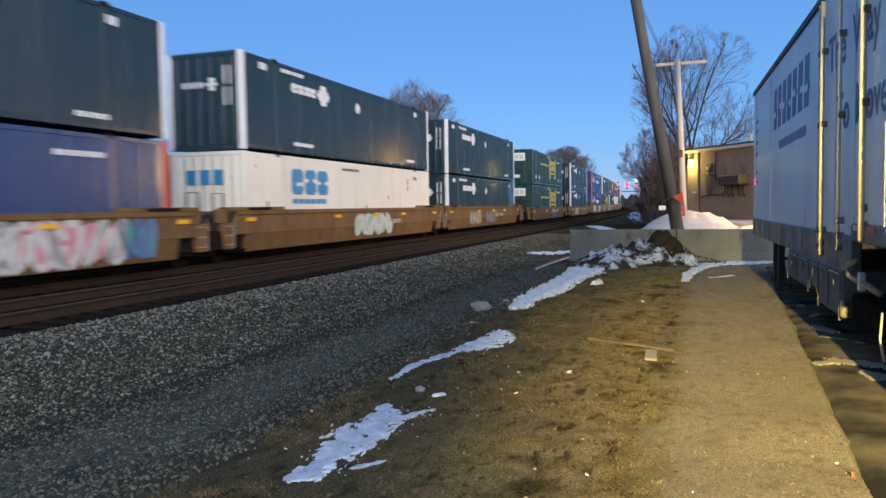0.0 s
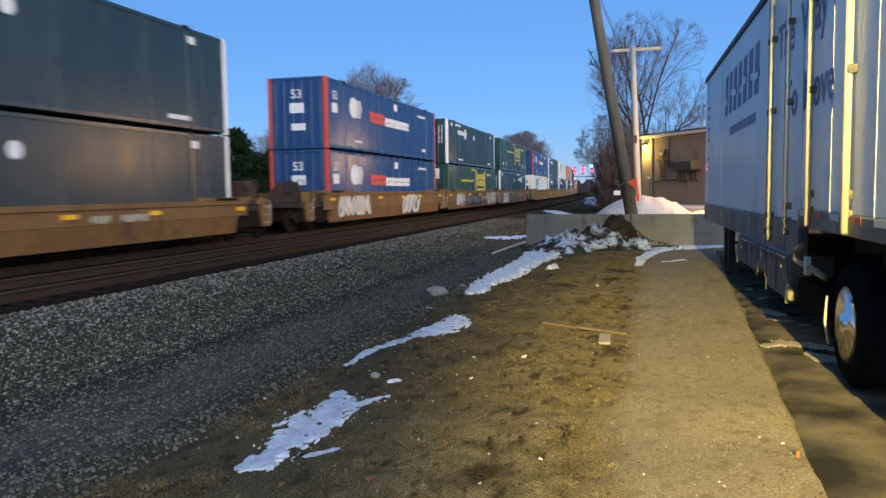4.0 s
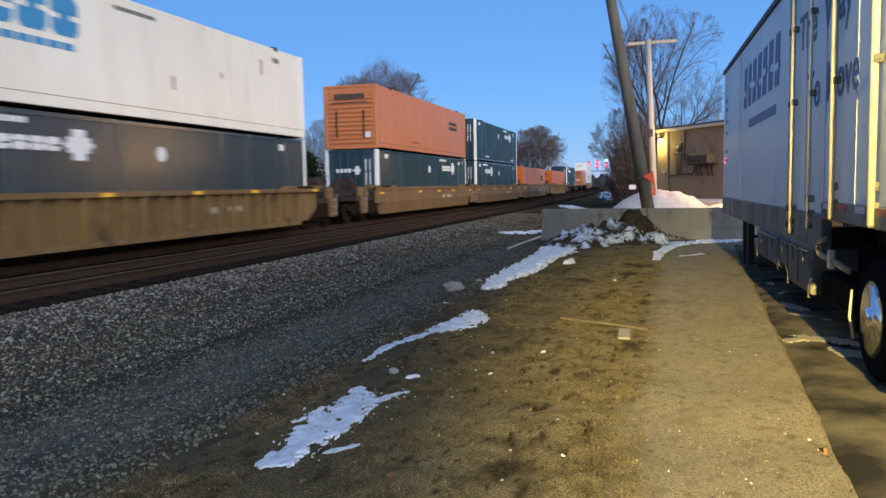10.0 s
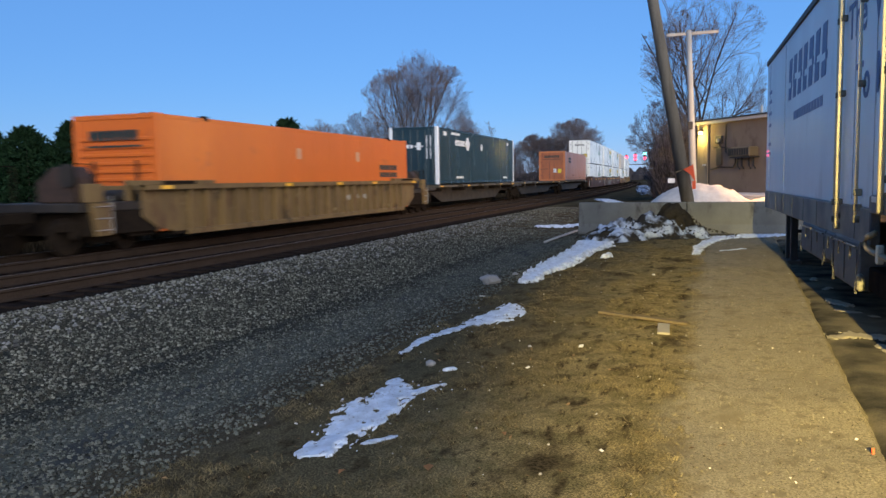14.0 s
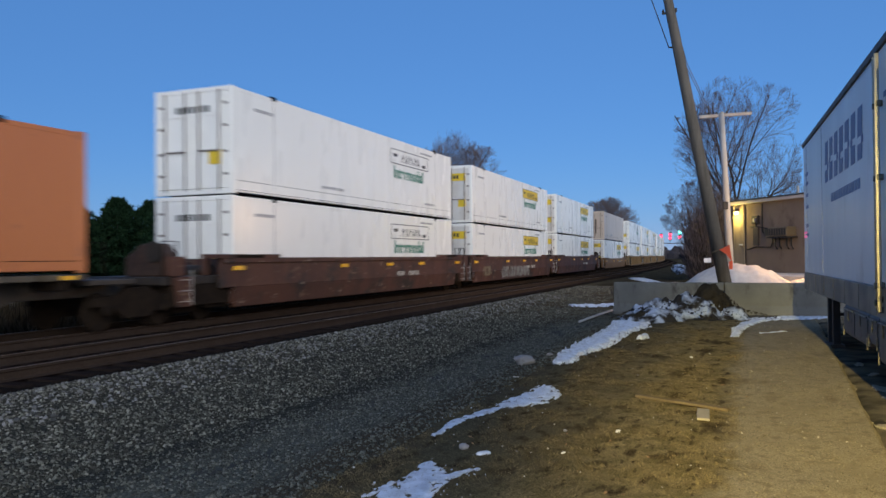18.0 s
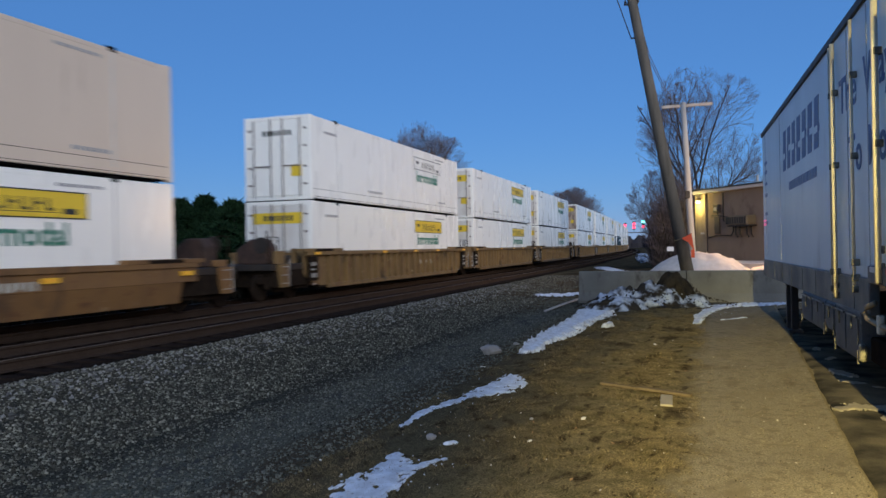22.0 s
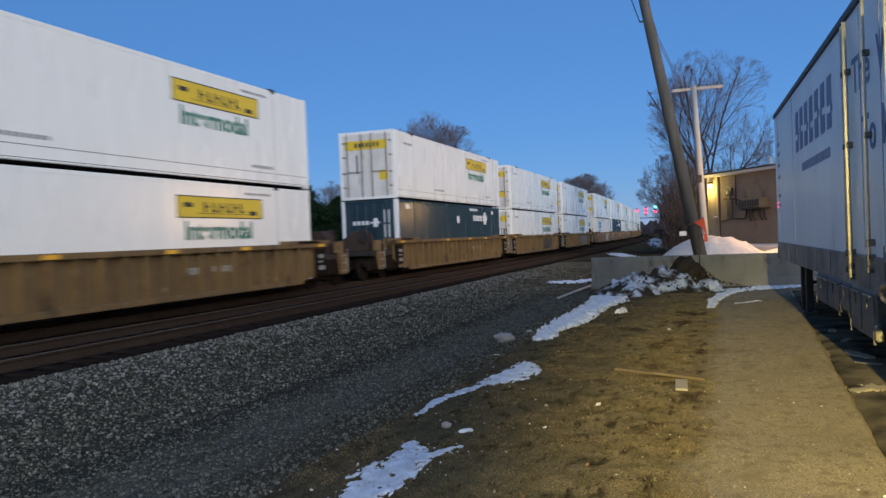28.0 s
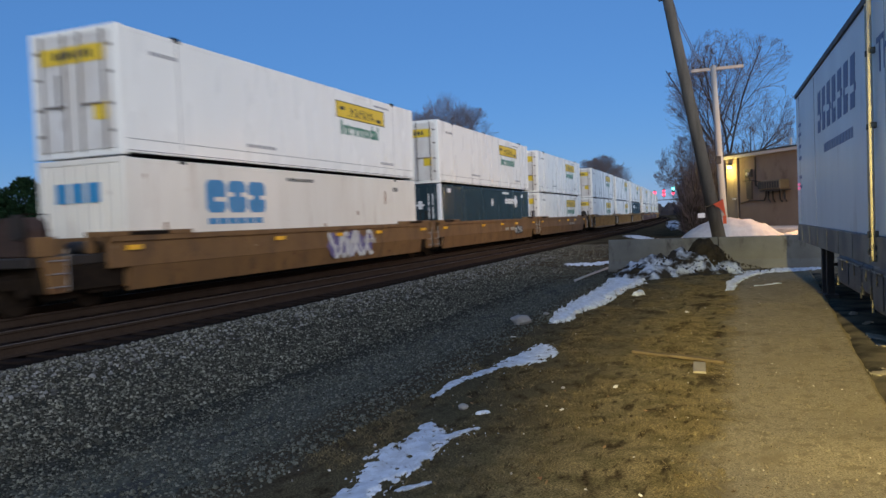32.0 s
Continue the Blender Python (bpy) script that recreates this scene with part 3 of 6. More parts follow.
def near_shoulder(rnd):
    y = 3.0 + 42 * rnd.rand() ** 1.6
    x = -9.25 + 3.9 * rnd.rand() ** 1.5
    return x - BEND * y * y / 2, y


scatter_stones("ballast_stones", 72000, near_shoulder, (0.01, 0.038), "grey crushed stone of the track shoulder", "gravel", seed=3)
scatter_stones("track_edge_stones", 3000, lambda r: ((lambda y: (-9.2 + 2.0 * r.rand() ** 1.6 - BEND * y * y / 2, y))(4.0 + 30 * r.rand() ** 1.4)), (0.03, 0.062), "larger pale crushed stone along the tie ends", "gravel",
               mat("pale_ballast", (0.17, 0.17, 0.165), 0.85, var=0.25, scale=8, fine=80, island=0.7), seed=13)
scatter_stones("gravel", 46000, lambda r: (-7.0 + 4.1 * r.rand() ** 0.9, 2.5 + 24 * r.rand() ** 1.5), (0.008, 0.028), "small sooty gravel below the shoulder", "gravel", mat("sooty_gravel", (0.105, 0.107, 0.088), 0.88, var=0.25, scale=8, fine=80, island=0.75), seed=4)
scatter_stones("pebbles", 260, lambda r: (-3.0 + 4.2 * r.rand(), 2.5 + 14 * r.rand() ** 1.3), (0.006, 0.018), "small pale pebbles and chips on the trampled earth", "pebbles",
               mat("pebble", (0.4, 0.36, 0.3), 0.85, var=0.2, island=0.6), seed=5)

scatter_stones("drive_grit", 5200, lambda r: (-0.25 + 1.2 * r.rand(), 2.8 + 11 * r.rand() ** 1.5), (0.004, 0.013), "loose sand-coloured grit on the drive", "grit",
               mat("drive_grit_stone", (0.14, 0.118, 0.082), 0.9, var=0.2, island=0.55), seed=6)


def blades():
    """Short dead grass as crossed slivers."""
    rnd = np.random.RandomState(7)
    g = Mesh()
    for k in range(130000):
        y = 2.6 + 17 * rnd.rand() ** 1.6
        x = -2.95 + 2.8 * rnd.rand()
        if noise.noise(Vector((x * 1.7, y * 1.1, 9))) < -0.08 + 0.3 * rnd.rand() - 0.1:
            continue
        z, w, h = ground_z(x, y), rnd.uniform(0.002, 0.0045), rnd.uniform(0.006, 0.022)
        a, lean, turn = rnd.uniform(0, 6.28), rnd.uniform(0.012, 0.045), rnd.uniform(0, 6.28)
        c, s = math.cos(a) * w, math.sin(a) * w
        i = len(g.v)
        g.v += [(x - c, y - s, z - 0.004), (x + c, y + s, z - 0.004), (x + lean * math.cos(turn), y + lean * math.sin(turn), z + h)]
        g.f.append((i, i + 1, i + 2))
    return g


solid("dead_grass", blades(), GRASS, "short flattened dead grass on the trampled verge", "grass", kind="stuff")


def snow_patch(spine, label, seed, thick=0.05, rag=0.75, material=SNOW, cell=0.02, lift=0.004):
    """A ragged sheet of old snow round a spine of (x, y, half width)."""
    xs = [p[0] for p in spine]
    ys = [p[1] for p in spine]
    pad = max(p[2] for p in spine) + 0.3
    x0, x1, y0, y1 = min(xs) - pad, max(xs) + pad, min(ys) - pad, max(ys) + pad
    nx, ny = int((x1 - x0) / cell), int((y1 - y0) / cell)

    def depth(x, y):
        best = -9.0
        for (ax_, ay_, aw), (bx, by, bw_) in zip(spine, spine[1:]):
            dx, dy = bx - ax_, by - ay_
            t = min(max(((x - ax_) * dx + (y - ay_) * dy) / (dx * dx + dy * dy + 1e-9), 0), 1)
            w = aw + (bw_ - aw) * t
            best = max(best, (w - math.hypot(x - ax_ - dx * t, y - ay_ - dy * t)) / max(w, 0.05))
        rough_edge = noise.noise(Vector((x * 5, y * 3.5, seed))) * 0.9 + noise.noise(Vector((x * 13, y * 8, seed + 3))) * 1.1
        if cell < 0.02:
            rough_edge += noise.noise(Vector((x * 30, y * 15, seed + 5))) * 1.0
        return best + rag * rough_edge if best > -0.3 else -1.0

    g = Mesh()
    index = {}

    def corner(i, j):
        if (i, j) not in index:
            x, y = x0 + i * cell, y0 + j * cell
            d = depth(x, y)
            if d < 0:            # draw the rim in to the patch's own outline
                e = cell * 0.4
                gx_, gy_ = (depth(x + e, y) - depth(x - e, y)) / (2 * e), (depth(x, y + e) - depth(x, y - e)) / (2 * e)
                g2 = max(gx_ * gx_ + gy_ * gy_, 1e-6)
                mx, my = -d * gx_ / g2, -d * gy_ / g2
                far = math.hypot(mx, my)
                cut = min(1.0, 0.75 * cell / far) if far > 0 else 0
                x, y = x + mx * cut, y + my * cut
            z = ground_z(x, y) + thick * min(max(d, 0) / 0.4, 1) * (0.7 + 0.35 * noise.noise(Vector((x * 5, y * 4, seed)))) + (lift if d > 0 else lift - 0.016)
            index[(i, j)] = len(g.v)
            g.v.append((x, y, z))
        return index[(i, j)]

    for j in range(ny):
        for i in range(nx):
            if depth(x0 + (i + 0.5) * cell, y0 + (j + 0.5) * cell) > 0:
                g.f.append((corner(i, j), corner(i + 1, j), corner(i + 1, j + 1), corner(i, j + 1)))
    return solid("snow_patch", g, material, label, "snow", group="snow patches", smooth=True)


snow_patch([(-2.2, 3.85, 0.1), (-2.23, 4.25, 0.14), (-2.26, 4.6, 0.18), (-2.23, 4.92, 0.18), (-2.28, 5.2, 0.12), (-2.37, 5.5, 0.05)], "ragged patch of old white snow on the grass", 1, 0.014, rag=0.8, cell=0.008)
snow_patch([(-2.16, 5.08, 0.07), (-1.98, 5.42, 0.035)], "small leftover tongue of snow", 2, 0.012, rag=0.7, cell=0.008)
snow_patch([(-2.0, 4.1, 0.02), (-1.9, 4.26, 0.035)], "narrow sliver of snow in the grass", 5, 0.008, rag=0.8, cell=0.008)
snow_patch([(-2.1, 5.85, 0.03), (-2.05, 5.9, 0.03)], "tiny leftover lump of snow", 6, 0.02, rag=0.3, cell=0.008)
snow_patch([(-2.74, 6.48, 0.03), (-2.75, 7.05, 0.06), (-2.66, 7.5, 0.07), (-2.55, 7.85, 0.1), (-2.38, 8.2, 0.22), (-2.32, 8.65, 0.22), (-2.45, 9.3, 0.08)], "thin ragged patch of old snow", 8, 0.014, rag=0.75, cell=0.011)
snow_patch([(-2.7, 11.4, 0.14), (-2.8, 12.6, 0.2), (-2.74, 13.8, 0.32), (-2.72, 15.2, 0.3), (-2.72, 16.4, 0.28), (-2.6, 17.6, 0.4), (-2.85, 19.3, 0.35)], "long bank of old snow by the gravel", 11, 0.07, rag=0.7, cell=0.019)
snow_patch([(-0.32, 16.1, 0.07), (-0.27, 17.8, 0.12), (-0.05, 19.4, 0.16), (0.35, 20.6, 0.34), (1.0, 21.2, 0.45), (1.7, 21.5, 0.3)], "thin frozen snow before the concrete barrier", 14, 0.03, rag=0.85, cell=0.019)
snow_patch([(0.15, 16.85, 0.04), (0.6, 17.35, 0.07)], "thin streak of frozen snow on the drive", 15, 0.01, rag=0.6, cell=0.015)
snow_patch([(-2.02, 15.0, 0.07), (-1.94, 15.2, 0.08)], "single lump of snow", 17, 0.12, rag=0.2)
snow_patch([(-8.3, 61, 0.6), (-7.2, 57, 0.7), (-6.1, 53.8, 0.5)], "flat snow remnant on the far verge", 21, 0.08, cell=0.12)
def crumb_place(r):
    x, y, w = [(-2.24, 4.5, 0.7), (-2.1, 5.2, 0.35), (-2.5, 8.1, 0.9), (-2.72, 13.5, 1.8), (-2.6, 17.5, 1.6), (0.1, 19.0, 1.6)][r.randint(6)]
    return x + 0.16 * r.randn() * (0.6 + y / 12), y + w * r.randn() * 0.55


scatter_stones("snow_crumbs", 260, crumb_place, (0.004, 0.016), "small crumbs of old snow round the patches", "snow crumbs", SNOW, seed=21)
snow_patch([(-6.0, 27.5, 0.25), (-4.4, 28.5, 0.5), (-3.2, 28.8, 0.3)], "flat snow remnant behind the barrier", 19, 0.12, cell=0.1)
snow_patch([(-6.2, 78, 0.5), (-7.0, 88, 0.9), (-9.2, 110, 1.0)], "far dirty snow bank beside the track", 23, 0.7, cell=0.4, material=DIRTSNOW)


def mound(name, x, y, rx, ry, h, material, label, category, seed, cell=0.1, clod=0.25, power=1.0):
    """A heap over an oval, steep and lumpy."""
    nx, ny = int(2 * rx / cell), int(2 * ry / cell)

    def height(px, py):
        r = 1 - ((px - x) / rx) ** 2 - ((py - y) / ry) ** 2
        lump = noise.noise(Vector((px * 2.2, py * 2.2, seed))) * 0.6 + noise.noise(Vector((px * 6, py * 6, seed))) * 0.4
        return ground_z(px, py) - 0.03 + h * max(r + clod * lump, 0) ** power

    xs = [x - rx * 1.1 + 2.2 * rx * k / nx for k in range(nx + 1)]
    ys = [y - ry * 1.1 + 2.2 * ry * k / ny for k in range(ny + 1)]
    return solid(name, sheet(xs, ys, height), material, label, category, smooth=True)


mound("snow_mound", -1.6, 20.8, 1.6, 1.1, 0.5, DIRTSNOW, "ploughed heap of dirty snow against the barrier", "snow mound", 31, 0.05, 0.75)
mound("snow_mound", -2.35, 19.7, 0.9, 1.1, 0.32, DIRTSNOW, "low tail of the ploughed snow heap", "snow mound", 33, 0.05, 0.75)
def clods(name, count, x, y, rx, ry, h, sizes, material, label, seed):
    """Loose lumps lying on a heap."""
    rnd_ = random.Random(seed)
    g = Mesh()
    for k in range(count):
        a_, r_ = rnd_.uniform(0, 6.28), math.sqrt(rnd_.random()) * 0.95
        px, py = x + rx * r_ * math.cos(a_), y + ry * r_ * math.sin(a_)
        s = rnd_.uniform(*sizes)
        m = pose(px, py, ground_z(px, py) + h * (1 - r_ * r_) * 0.97, rnd_.uniform(-40, 40), rnd_.uniform(-40, 40), rnd_.uniform(0, 360))
        i = len(g.v)
        for q in ((1, 0, 0), (-1, 0, 0), (0, 1, 0), (0, -1, 0), (0, 0, 0.8), (0, 0, -0.8), (0.65, 0.6, 0.4), (-0.6, -0.65, 0.45)):
            g.v.append(tuple(m @ (Vector(q) * s * rnd_.uniform(0.7, 1.2))))
        g.f += [(i, i + 2, i + 6), (i + 2, i + 4, i + 6), (i + 4, i, i + 6), (i + 2, i + 1, i + 4), (i + 1, i + 3, i + 7), (i + 3, i + 4, i + 7), (i + 4, i + 1, i + 7), (i + 3, i, i + 4),
                (i + 2, i, i + 5), (i + 1, i + 2, i + 5), (i + 3, i + 1, i + 5), (i, i + 3, i + 5)]
    return solid(name, g, material, label, "clods", kind="stuff")


clods("soil_clods", 260, -0.95, 21.0, 0.85, 0.8, 0.7, (0.012, 0.04), SOIL, "loose dark soil clods on the heap", 3)
clods("snow_lumps", 130, -1.7, 20.6, 1.7, 1.1, 0.48, (0.015, 0.05), DIRTSNOW, "broken lumps of ploughed snow", 4)
clods("soil_crumbs", 420, -1.5, 20.5, 2.2, 1.4, 0.4, (0.008, 0.035), SOIL, "dark soil crumbs in the snow", 5)
mound("soil_mound", -0.98, 21.1, 0.62, 0.7, 0.95, SOIL, "dark heap of soil clods on the snow", "soil mound", 37, 0.05, 0.45)
mound("soil_mound", -2.55, 19.3, 0.5, 0.4, 0.3, SOIL, "low clump of dark soil in the snow", "soil mound", 41, 0.05, 0.5)
mound("snow_mound", -0.55, 34.0, 2.6, 2.2, 1.27, WARMSNOW, "big rounded snow heap lit by a warm lamp", "snow mound", 43, 0.1, 0.14, 1.0)
mound("snow_mound", -3.0, 32.5, 1.4, 1.3, 0.55, WARMSNOW, "low shoulder of the ploughed snow heap", "snow mound", 44, 0.1, 0.3, 1.0)
mound("snow_mound", 2.4, 35.2, 2.0, 1.5, 0.62, WARMSNOW, "low tail of snow before the building", "snow mound", 45, 0.1, 0.25, 1.0)

# ---- concrete barriers ----
jersey = ((-0.3, 0.0), (0.3, 0.0), (0.3, 0.08), (0.17, 0.3), (0.12, 0.92), (-0.12, 0.92), (-0.17, 0.3), (-0.3, 0.08))
b = thing("concrete_barrier", "weathered grey concrete road barrier on the ground", "barrier", pose(-3.7, 22.35, -0.06, 0, 0, -1.5))
part("body", Mesh().prism([(y, z) for y, z in jersey], 0.0, 3.0, "x"), CONCRETE, b, bevel=0.012)
part("lifting_loop", Mesh().tube([(-0.02, 0, 0.5), (-0.1, 0, 0.55), (-0.1, 0, 0.62), (-0.02, 0, 0.66)], [0.015] * 4, 6), DARKMETAL, b, "rusty steel loop")
tagged(b, group="barrier line")
copy_thing(b, pose(-0.68, 22.26, -0.06, 0, 0, -1.5))

# ---- loose things on the verge ----
def lump(r, seed, squash=0.6):
    bm = bmesh.new()
    bmesh.ops.create_icosphere(bm, subdivisions=3, radius=r)
    for v in bm.verts:
        v.co *= 1 + 0.35 * noise.noise(v.co * (1.6 / r) + Vector((seed, 0, 0))) + 0.12 * noise.noise(v.co * (5 / r))
        v.co.z *= squash
    g = Mesh()
    bm.verts.index_update()
    g.v, g.f = [tuple(v.co) for v in bm.verts], [tuple(v.index for v in f.verts) for f in bm.faces]
    bm.free()
    return g


ROCK = mat("pale_rock", (0.33, 0.32, 0.31), 0.85, var=0.2, scale=6, tint=(0.22, 0.21, 0.2))
for x, y, r, words in ((-3.35, 11.6, 0.16, "pale grey rock lying in the gravel"), (-2.28, 6.0, 0.045, "fist-sized grey stone in the grass"), (-3.2, 12.6, 0.05, "small stone beside the snow"),
                       (-2.35, 5.05, 0.02, "small stone beside the snow"), (-1.62, 6.9, 0.018, "small pale stone in the grass")):
    solid("rock", lump(r, x * 7), ROCK, words, "rock", pose(x, y, ground_z(x, y) + r * 0.35), smooth=True)
SCRAP = mat("paper_scrap", (0.72, 0.68, 0.6), 0.8, var=0.1)
for x, y, w in ((-1.16, 7.05, 0.05), (-0.6, 4.35, 0.02), (-0.42, 3.3, 0.02), (-3.0, 9.95, 0.06), (-1.45, 6.1, 0.03), (-2.9, 5.2, 0.02), (-2.6, 4.3, 0.018), (-0.9, 12.6, 0.05), (0.82, 5.0, 0.02)):
    w *= 0.7
    g = Mesh().box(-w, w, -w * 0.6, w * 0.6, 0, 0.01)
    solid("litter", g, SCRAP, "crumpled pale scrap of litter on the ground", "litter", pose(x, y, ground_z(x, y) + 0.004, 8, 6, x * 77), bevel=0.004)
def board(length, width, thick):
    return Mesh().box(-length / 2, length / 2, -width / 2, width / 2, 0, thick)
z = ground_z(-0.5, 8.4)
solid("plank", board(0.58, 0.09, 0.03), PLANK, "weathered wooden board lying in the grass", "plank", pose(-0.52, 8.45, z + 0.01, 2, 3, -14), bevel=0.006)
solid("plank", board(0.5, 0.12, 0.025), mat("pale_offcut", (0.3, 0.265, 0.21), 0.85, var=0.2, scale=5, fine=40), "short pale offcut of board on the earth", "plank", pose(-0.47, 8.0, z + 0.005, 2, 0, 93), bevel=0.005)
solid("plank", board(0.5, 0.07, 0.03), PLANK, "narrow dark board half sunk in the grass", "plank", pose(-1.0, 8.7, z + 0.004, 0, 2, -20), bevel=0.005)
pipe = Mesh().tube([(-4.36, 20.5, -0.16), (-4.3, 22.5, -0.15), (-4.2, 25.0, -0.14)], [0.035] * 3, 8)
solid("pipe", pipe, POLEWHITE, "pale thin pipe lying along the gravel", "pipe", smooth=True)
dead = mat("dead_leaf", (0.25, 0.13, 0.06), 0.85, var=0.2)
for x, y, w in ((-1.45, 3.75, 0.05), (-1.9, 3.6, 0.035), (-1.2, 4.4, 0.03)):
    g = Mesh()
    g.v = [(-w, 0, 0.004), (0, -w * 0.6, 0.012), (w, 0, 0.002), (0, w * 0.6, 0.015), (0, 0, 0.004)]
    g.f = [(0, 1, 4), (1, 2, 4), (2, 3, 4), (3, 0, 4)]
    solid("leaf", g, dead, "curled dry brown leaf on the grass", "leaf", pose(x, y, ground_z(x, y) + 0.01, 0, 0, x * 50))
crumbs = Mesh()
rnd = random.Random(19)
for k in range(260):
    x, y, w = rnd.uniform(-2.9, 0.1), 3.0 + 11 * rnd.random() ** 1.4, rnd.uniform(0.006, 0.022)
    m = pose(x, y, ground_z(x, y) + 0.008, rnd.uniform(-25, 25), rnd.uniform(-25, 25), rnd.uniform(0, 360))
    i = len(crumbs.v)
    crumbs.v += [tuple(m @ Vector(p)) for p in ((-w, 0, 0), (0, -w * 0.5, 0.003), (w * 1.2, 0, 0.001), (0, w * 0.6, 0.004))]
    crumbs.f.append((i, i + 1, i + 2, i + 3))
solid("leaf_litter", crumbs, mat("litter_brown", (0.2, 0.125, 0.062), 0.85, var=0.3, scale=5, island=0.6), "brown crumbs of leaves on the trampled verge", "leaf litter", kind="stuff")
marker = thing("survey_marker", "small red marker stake at the drive's edge", "marker stake", pose(0.87, 4.78, -0.05))
part("stake", Mesh().box(-0.008, 0.008, -0.008, 0.008, 0, 0.07), ORANGE_FLAG, marker, bevel=0.002)
part("cap", Mesh().box(-0.012, 0.012, -0.012, 0.012, 0.07, 0.078), PLANK, marker, bevel=0.002)

# ---- poles ----
def leaning_pole():
    p = thing("utility_pole", "dark wooden utility pole leaning towards the track", "utility pole", pose(-0.57, 24.0, -0.1))
    base, top = Vector((0, 0, 0)), Vector((-2.0, 0.2, 11.3))
    part("pole", Mesh().tube([base, base.lerp(top, 0.5), top], [0.2, 0.17, 0.13], 14), POLEWOOD, p, smooth=True)
    for k, w in ((0.815, 0.16), (0.865, 0.34)):
        c = base.lerp(top, k)
        part("bracket", Mesh().box(-w - 0.1, w, -0.03, 0.03, -0.03, 0.03, Matrix.Translation(c)), DARKMETAL, p, bevel=0.006)
        for d in (-w - 0.06, w):
            part("insulator", Mesh().tube([c + Vector((d, 0, 0)), c + Vector((d, 0, 0.07)), c + Vector((d, 0, 0.13))], [0.025, 0.04, 0.02], 8), DARKMETAL, p)
    c = base.lerp(top, 0.72)
    part("eye_bolt", Mesh().tube([c + Vector((-0.26, 0, 0)), c + Vector((0.1, 0, 0))], [0.025, 0.02], 6), DARKMETAL, p)
    return p


leaning_pole()
wire = [(-2.08, 24.2, 8.75), (-1.9, 26.5, 7.9), (-1.6, 31.0, 7.5), (-1.35, 41.0, 8.7)]
for dz in (0.0, 0.16):
    g = Mesh().tube([Vector((x, y, z + dz)) for x, y, z in wire], [0.012] * 4, 5)
    solid("cable", g, DARKMETAL, "slack black overhead cable between the poles", "cable", smooth=True)
g = Mesh().tube([(-2.26, 24.15, 8.03), (-2.8, 24.2, 9.7), (-5.0, 24.6, 16.0)], [0.016] * 3, 5)
solid("cable", g, DARKMETAL, "black overhead cable rising from the leaning pole", "cable", smooth=True)

white = thing("telegraph_pole", "weathered white pole with a single crossarm", "utility pole", pose(-0.95, 42.0, -0.1))
part("pole", Mesh().tube([(0, 0, 0), (-0.18, 0, 4.6), (-0.38, 0, 9.2)], [0.2, 0.17, 0.14], 12), POLEWHITE, white, smooth=True)
part("crossarm", Mesh().box(-1.46, 1.1, -0.06, 0.06, 8.95, 9.1), POLEWHITE, white, bevel=0.01)
for d in (-1.35, -1.0, -0.6, -0.1, 0.3, 0.8):
    part("insulator", Mesh().tube([(d, 0, 9.1), (d, 0, 9.16), (d, 0, 9.24)], [0.03, 0.05, 0.03], 8), DARKMETAL, white)
part("junction_box", Mesh().box(-0.36, -0.1, -0.28, -0.16, 4.1, 4.5), DARKMETAL, white, bevel=0.02)

flag = thing("warning_flag", "orange plastic flag and ribbon tied to the pole", "flag", pose(-0.7, 23.87, 1.2))
g = Mesh()
g.v = [(-0.16, -0.13, 0.58), (0.12, -0.14, 0.72), (0.2, -0.14, 0.18), (0.04, -0.13, 0.44), (-0.16, -0.115, 0.58), (0.12, -0.125, 0.72), (0.2, -0.125, 0.18), (0.04, -0.115, 0.44)]
g.f = [(0, 1, 2, 3), (7, 6, 5, 4), (0, 4, 5, 1), (1, 5, 6, 2), (2, 6, 7, 3), (3, 7, 4, 0)]
part("pennant", g, ORANGE_FLAG, flag)
part("ribbon", Mesh().box(0.1, 0.2, -0.142, -0.123, 0.0, 0.24), ORANGE_FLAG, flag, bevel=0.004)
part("stick", Mesh().tube([(0.12, -0.125, 0.72), (-0.1, 0.0, 0.6), (-0.38, -0.1, 0.5)], [0.014] * 3, 6), PLANK, flag)
sign = thing("small_sign", "small white sign on a thin post by the track", "sign", pose(-2.6, 52.0, -0.05))
part("post", Mesh().box(-0.03, 0.03, -0.03, 0.03, 0, 1.2), DARKMETAL, sign)
part("plate", Mesh().box(-0.22, 0.22, -0.05, -0.03, 1.2, 1.5), POST, sign, bevel=0.01)

# ---- brick building ----
bld = thing("building", "low tan commercial building with a flat white-trimmed roof", "building", pose(-0.95, 55.65, -0.1, 0, 0, -52.8))
part("wall", Mesh().box(0, 15, 0, 9, 0, 5.15), STUCCO, bld, "tan masonry wall", bevel=0.02)
part("roof_edge", Mesh().box(-0.25, 15.2, -0.3, 9.2, 5.15, 5.42), TRIMWHITE, bld, "pale metal roof edge", bevel=0.02)
part("gutter_lip", Mesh().box(-0.28, 15.2, -0.34, -0.303, 5.34, 5.44), DARKMETAL, bld, "dark drip edge", bevel=0.008)
# lamp light on the pilaster is put into its paler, yellower colour
part("pilaster", Mesh().box(-0.08, 1.06, -0.12, -0.003, 0, 5.14), mat("lamp_paled_pilaster", (0.3, 0.245, 0.17), 0.9, var=0.12, scale=1.2, wear=(((0.2, 0.16, 0.11), 2.0, 0.55, 0.7, (1, 1, 0.4)),)), bld, "corner pilaster paled by painted lamp light", bevel=0.02)
part("pipe_run", Mesh().tube([(1.12, -0.05, 5.1), (1.12, -0.05, 1.2)], [0.03] * 2, 6), DARKMETAL, bld)
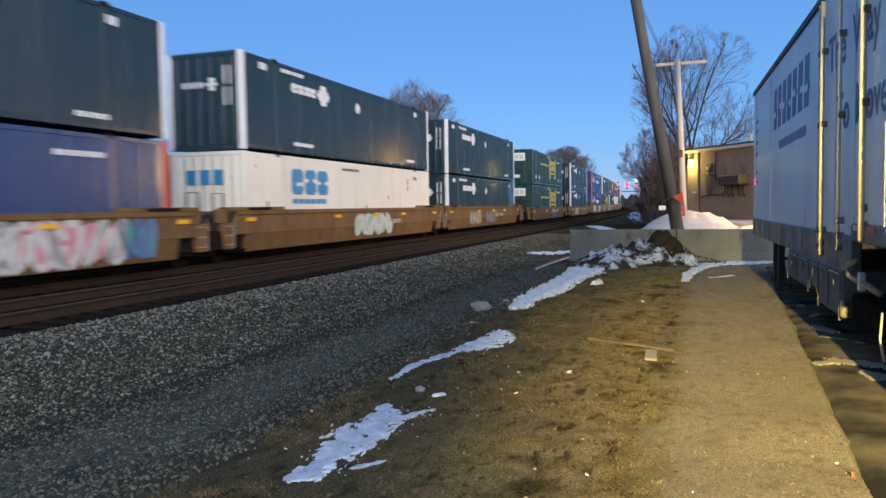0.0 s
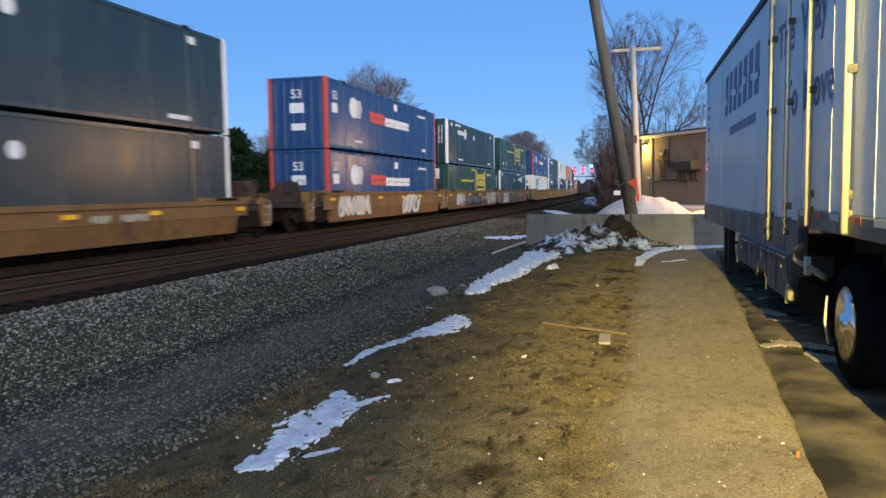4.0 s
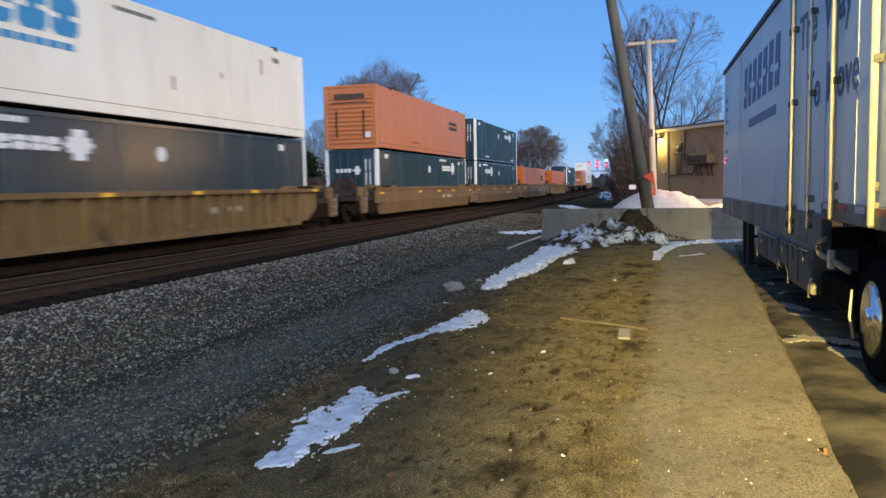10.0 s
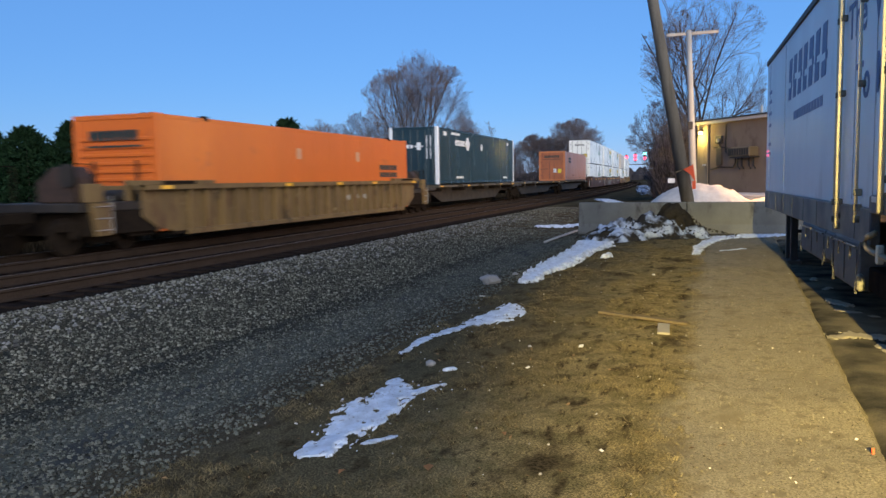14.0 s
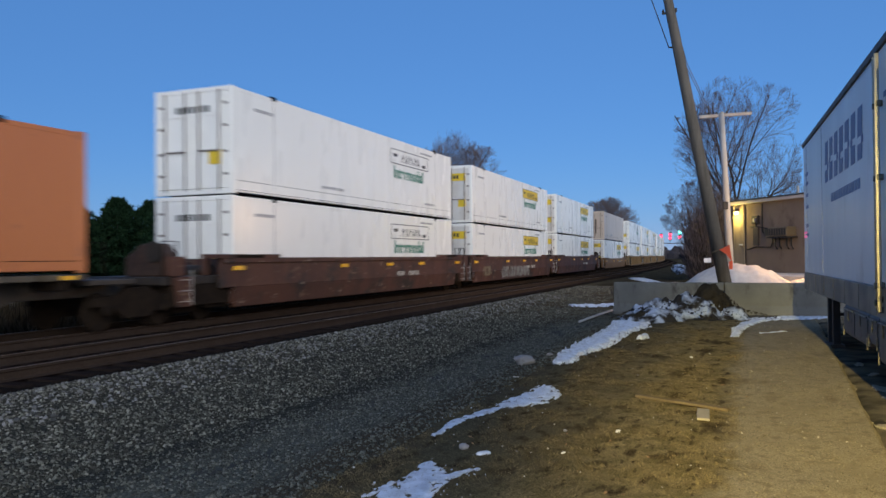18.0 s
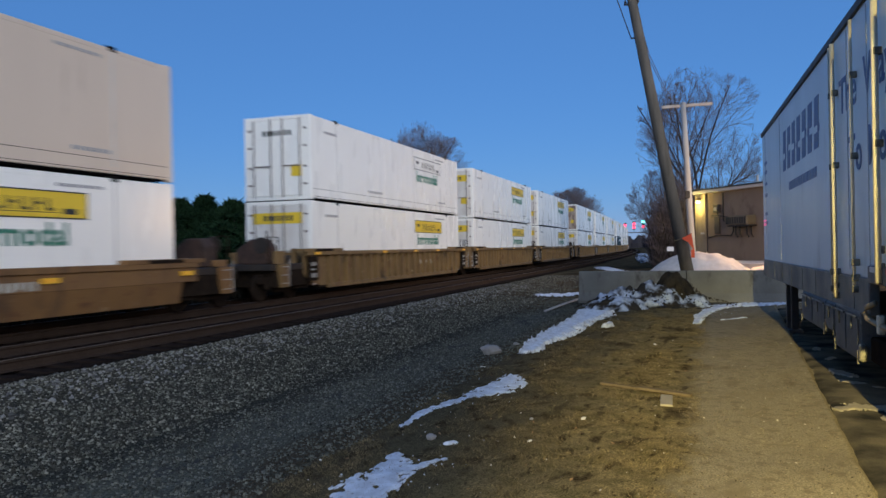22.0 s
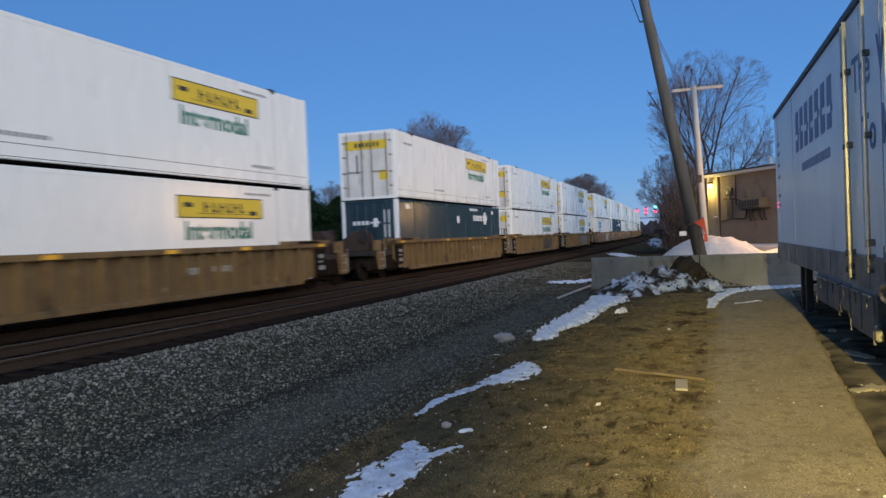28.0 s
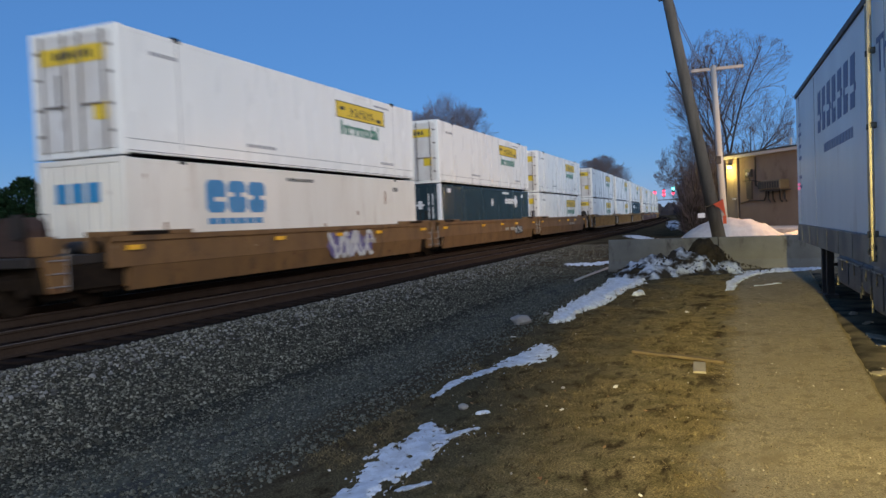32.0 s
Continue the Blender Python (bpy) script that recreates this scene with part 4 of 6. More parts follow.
part("vent_pipe", Mesh().tube([(5.37, 0.6, 5.4), (5.37, 0.6, 6.0)], [0.07, 0.07], 8), POLEWHITE, bld)
meter = part("meter_box", Mesh().box(1.95, 2.55, -0.2, -0.003, 3.78, 4.3), DARKMETAL, bld, "dark electric box", bevel=0.02)
part("meter_glass", Mesh().tube([(2.25, -0.2, 4.0), (2.25, -0.28, 4.0)], [0.14, 0.12], 12), STEEL, meter)
part("lower_box", Mesh().box(2.0, 2.5, -0.14, -0.003, 2.35, 3.5), mat("conduit_grey", (0.075, 0.063, 0.05), 0.6, metal=0.2, var=0.2), bld, "grey panel box", bevel=0.02)
for a, b_, c_ in (((1.65, -0.05, 3.58), (2.3, -0.05, 3.58), (3.3, -0.05, 3.42)), ((2.84, -0.05, 5.05), (2.84, -0.05, 3.2), (3.35, -0.05, 3.0)), ((1.3, -0.05, 2.1), (2.2, -0.05, 2.25), (3.6, -0.05, 2.2)), ((3.6, -0.05, 2.2), (3.8, -0.05, 2.5), (3.8, -0.05, 2.9)), ((2.25, -0.06, 3.8), (2.25, -0.06, 3.6), (2.25, -0.06, 3.4))):
    part("conduit", Mesh().tube([a, b_, c_], [0.04] * 3, 6), DARKMETAL, bld, smooth=True)
part("junction_box", Mesh().box(3.4, 4.1, -0.35, -0.003, 2.95, 3.4), DARKMETAL, bld, "dark side box of the air unit", bevel=0.03)
unit = part("wall_unit", Mesh().box(4.2, 5.9, -0.72, -0.003, 2.85, 3.45), mat("unit_tan", (0.13, 0.1, 0.055), 0.55, var=0.2, scale=2), bld, "boxy wall-hung air unit", bevel=0.05)
for k in range(7):
    part("grille", Mesh().box(4.3 + k * 0.225, 4.44 + k * 0.225, -0.735, -0.72, 2.95, 3.35), DARKMETAL, unit)
part("unit_shelf", Mesh().box(4.1, 6.0, -0.75, -0.003, 2.77, 2.84), DARKMETAL, bld, "dark support shelf", bevel=0.01)
for k in (4.35, 4.75, 5.4, 5.8):
    part("pipe", Mesh().tube([(k, -0.3, 2.8), (k, -0.3, 2.25), (k - 0.1, -0.08, 2.1)], [0.045] * 3, 6), DARKMETAL, bld, smooth=True)
part("small_lamp", Mesh().box(0.72, 0.95, -0.3, -0.12, 2.35, 2.47), TRIMWHITE, bld, "small pale lamp hood", bevel=0.02)
lampbox = part("wall_lamp", Mesh().box(0.3, 0.62, -0.36, -0.125, 4.68, 4.84), DARKMETAL, bld, "small wall lamp", bevel=0.02)
part("lens", Mesh().box(0.34, 0.58, -0.34, -0.14, 4.5, 4.675), LAMP_GLOW, lampbox, "glowing yellow lens", bevel=0.03)
g = Mesh().prism([(1.2, 46.0), (6.6, 41.0), (8.5, 43.0), (3.0, 50.0), (0.2, 53.0)], -0.1, 0.5, "z")
solid("snow_bank", g, WARMSNOW, "flat lit snow bank before the building", "snow", bevel=0.08)


# ---- signals ----
def signals():
    s = thing("signal_gantry", "railway signal gantry with lit red and green heads", "railway signal", line(250, 12.5))
    part("mast", Mesh().tube([(6.6, 0, -0.2), (6.6, 0, 9.6)], [0.12, 0.1], 8), POLEWHITE, s)
    part("beam", Mesh().box(-3.2, 6.6, -0.15, 0.15, 5.4, 5.65), DARKMETAL, s, bevel=0.03)
    for x, z, step, lights in ((-1.0, 7.95, 1.2, "rr"), (1.75, 8.35, 1.1, "rr"), (4.65, 8.95, 1.5, "gr")):
        part("head_post", Mesh().tube([(x, 0.35, 5.6), (x, 0.35, z + 0.4)], [0.06, 0.06], 6), DARKMETAL, s)
        head = part("signal_head", Mesh().box(x - 0.4, x + 0.4, 0.02, 0.3, z - 1.9, z + 0.7), DARKMETAL, s, bevel=0.05)
        for k, c in enumerate(lights):
            # glare is put into the shape: discs far wider than real lenses
            part("lens", Mesh().disc((x, -0.1, z - k * step), 0.46, 0.16, (0, 1, 0), 14), SIGNAL_RED if c == "r" else SIGNAL_GREEN, head, "lit red lens widened by its glare" if c == "r" else "lit green lens widened by its glare")
            part("hood", Mesh().tube([(x, -0.05, z - k * step + 0.5), (x, -0.5, z - k * step + 0.58)], [0.3, 0.2], 8), DARKMETAL, head)
    return s


signals()


# ---- trees ----
def bare_tree(x, y, height, width, seed, label, zbase=-0.3, low=0.2, fork=0.25, limbs=8, kids=(7, 7, 5), fine_r=0.011, spread=1.0):
    """A leafless tree: a forking trunk, limbs that fan out to a rounded crown, boughs, branches and twigs."""
    rnd = random.Random(seed)
    t = thing("tree", label, "tree", pose(x, y, zbase), group="bare trees")
    wood, fine = Mesh(), Mesh()
    mid = height * (low + (1 - low) * 0.42)

    def inside(p):
        up = (height - mid) if p.z > mid else (mid - low * height)
        q = Vector((p.x / (width / 2), p.y / (width / 2), (p.z - mid) / up))
        return q.length < 1 + 0.24 * noise.noise(q * 2.4 + Vector((seed, 0, 0)))

    def bough(p, way, length, r, level):
        while level > 0 and length > 0.3 and not inside(p + way * length):
            length *= 0.86
        steps = 6 if level == 1 else 4 if level < 4 else 2
        bend = Vector((rnd.uniform(-1, 1), rnd.uniform(-1, 1), rnd.uniform(-0.2, 0.9))) * 0.09
        points, radii = [p], [r]
        for k in range(steps):
            way = (way + bend + Vector((rnd.uniform(-1, 1), rnd.uniform(-1, 1), rnd.uniform(-1, 1))) * 0.1).normalized()
            points.append(points[-1] + way * length / steps)
            radii.append(max(r * (1 - 0.72 * (k + 1) / steps), fine_r * 0.7))
        (wood if r > 0.04 else fine).tube(points, radii, 6 if r > 0.04 else 3, False)
        if level > len(kids):
            return
        for k in range(kids[level - 1]):
            f = (k + rnd.uniform(0.2, 0.9)) / kids[level - 1]
            f = 0.22 + 0.78 * f
            i = min(int(f * steps), steps - 1)
            at = points[i].lerp(points[i + 1], f * steps - i)
            along = (points[i + 1] - points[i]).normalized()
            aside = along.orthogonal().normalized()
            aside.rotate(Matrix.Rotation(rnd.uniform(0, 6.28) + k * 2.4, 3, along))
            turn = rnd.uniform(0.45, 0.9)
            way_ = (along * math.cos(turn) + aside * math.sin(turn) + Vector((0, 0, 0.12))).normalized()
            bough(at, way_, length * (rnd.uniform(0.42, 0.66) if level < 2 else rnd.uniform(0.5, 0.85)) * (1.15 - 0.45 * f), max(radii[i] * rnd.uniform(0.5, 0.7), fine_r), level + 1)

    r0 = height * 0.019
    top = Vector((rnd.uniform(-0.3, 0.3), rnd.uniform(-0.3, 0.3), fork * height))
    wood.tube([(0, 0, 0), tuple(top * 0.5), tuple(top)], [r0 * 1.25, r0, r0 * 0.9], 9, False)
    for k in range(limbs):
        a = 6.28 * k / limbs + rnd.uniform(-0.3, 0.3)
        lift = rnd.uniform(0.25, 1.35) if k else 1.5
        way = Vector((math.cos(a) * math.cos(lift) * spread, math.sin(a) * math.cos(lift) * spread, math.sin(lift))).normalized()
        start = top * rnd.uniform(0.82, 1.0) if k > 1 else top
        bough(start, way, height, r0 * rnd.uniform(0.3, 0.48), 1)
    part("trunk", wood, BARK, t, "grey-brown trunk and limbs", smooth=True)
    part("crown", fine, TWIG, t, "bare brown twigs")
    return t


def thicket(x, y, rx, ry, h, count, seed, label):
    rnd = random.Random(seed)
    t = thing("thicket", label, "shrubs", pose(x, y, 0))
    g, twig = Mesh(), Mesh()
    for k in range(count):
        a, r = rnd.uniform(0, 6.28), math.sqrt(rnd.random())
        px, py = rx * r * math.cos(a), ry * r * math.sin(a)
        top = h * (1 - 0.5 * r * r) * rnd.uniform(0.5, 1.0)
        p0, w = Vector((px, py, -0.2)), rnd.uniform(0.2, 0.8)
        p1 = p0 + Vector((rnd.uniform(-w, w), rnd.uniform(-w, w), top * 0.6))
        p2 = p1 + Vector((rnd.uniform(-w, w), rnd.uniform(-w, w), top * 0.4))
        g.tube([p0, p1, p2], [0.035, 0.022, 0.01], 3, False)
        for j in range(12):
            b0 = p0.lerp(p1, rnd.random()) if rnd.random() < 0.4 else p1.lerp(p2, rnd.random())
            b1 = b0 + Vector((rnd.uniform(-0.7, 0.7), rnd.uniform(-0.7, 0.7), rnd.uniform(0.0, 0.9)))
            twig.tube([b0, b1], [0.014, 0.006], 3, False)
    part("stem", g, BARK, t, "thin dark stems")
    part("crown", twig, TWIG, t, "tangle of fine twigs")
    return t


def spruce(x, y, h, r, seed):
    """A broad dark conifer of drooping clumps."""
    rnd = random.Random(seed)
    t = thing("spruce_tree", "dark green dense conifer behind the tracks", "tree", pose(x, y, -0.4), group="conifer row")
    part("trunk", Mesh().tube([(0, 0, 0), (0, 0, h * 0.95)], [h * 0.018, 0.02], 7), BARK, t)
    g = Mesh()
    bulge = rnd.uniform(1.3, 2.6)
    for k in range(760):
        f = rnd.random() ** 0.85
        a = rnd.uniform(0, 6.28)
        rad = r * (1 - f ** bulge) ** 0.85 * rnd.uniform(0.45, 1.0) * (1 + 0.6 * noise.noise(Vector((math.cos(a) * 1.6, math.sin(a) * 1.6 + seed, f * 3.5)))) + 0.1
        c = Vector((rad * math.cos(a), rad * math.sin(a), h * (0.05 + 0.9 * f)))
        size = rnd.uniform(0.4, 1.15) * (1.15 - 0.45 * f)
        for j in range(16):
            w = rnd.uniform(0, 6.28)
            out = Vector((math.cos(w), math.sin(w), rnd.uniform(-0.2, 1.1))).normalized()
            p = c + out * size * rnd.uniform(0.1, 0.6)
            side = out.orthogonal().normalized() * rnd.uniform(0.05, 0.11)
            i = len(g.v)
            g.v += [tuple(p - side), tuple(p + side), tuple(p + out * size * rnd.uniform(0.4, 0.8))]
            g.f.append((i, i + 1, i + 2))
    part("crown", g, NEEDLE, t, "dense dark needles")
    return t


bare_tree(-29.4, 75, 14.6, 12.4, 5, "large rounded bare deciduous tree behind the tracks", low=0.06, fork=0.16, limbs=15, kids=(8, 8, 6, 2), fine_r=0.0105)
bare_tree(-35.8, 77, 10.0, 8.5, 6, "spreading bare deciduous tree behind the tracks", low=0.12, fork=0.2, limbs=9, kids=(7, 6, 5, 2), fine_r=0.01)
bare_tree(-52.5, 97, 10.5, 9.5, 7, "low spreading bare tree behind the tracks", low=0.12, fork=0.2, limbs=9, kids=(7, 6, 5, 2), fine_r=0.01)
bare_tree(-23.4, 77, 8.0, 6.5, 8, "smaller bare tree behind the tracks", low=0.1, fork=0.18, limbs=8, kids=(6, 6, 5))
bare_tree(-22.6, 130, 11.6, 12.0, 11, "far rounded bare tree beyond the tracks", low=0.04, fork=0.14, limbs=15, kids=(8, 7, 6, 2), fine_r=0.018)
bare_tree(-29.5, 133, 9.4, 11.5, 12, "far bare tree beyond the tracks", low=0.04, fork=0.15, limbs=14, kids=(8, 7, 5, 2), fine_r=0.018)
bare_tree(-1.0, 70, 17.0, 11.2, 21, "tall spreading bare tree rising behind the tan building", low=0.24, fork=0.3, limbs=12, kids=(7, 7, 5, 3), fine_r=0.0085)
bare_tree(-4.6, 72, 8.6, 6.0, 22, "slim bare tree beside the tan building", low=0.2, fork=0.3, limbs=7, kids=(7, 6, 5, 3), fine_r=0.0085)
thicket(-3.4, 62, 1.05, 5, 7.0, 560, 31, "dense dark leafless shrubs beside the track")
thicket(-2.2, 59, 0.9, 2.5, 8.0, 260, 32, "tall leafless shrubs beside the building")
thicket(-47, 84, 14, 3, 4.5, 240, 33, "leafless hedge behind the tracks")
thicket(-26, 122, 7, 3, 6.0, 240, 34, "far dark leafless shrubs")
for k, (dx, dz) in enumerate(((-1.42, 0.105), (-1.31, 0.1), (-1.215, 0.107), (-1.12, 0.1), (-1.016, 0.105), (-0.94, 0.097), (-0.861, 0.109), (-0.80, 0.082), (-0.755, 0.086), (-0.70, 0.075), (-0.66, 0.078), (-0.603, 0.09))):
    yy = 58 + 3 * (k % 3)
    spruce(dx * yy, yy, 2.45 + dz * yy, 3.4 + 0.5 * (k * 7 % 4), 50 + k)
    spruce(dx * yy + 2.1, yy + 4.5, 1.6 + dz * yy * (0.72 + 0.08 * (k % 3)), 3.8, 70 + k)
hut = thing("white_building", "far white building behind the spruce trees", "building", pose(-0.549 * 88, 88, -0.3, 0, 0, 8))
part("wall", Mesh().box(0, 3.6, 0, 6, 0, 5.6), FAR_WHITE, hut, bevel=0.05)
part("roof", Mesh().box(-0.2, 3.8, -0.2, 6.2, 5.6, 5.8), FAR_WHITE, hut, bevel=0.05)
# added strip of dark slivers that keeps the gaps under the cars dark
brush = Mesh()
rnd = random.Random(5)
for k in range(22000):
    s_, d_ = rnd.uniform(2, 75), 16.7 + 7 * rnd.random() ** 1.6
    m = line(s_, d_)
    h, w, lean = rnd.uniform(0.2, 0.5) if d_ < 18 else rnd.uniform(0.3, 0.85), rnd.uniform(0.015, 0.05), rnd.uniform(-0.25, 0.25)
    i = len(brush.v)
    brush.v += [tuple(m @ Vector(q)) for q in ((-w, -w, -0.4), (w, w, -0.4), (lean, rnd.uniform(-0.3, 0.3), h - 0.35))]
    brush.f.append((i, i + 1, i + 2))
solid("under_car_screen", brush, mat("under_car_screen_brown", (0.04, 0.031, 0.02), 0.9, var=0.3, island=0.5, bump=0), "dark slivers added to close the view under the cars", "brush", kind="stuff")
ridge = Mesh()
rnd = random.Random(77)
for k in range(240):
    ridge_x = -420 + 1.9 * k
    w, h = rnd.uniform(2, 5), rnd.uniform(3.5, 8)
    ridge.tube([(ridge_x, 480 + rnd.uniform(-20, 20), -1), (ridge_x, 480, h * 0.6), (ridge_x + rnd.uniform(-1, 1), 480, h)], [w, w * 0.8, 0.3], 6, False)
solid("far_woods", ridge, mat("far_woods_tone", (0.06, 0.055, 0.06), 0.95, var=0.3, scale=0.3), "distant low belt of leafless woods", "woods", kind="stuff")


# ---- moving-van trailer ----
def trailer():
    t = thing("moving_van_trailer", "parked white moving-van trailer with side doors and blue lettering", "trailer", pose(1.11, 18.55, 0, 0, 0, 2.03))
    L = 16.0
    part("side_wall", Mesh().box(0.0, 0.05, -10.1, 0, 1.23, 4.0), TRAILER, t, "pale white sheet side", bevel=0.01)
    part("side_wall", Mesh().box(0.0, 0.05, -L, -10.104, 1.36, 4.0), TRAILER, t, "pale white sheet side", bevel=0.01)
    part("front_wall", Mesh().box(0.0, 2.5, -0.002, 0.05, 0.9, 4.0), TRAILER, t, bevel=0.01)
    part("side_wall", Mesh().box(2.45, 2.5, -L, 0, 1.23, 4.0), TRAILER, t, bevel=0.01)
    part("rear_wall", Mesh().box(0.0, 2.5, -L - 0.05, -L, 1.36, 4.0), TRAILER, t, bevel=0.01)
    part("roof", Mesh().box(-0.01, 2.51, -L, 0.05, 4.0, 4.05), TRAILER, t, bevel=0.01)
    part("top_rail", Mesh().box(-0.03, 0.04, -L, 0.05, 3.98, 4.08), DARKMETAL, t, "dark top edge rail", bevel=0.01)
    part("floor", Mesh().box(0.06, 2.44, -L, 0, 1.2, 1.26), DARKMETAL, t)
    part("lower_rail", Mesh().box(-0.02, 0.08, -10.1, 0.0, 0.86, 1.23), TRAILER_LOW, t, "scuffed blue-grey lower rail", bevel=0.012)
    for k in range(8):
        part("rail_rib", Mesh().box(-0.028, -0.02, -0.9 - 1.22 * k, -0.875 - 1.22 * k, 0.88, 1.21), TRAILER_LOW, t, "worn upright rib", bevel=0.004)
    part("rub_rail", Mesh().box(-0.03, 0.06, -L, -10.1, 1.19, 1.36), TRAILER_LOW, t, "scuffed blue-grey rub rail", bevel=0.012)
    for k in range(9):
        part("reflective_tape", Mesh().box(-0.036, -0.03, -10.5 - 0.6 * k, -10.22 - 0.6 * k, 1.3, 1.355), TAPE_RED if k % 2 else TAPE_WHITE, t)
    for a, b_, z0, z1 in ((-5.8, -7.75, 0.44, 0.86), (-7.8, -8.4, 0.5, 0.86), (-8.43, -9.72, 0.35, 0.86)):
        box = part("belly_box", Mesh().box(-0.03, 2.3, b_, a, z0, z1), BOXPAINT, t, "dusty steel underfloor box", bevel=0.02)
        n_ = 1 if a - b_ < 1 else 2
        for k in range(n_):
            ya, yb = b_ + (a - b_) * k / n_ + 0.05, b_ + (a - b_) * (k + 1) / n_ - 0.05
            part("box_door", Mesh().box(-0.044, -0.03, ya, yb, z0 + 0.05, z1 - 0.07), BOXPAINT, box, "dusty hinged box door", bevel=0.006)
            part("hinge_bar", Mesh().tube([(-0.05, ya, z1 - 0.05), (-0.05, yb, z1 - 0.05)], [0.012] * 2, 6), BRACKET, box)
            part("latch", Mesh().box(-0.06, -0.03, (ya + yb) / 2 - 0.016, (ya + yb) / 2 + 0.016, z1 - 0.2, z1 - 0.04), BRACKET, box, "worn steel latch", bevel=0.004)
        for yk in (a - 0.03, b_ + 0.03):
            part("latch", Mesh().box(-0.055, -0.03, yk - 0.014, yk + 0.014, z0 - 0.03, z0 + 0.12), BRACKET, box, "worn steel latch", bevel=0.004)
    part("side_patch", Mesh().box(-0.024, 0.0, -9.72, -8.43, 0.74, 0.87), TRAILER_LOW, t, bevel=0.006)
    part("bumper_end", Mesh().box(-0.05, 0.02, -9.8, -9.7, 0.36, 0.54), BRACKET, t, "worn bright corner bracket", bevel=0.02)
    part("hose", Mesh().tube([(0.0, -10.26, 1.0), (-0.04, -10.1, 0.95), (-0.05, -10.04, 0.88), (-0.04, -10.14, 0.84), (-0.02, -10.3, 0.815), (0.02, -10.6, 0.79), (0.06, -10.9, 0.74)], [0.03] * 7, 8), HOSE, t, "curled worn hose", smooth=True)
    part("cable_post", Mesh().box(-0.03, 0.03, -10.5, -10.42, 0.72, 0.9), ROD, t, "steel post with lamp yellow in its colour", bevel=0.01)
    part("frame_box", Mesh().box(0.06, 0.5, -11.0, -9.75, 0.36, 0.62), TRUCK, t, "dark steel frame behind the boxes", bevel=0.02)
    for y, x in ((-3.15, 0.06), (-3.45, 0.1), (-3.15, 2.1)):
        leg = part("landing_leg", Mesh().box(x, x + 0.12, y - 0.06, y + 0.06, 0.02, 1.0), DARKMETAL, t, bevel=0.01)
        part("foot_plate", Mesh().box(x - 0.06, x + 0.18, y - 0.12, y + 0.12, -0.05, 0.02), DARKMETAL, leg, bevel=0.005)
    # unseen panel added to stop lamp light leaking under the trailer
    part("lamp_light_stop", Mesh().box(2.36, 2.4, -10.0, -0.6, 0.1, 1.2), DARKMETAL, t, "unseen panel added to block lamp light under the trailer", bevel=0.01)
    part("crossbar", Mesh().box(0.1, 2.1, -3.18, -3.12, 0.5, 0.56), DARKMETAL, t)
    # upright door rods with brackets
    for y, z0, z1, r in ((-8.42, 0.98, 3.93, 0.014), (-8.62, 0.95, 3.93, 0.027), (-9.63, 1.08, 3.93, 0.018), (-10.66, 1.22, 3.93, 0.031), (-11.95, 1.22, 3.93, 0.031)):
        rod = part("door_rod", Mesh().tube([(-0.055, y, z0), (-0.055, y, z1)], [r, r], 10), ROD, t, "upright lock rod with lamp yellow in its colour", smooth=True)
        for z in (2.5, 3.35):
            part("clamp", Mesh().box(-0.07, 0.0, y - r - 0.006, y + r + 0.006, z - 0.035, z + 0.035), BRACKET, rod, "worn rod clamp", bevel=0.006)
        for z in (z0 + 0.02, z0 + 0.14, z0 + 0.3) if r > 0.015 else (z0 + 0.06, z0 + 0.26):
            part("bracket", Mesh().box(-0.08, 0.0, y - 0.022, y + 0.022, z - 0.035, z + 0.04), BRACKET, rod, "worn steel bracket", bevel=0.008)
    for y in (-0.55, -3.1, -8.2, -9.15, -10.1, -11.25, -12.5, -13.6):
        part("seam", Mesh().box(-0.006, 0.0, y - 0.01, y + 0.01, 1.3, 3.95), mat("seam_grey", (0.4, 0.42, 0.46), 0.5, var=0.1), t)
    flat_side = Matrix(((0, 0, -1, -0.004), (-1, 0, 0, 0), (0, 1, 0, 0), (0, 0, 0, 1)))
    for words, y, z, size, stretch in (("The", -8.72, 3.07, 0.56, 1.02), ("Way", -9.95, 3.07, 0.56, 1.02), ("To", -9.2, 2.36, 0.56, 0.98), ("Move", -10.1, 2.36, 0.56, 0.98)):
        part("lettering", text_mesh(words, size, LETTER_BLUE, Matrix.Translation((0, y, z)) @ flat_side, stretch), None, t, "blue painted word")
    # large company mark: seven plain slanted blocks
    for k in range(7):
        y0, cut = -3.55 - 0.56 * k, (0.3, 0.42, 0.36)[k % 3]
        def slant(a, b_, z0, z1):
            return [(y0 - a - 0.1 * (z - 2.88), z) for a, z in ((a, z0), (b_, z0), (b_, z1), (a, z1))]
        g = Mesh().prism(slant(0.03, 0.38, 2.88, 2.88 + 0.7 * cut), -0.006, -0.002, "x")
        g.prism(slant(0.03, 0.38, 2.88 + 0.7 * cut + 0.1, 3.58), -0.006, -0.002, "x")
        g.prism(slant(0.0 if k % 2 else 0.3, 0.14 if k % 2 else 0.44, 2.88 + 0.7 * cut - 0.002, 2.88 + 0.7 * cut + 0.102), -0.006, -0.002, "x")
        part("company_mark", g, LETTER_BLUE, t, "worn blue block mark")
    for k in range(11):
        part("small_print", Mesh().box(-0.006, -0.001, -4.5 - 0.26 * k, -4.3 - 0.26 * k, 2.5, 2.64), mat("faded_blue", (0.22, 0.27, 0.4), 0.6, var=0.1), t)
    for z in (3.3, 3.1, 2.85, 2.6, 2.2, 2.0):
        part("small_print", Mesh().box(-0.006, -0.001, -0.85, -0.4, z, z + 0.07), mat("faded_blue", (0.22, 0.27, 0.4), 0.6), t)
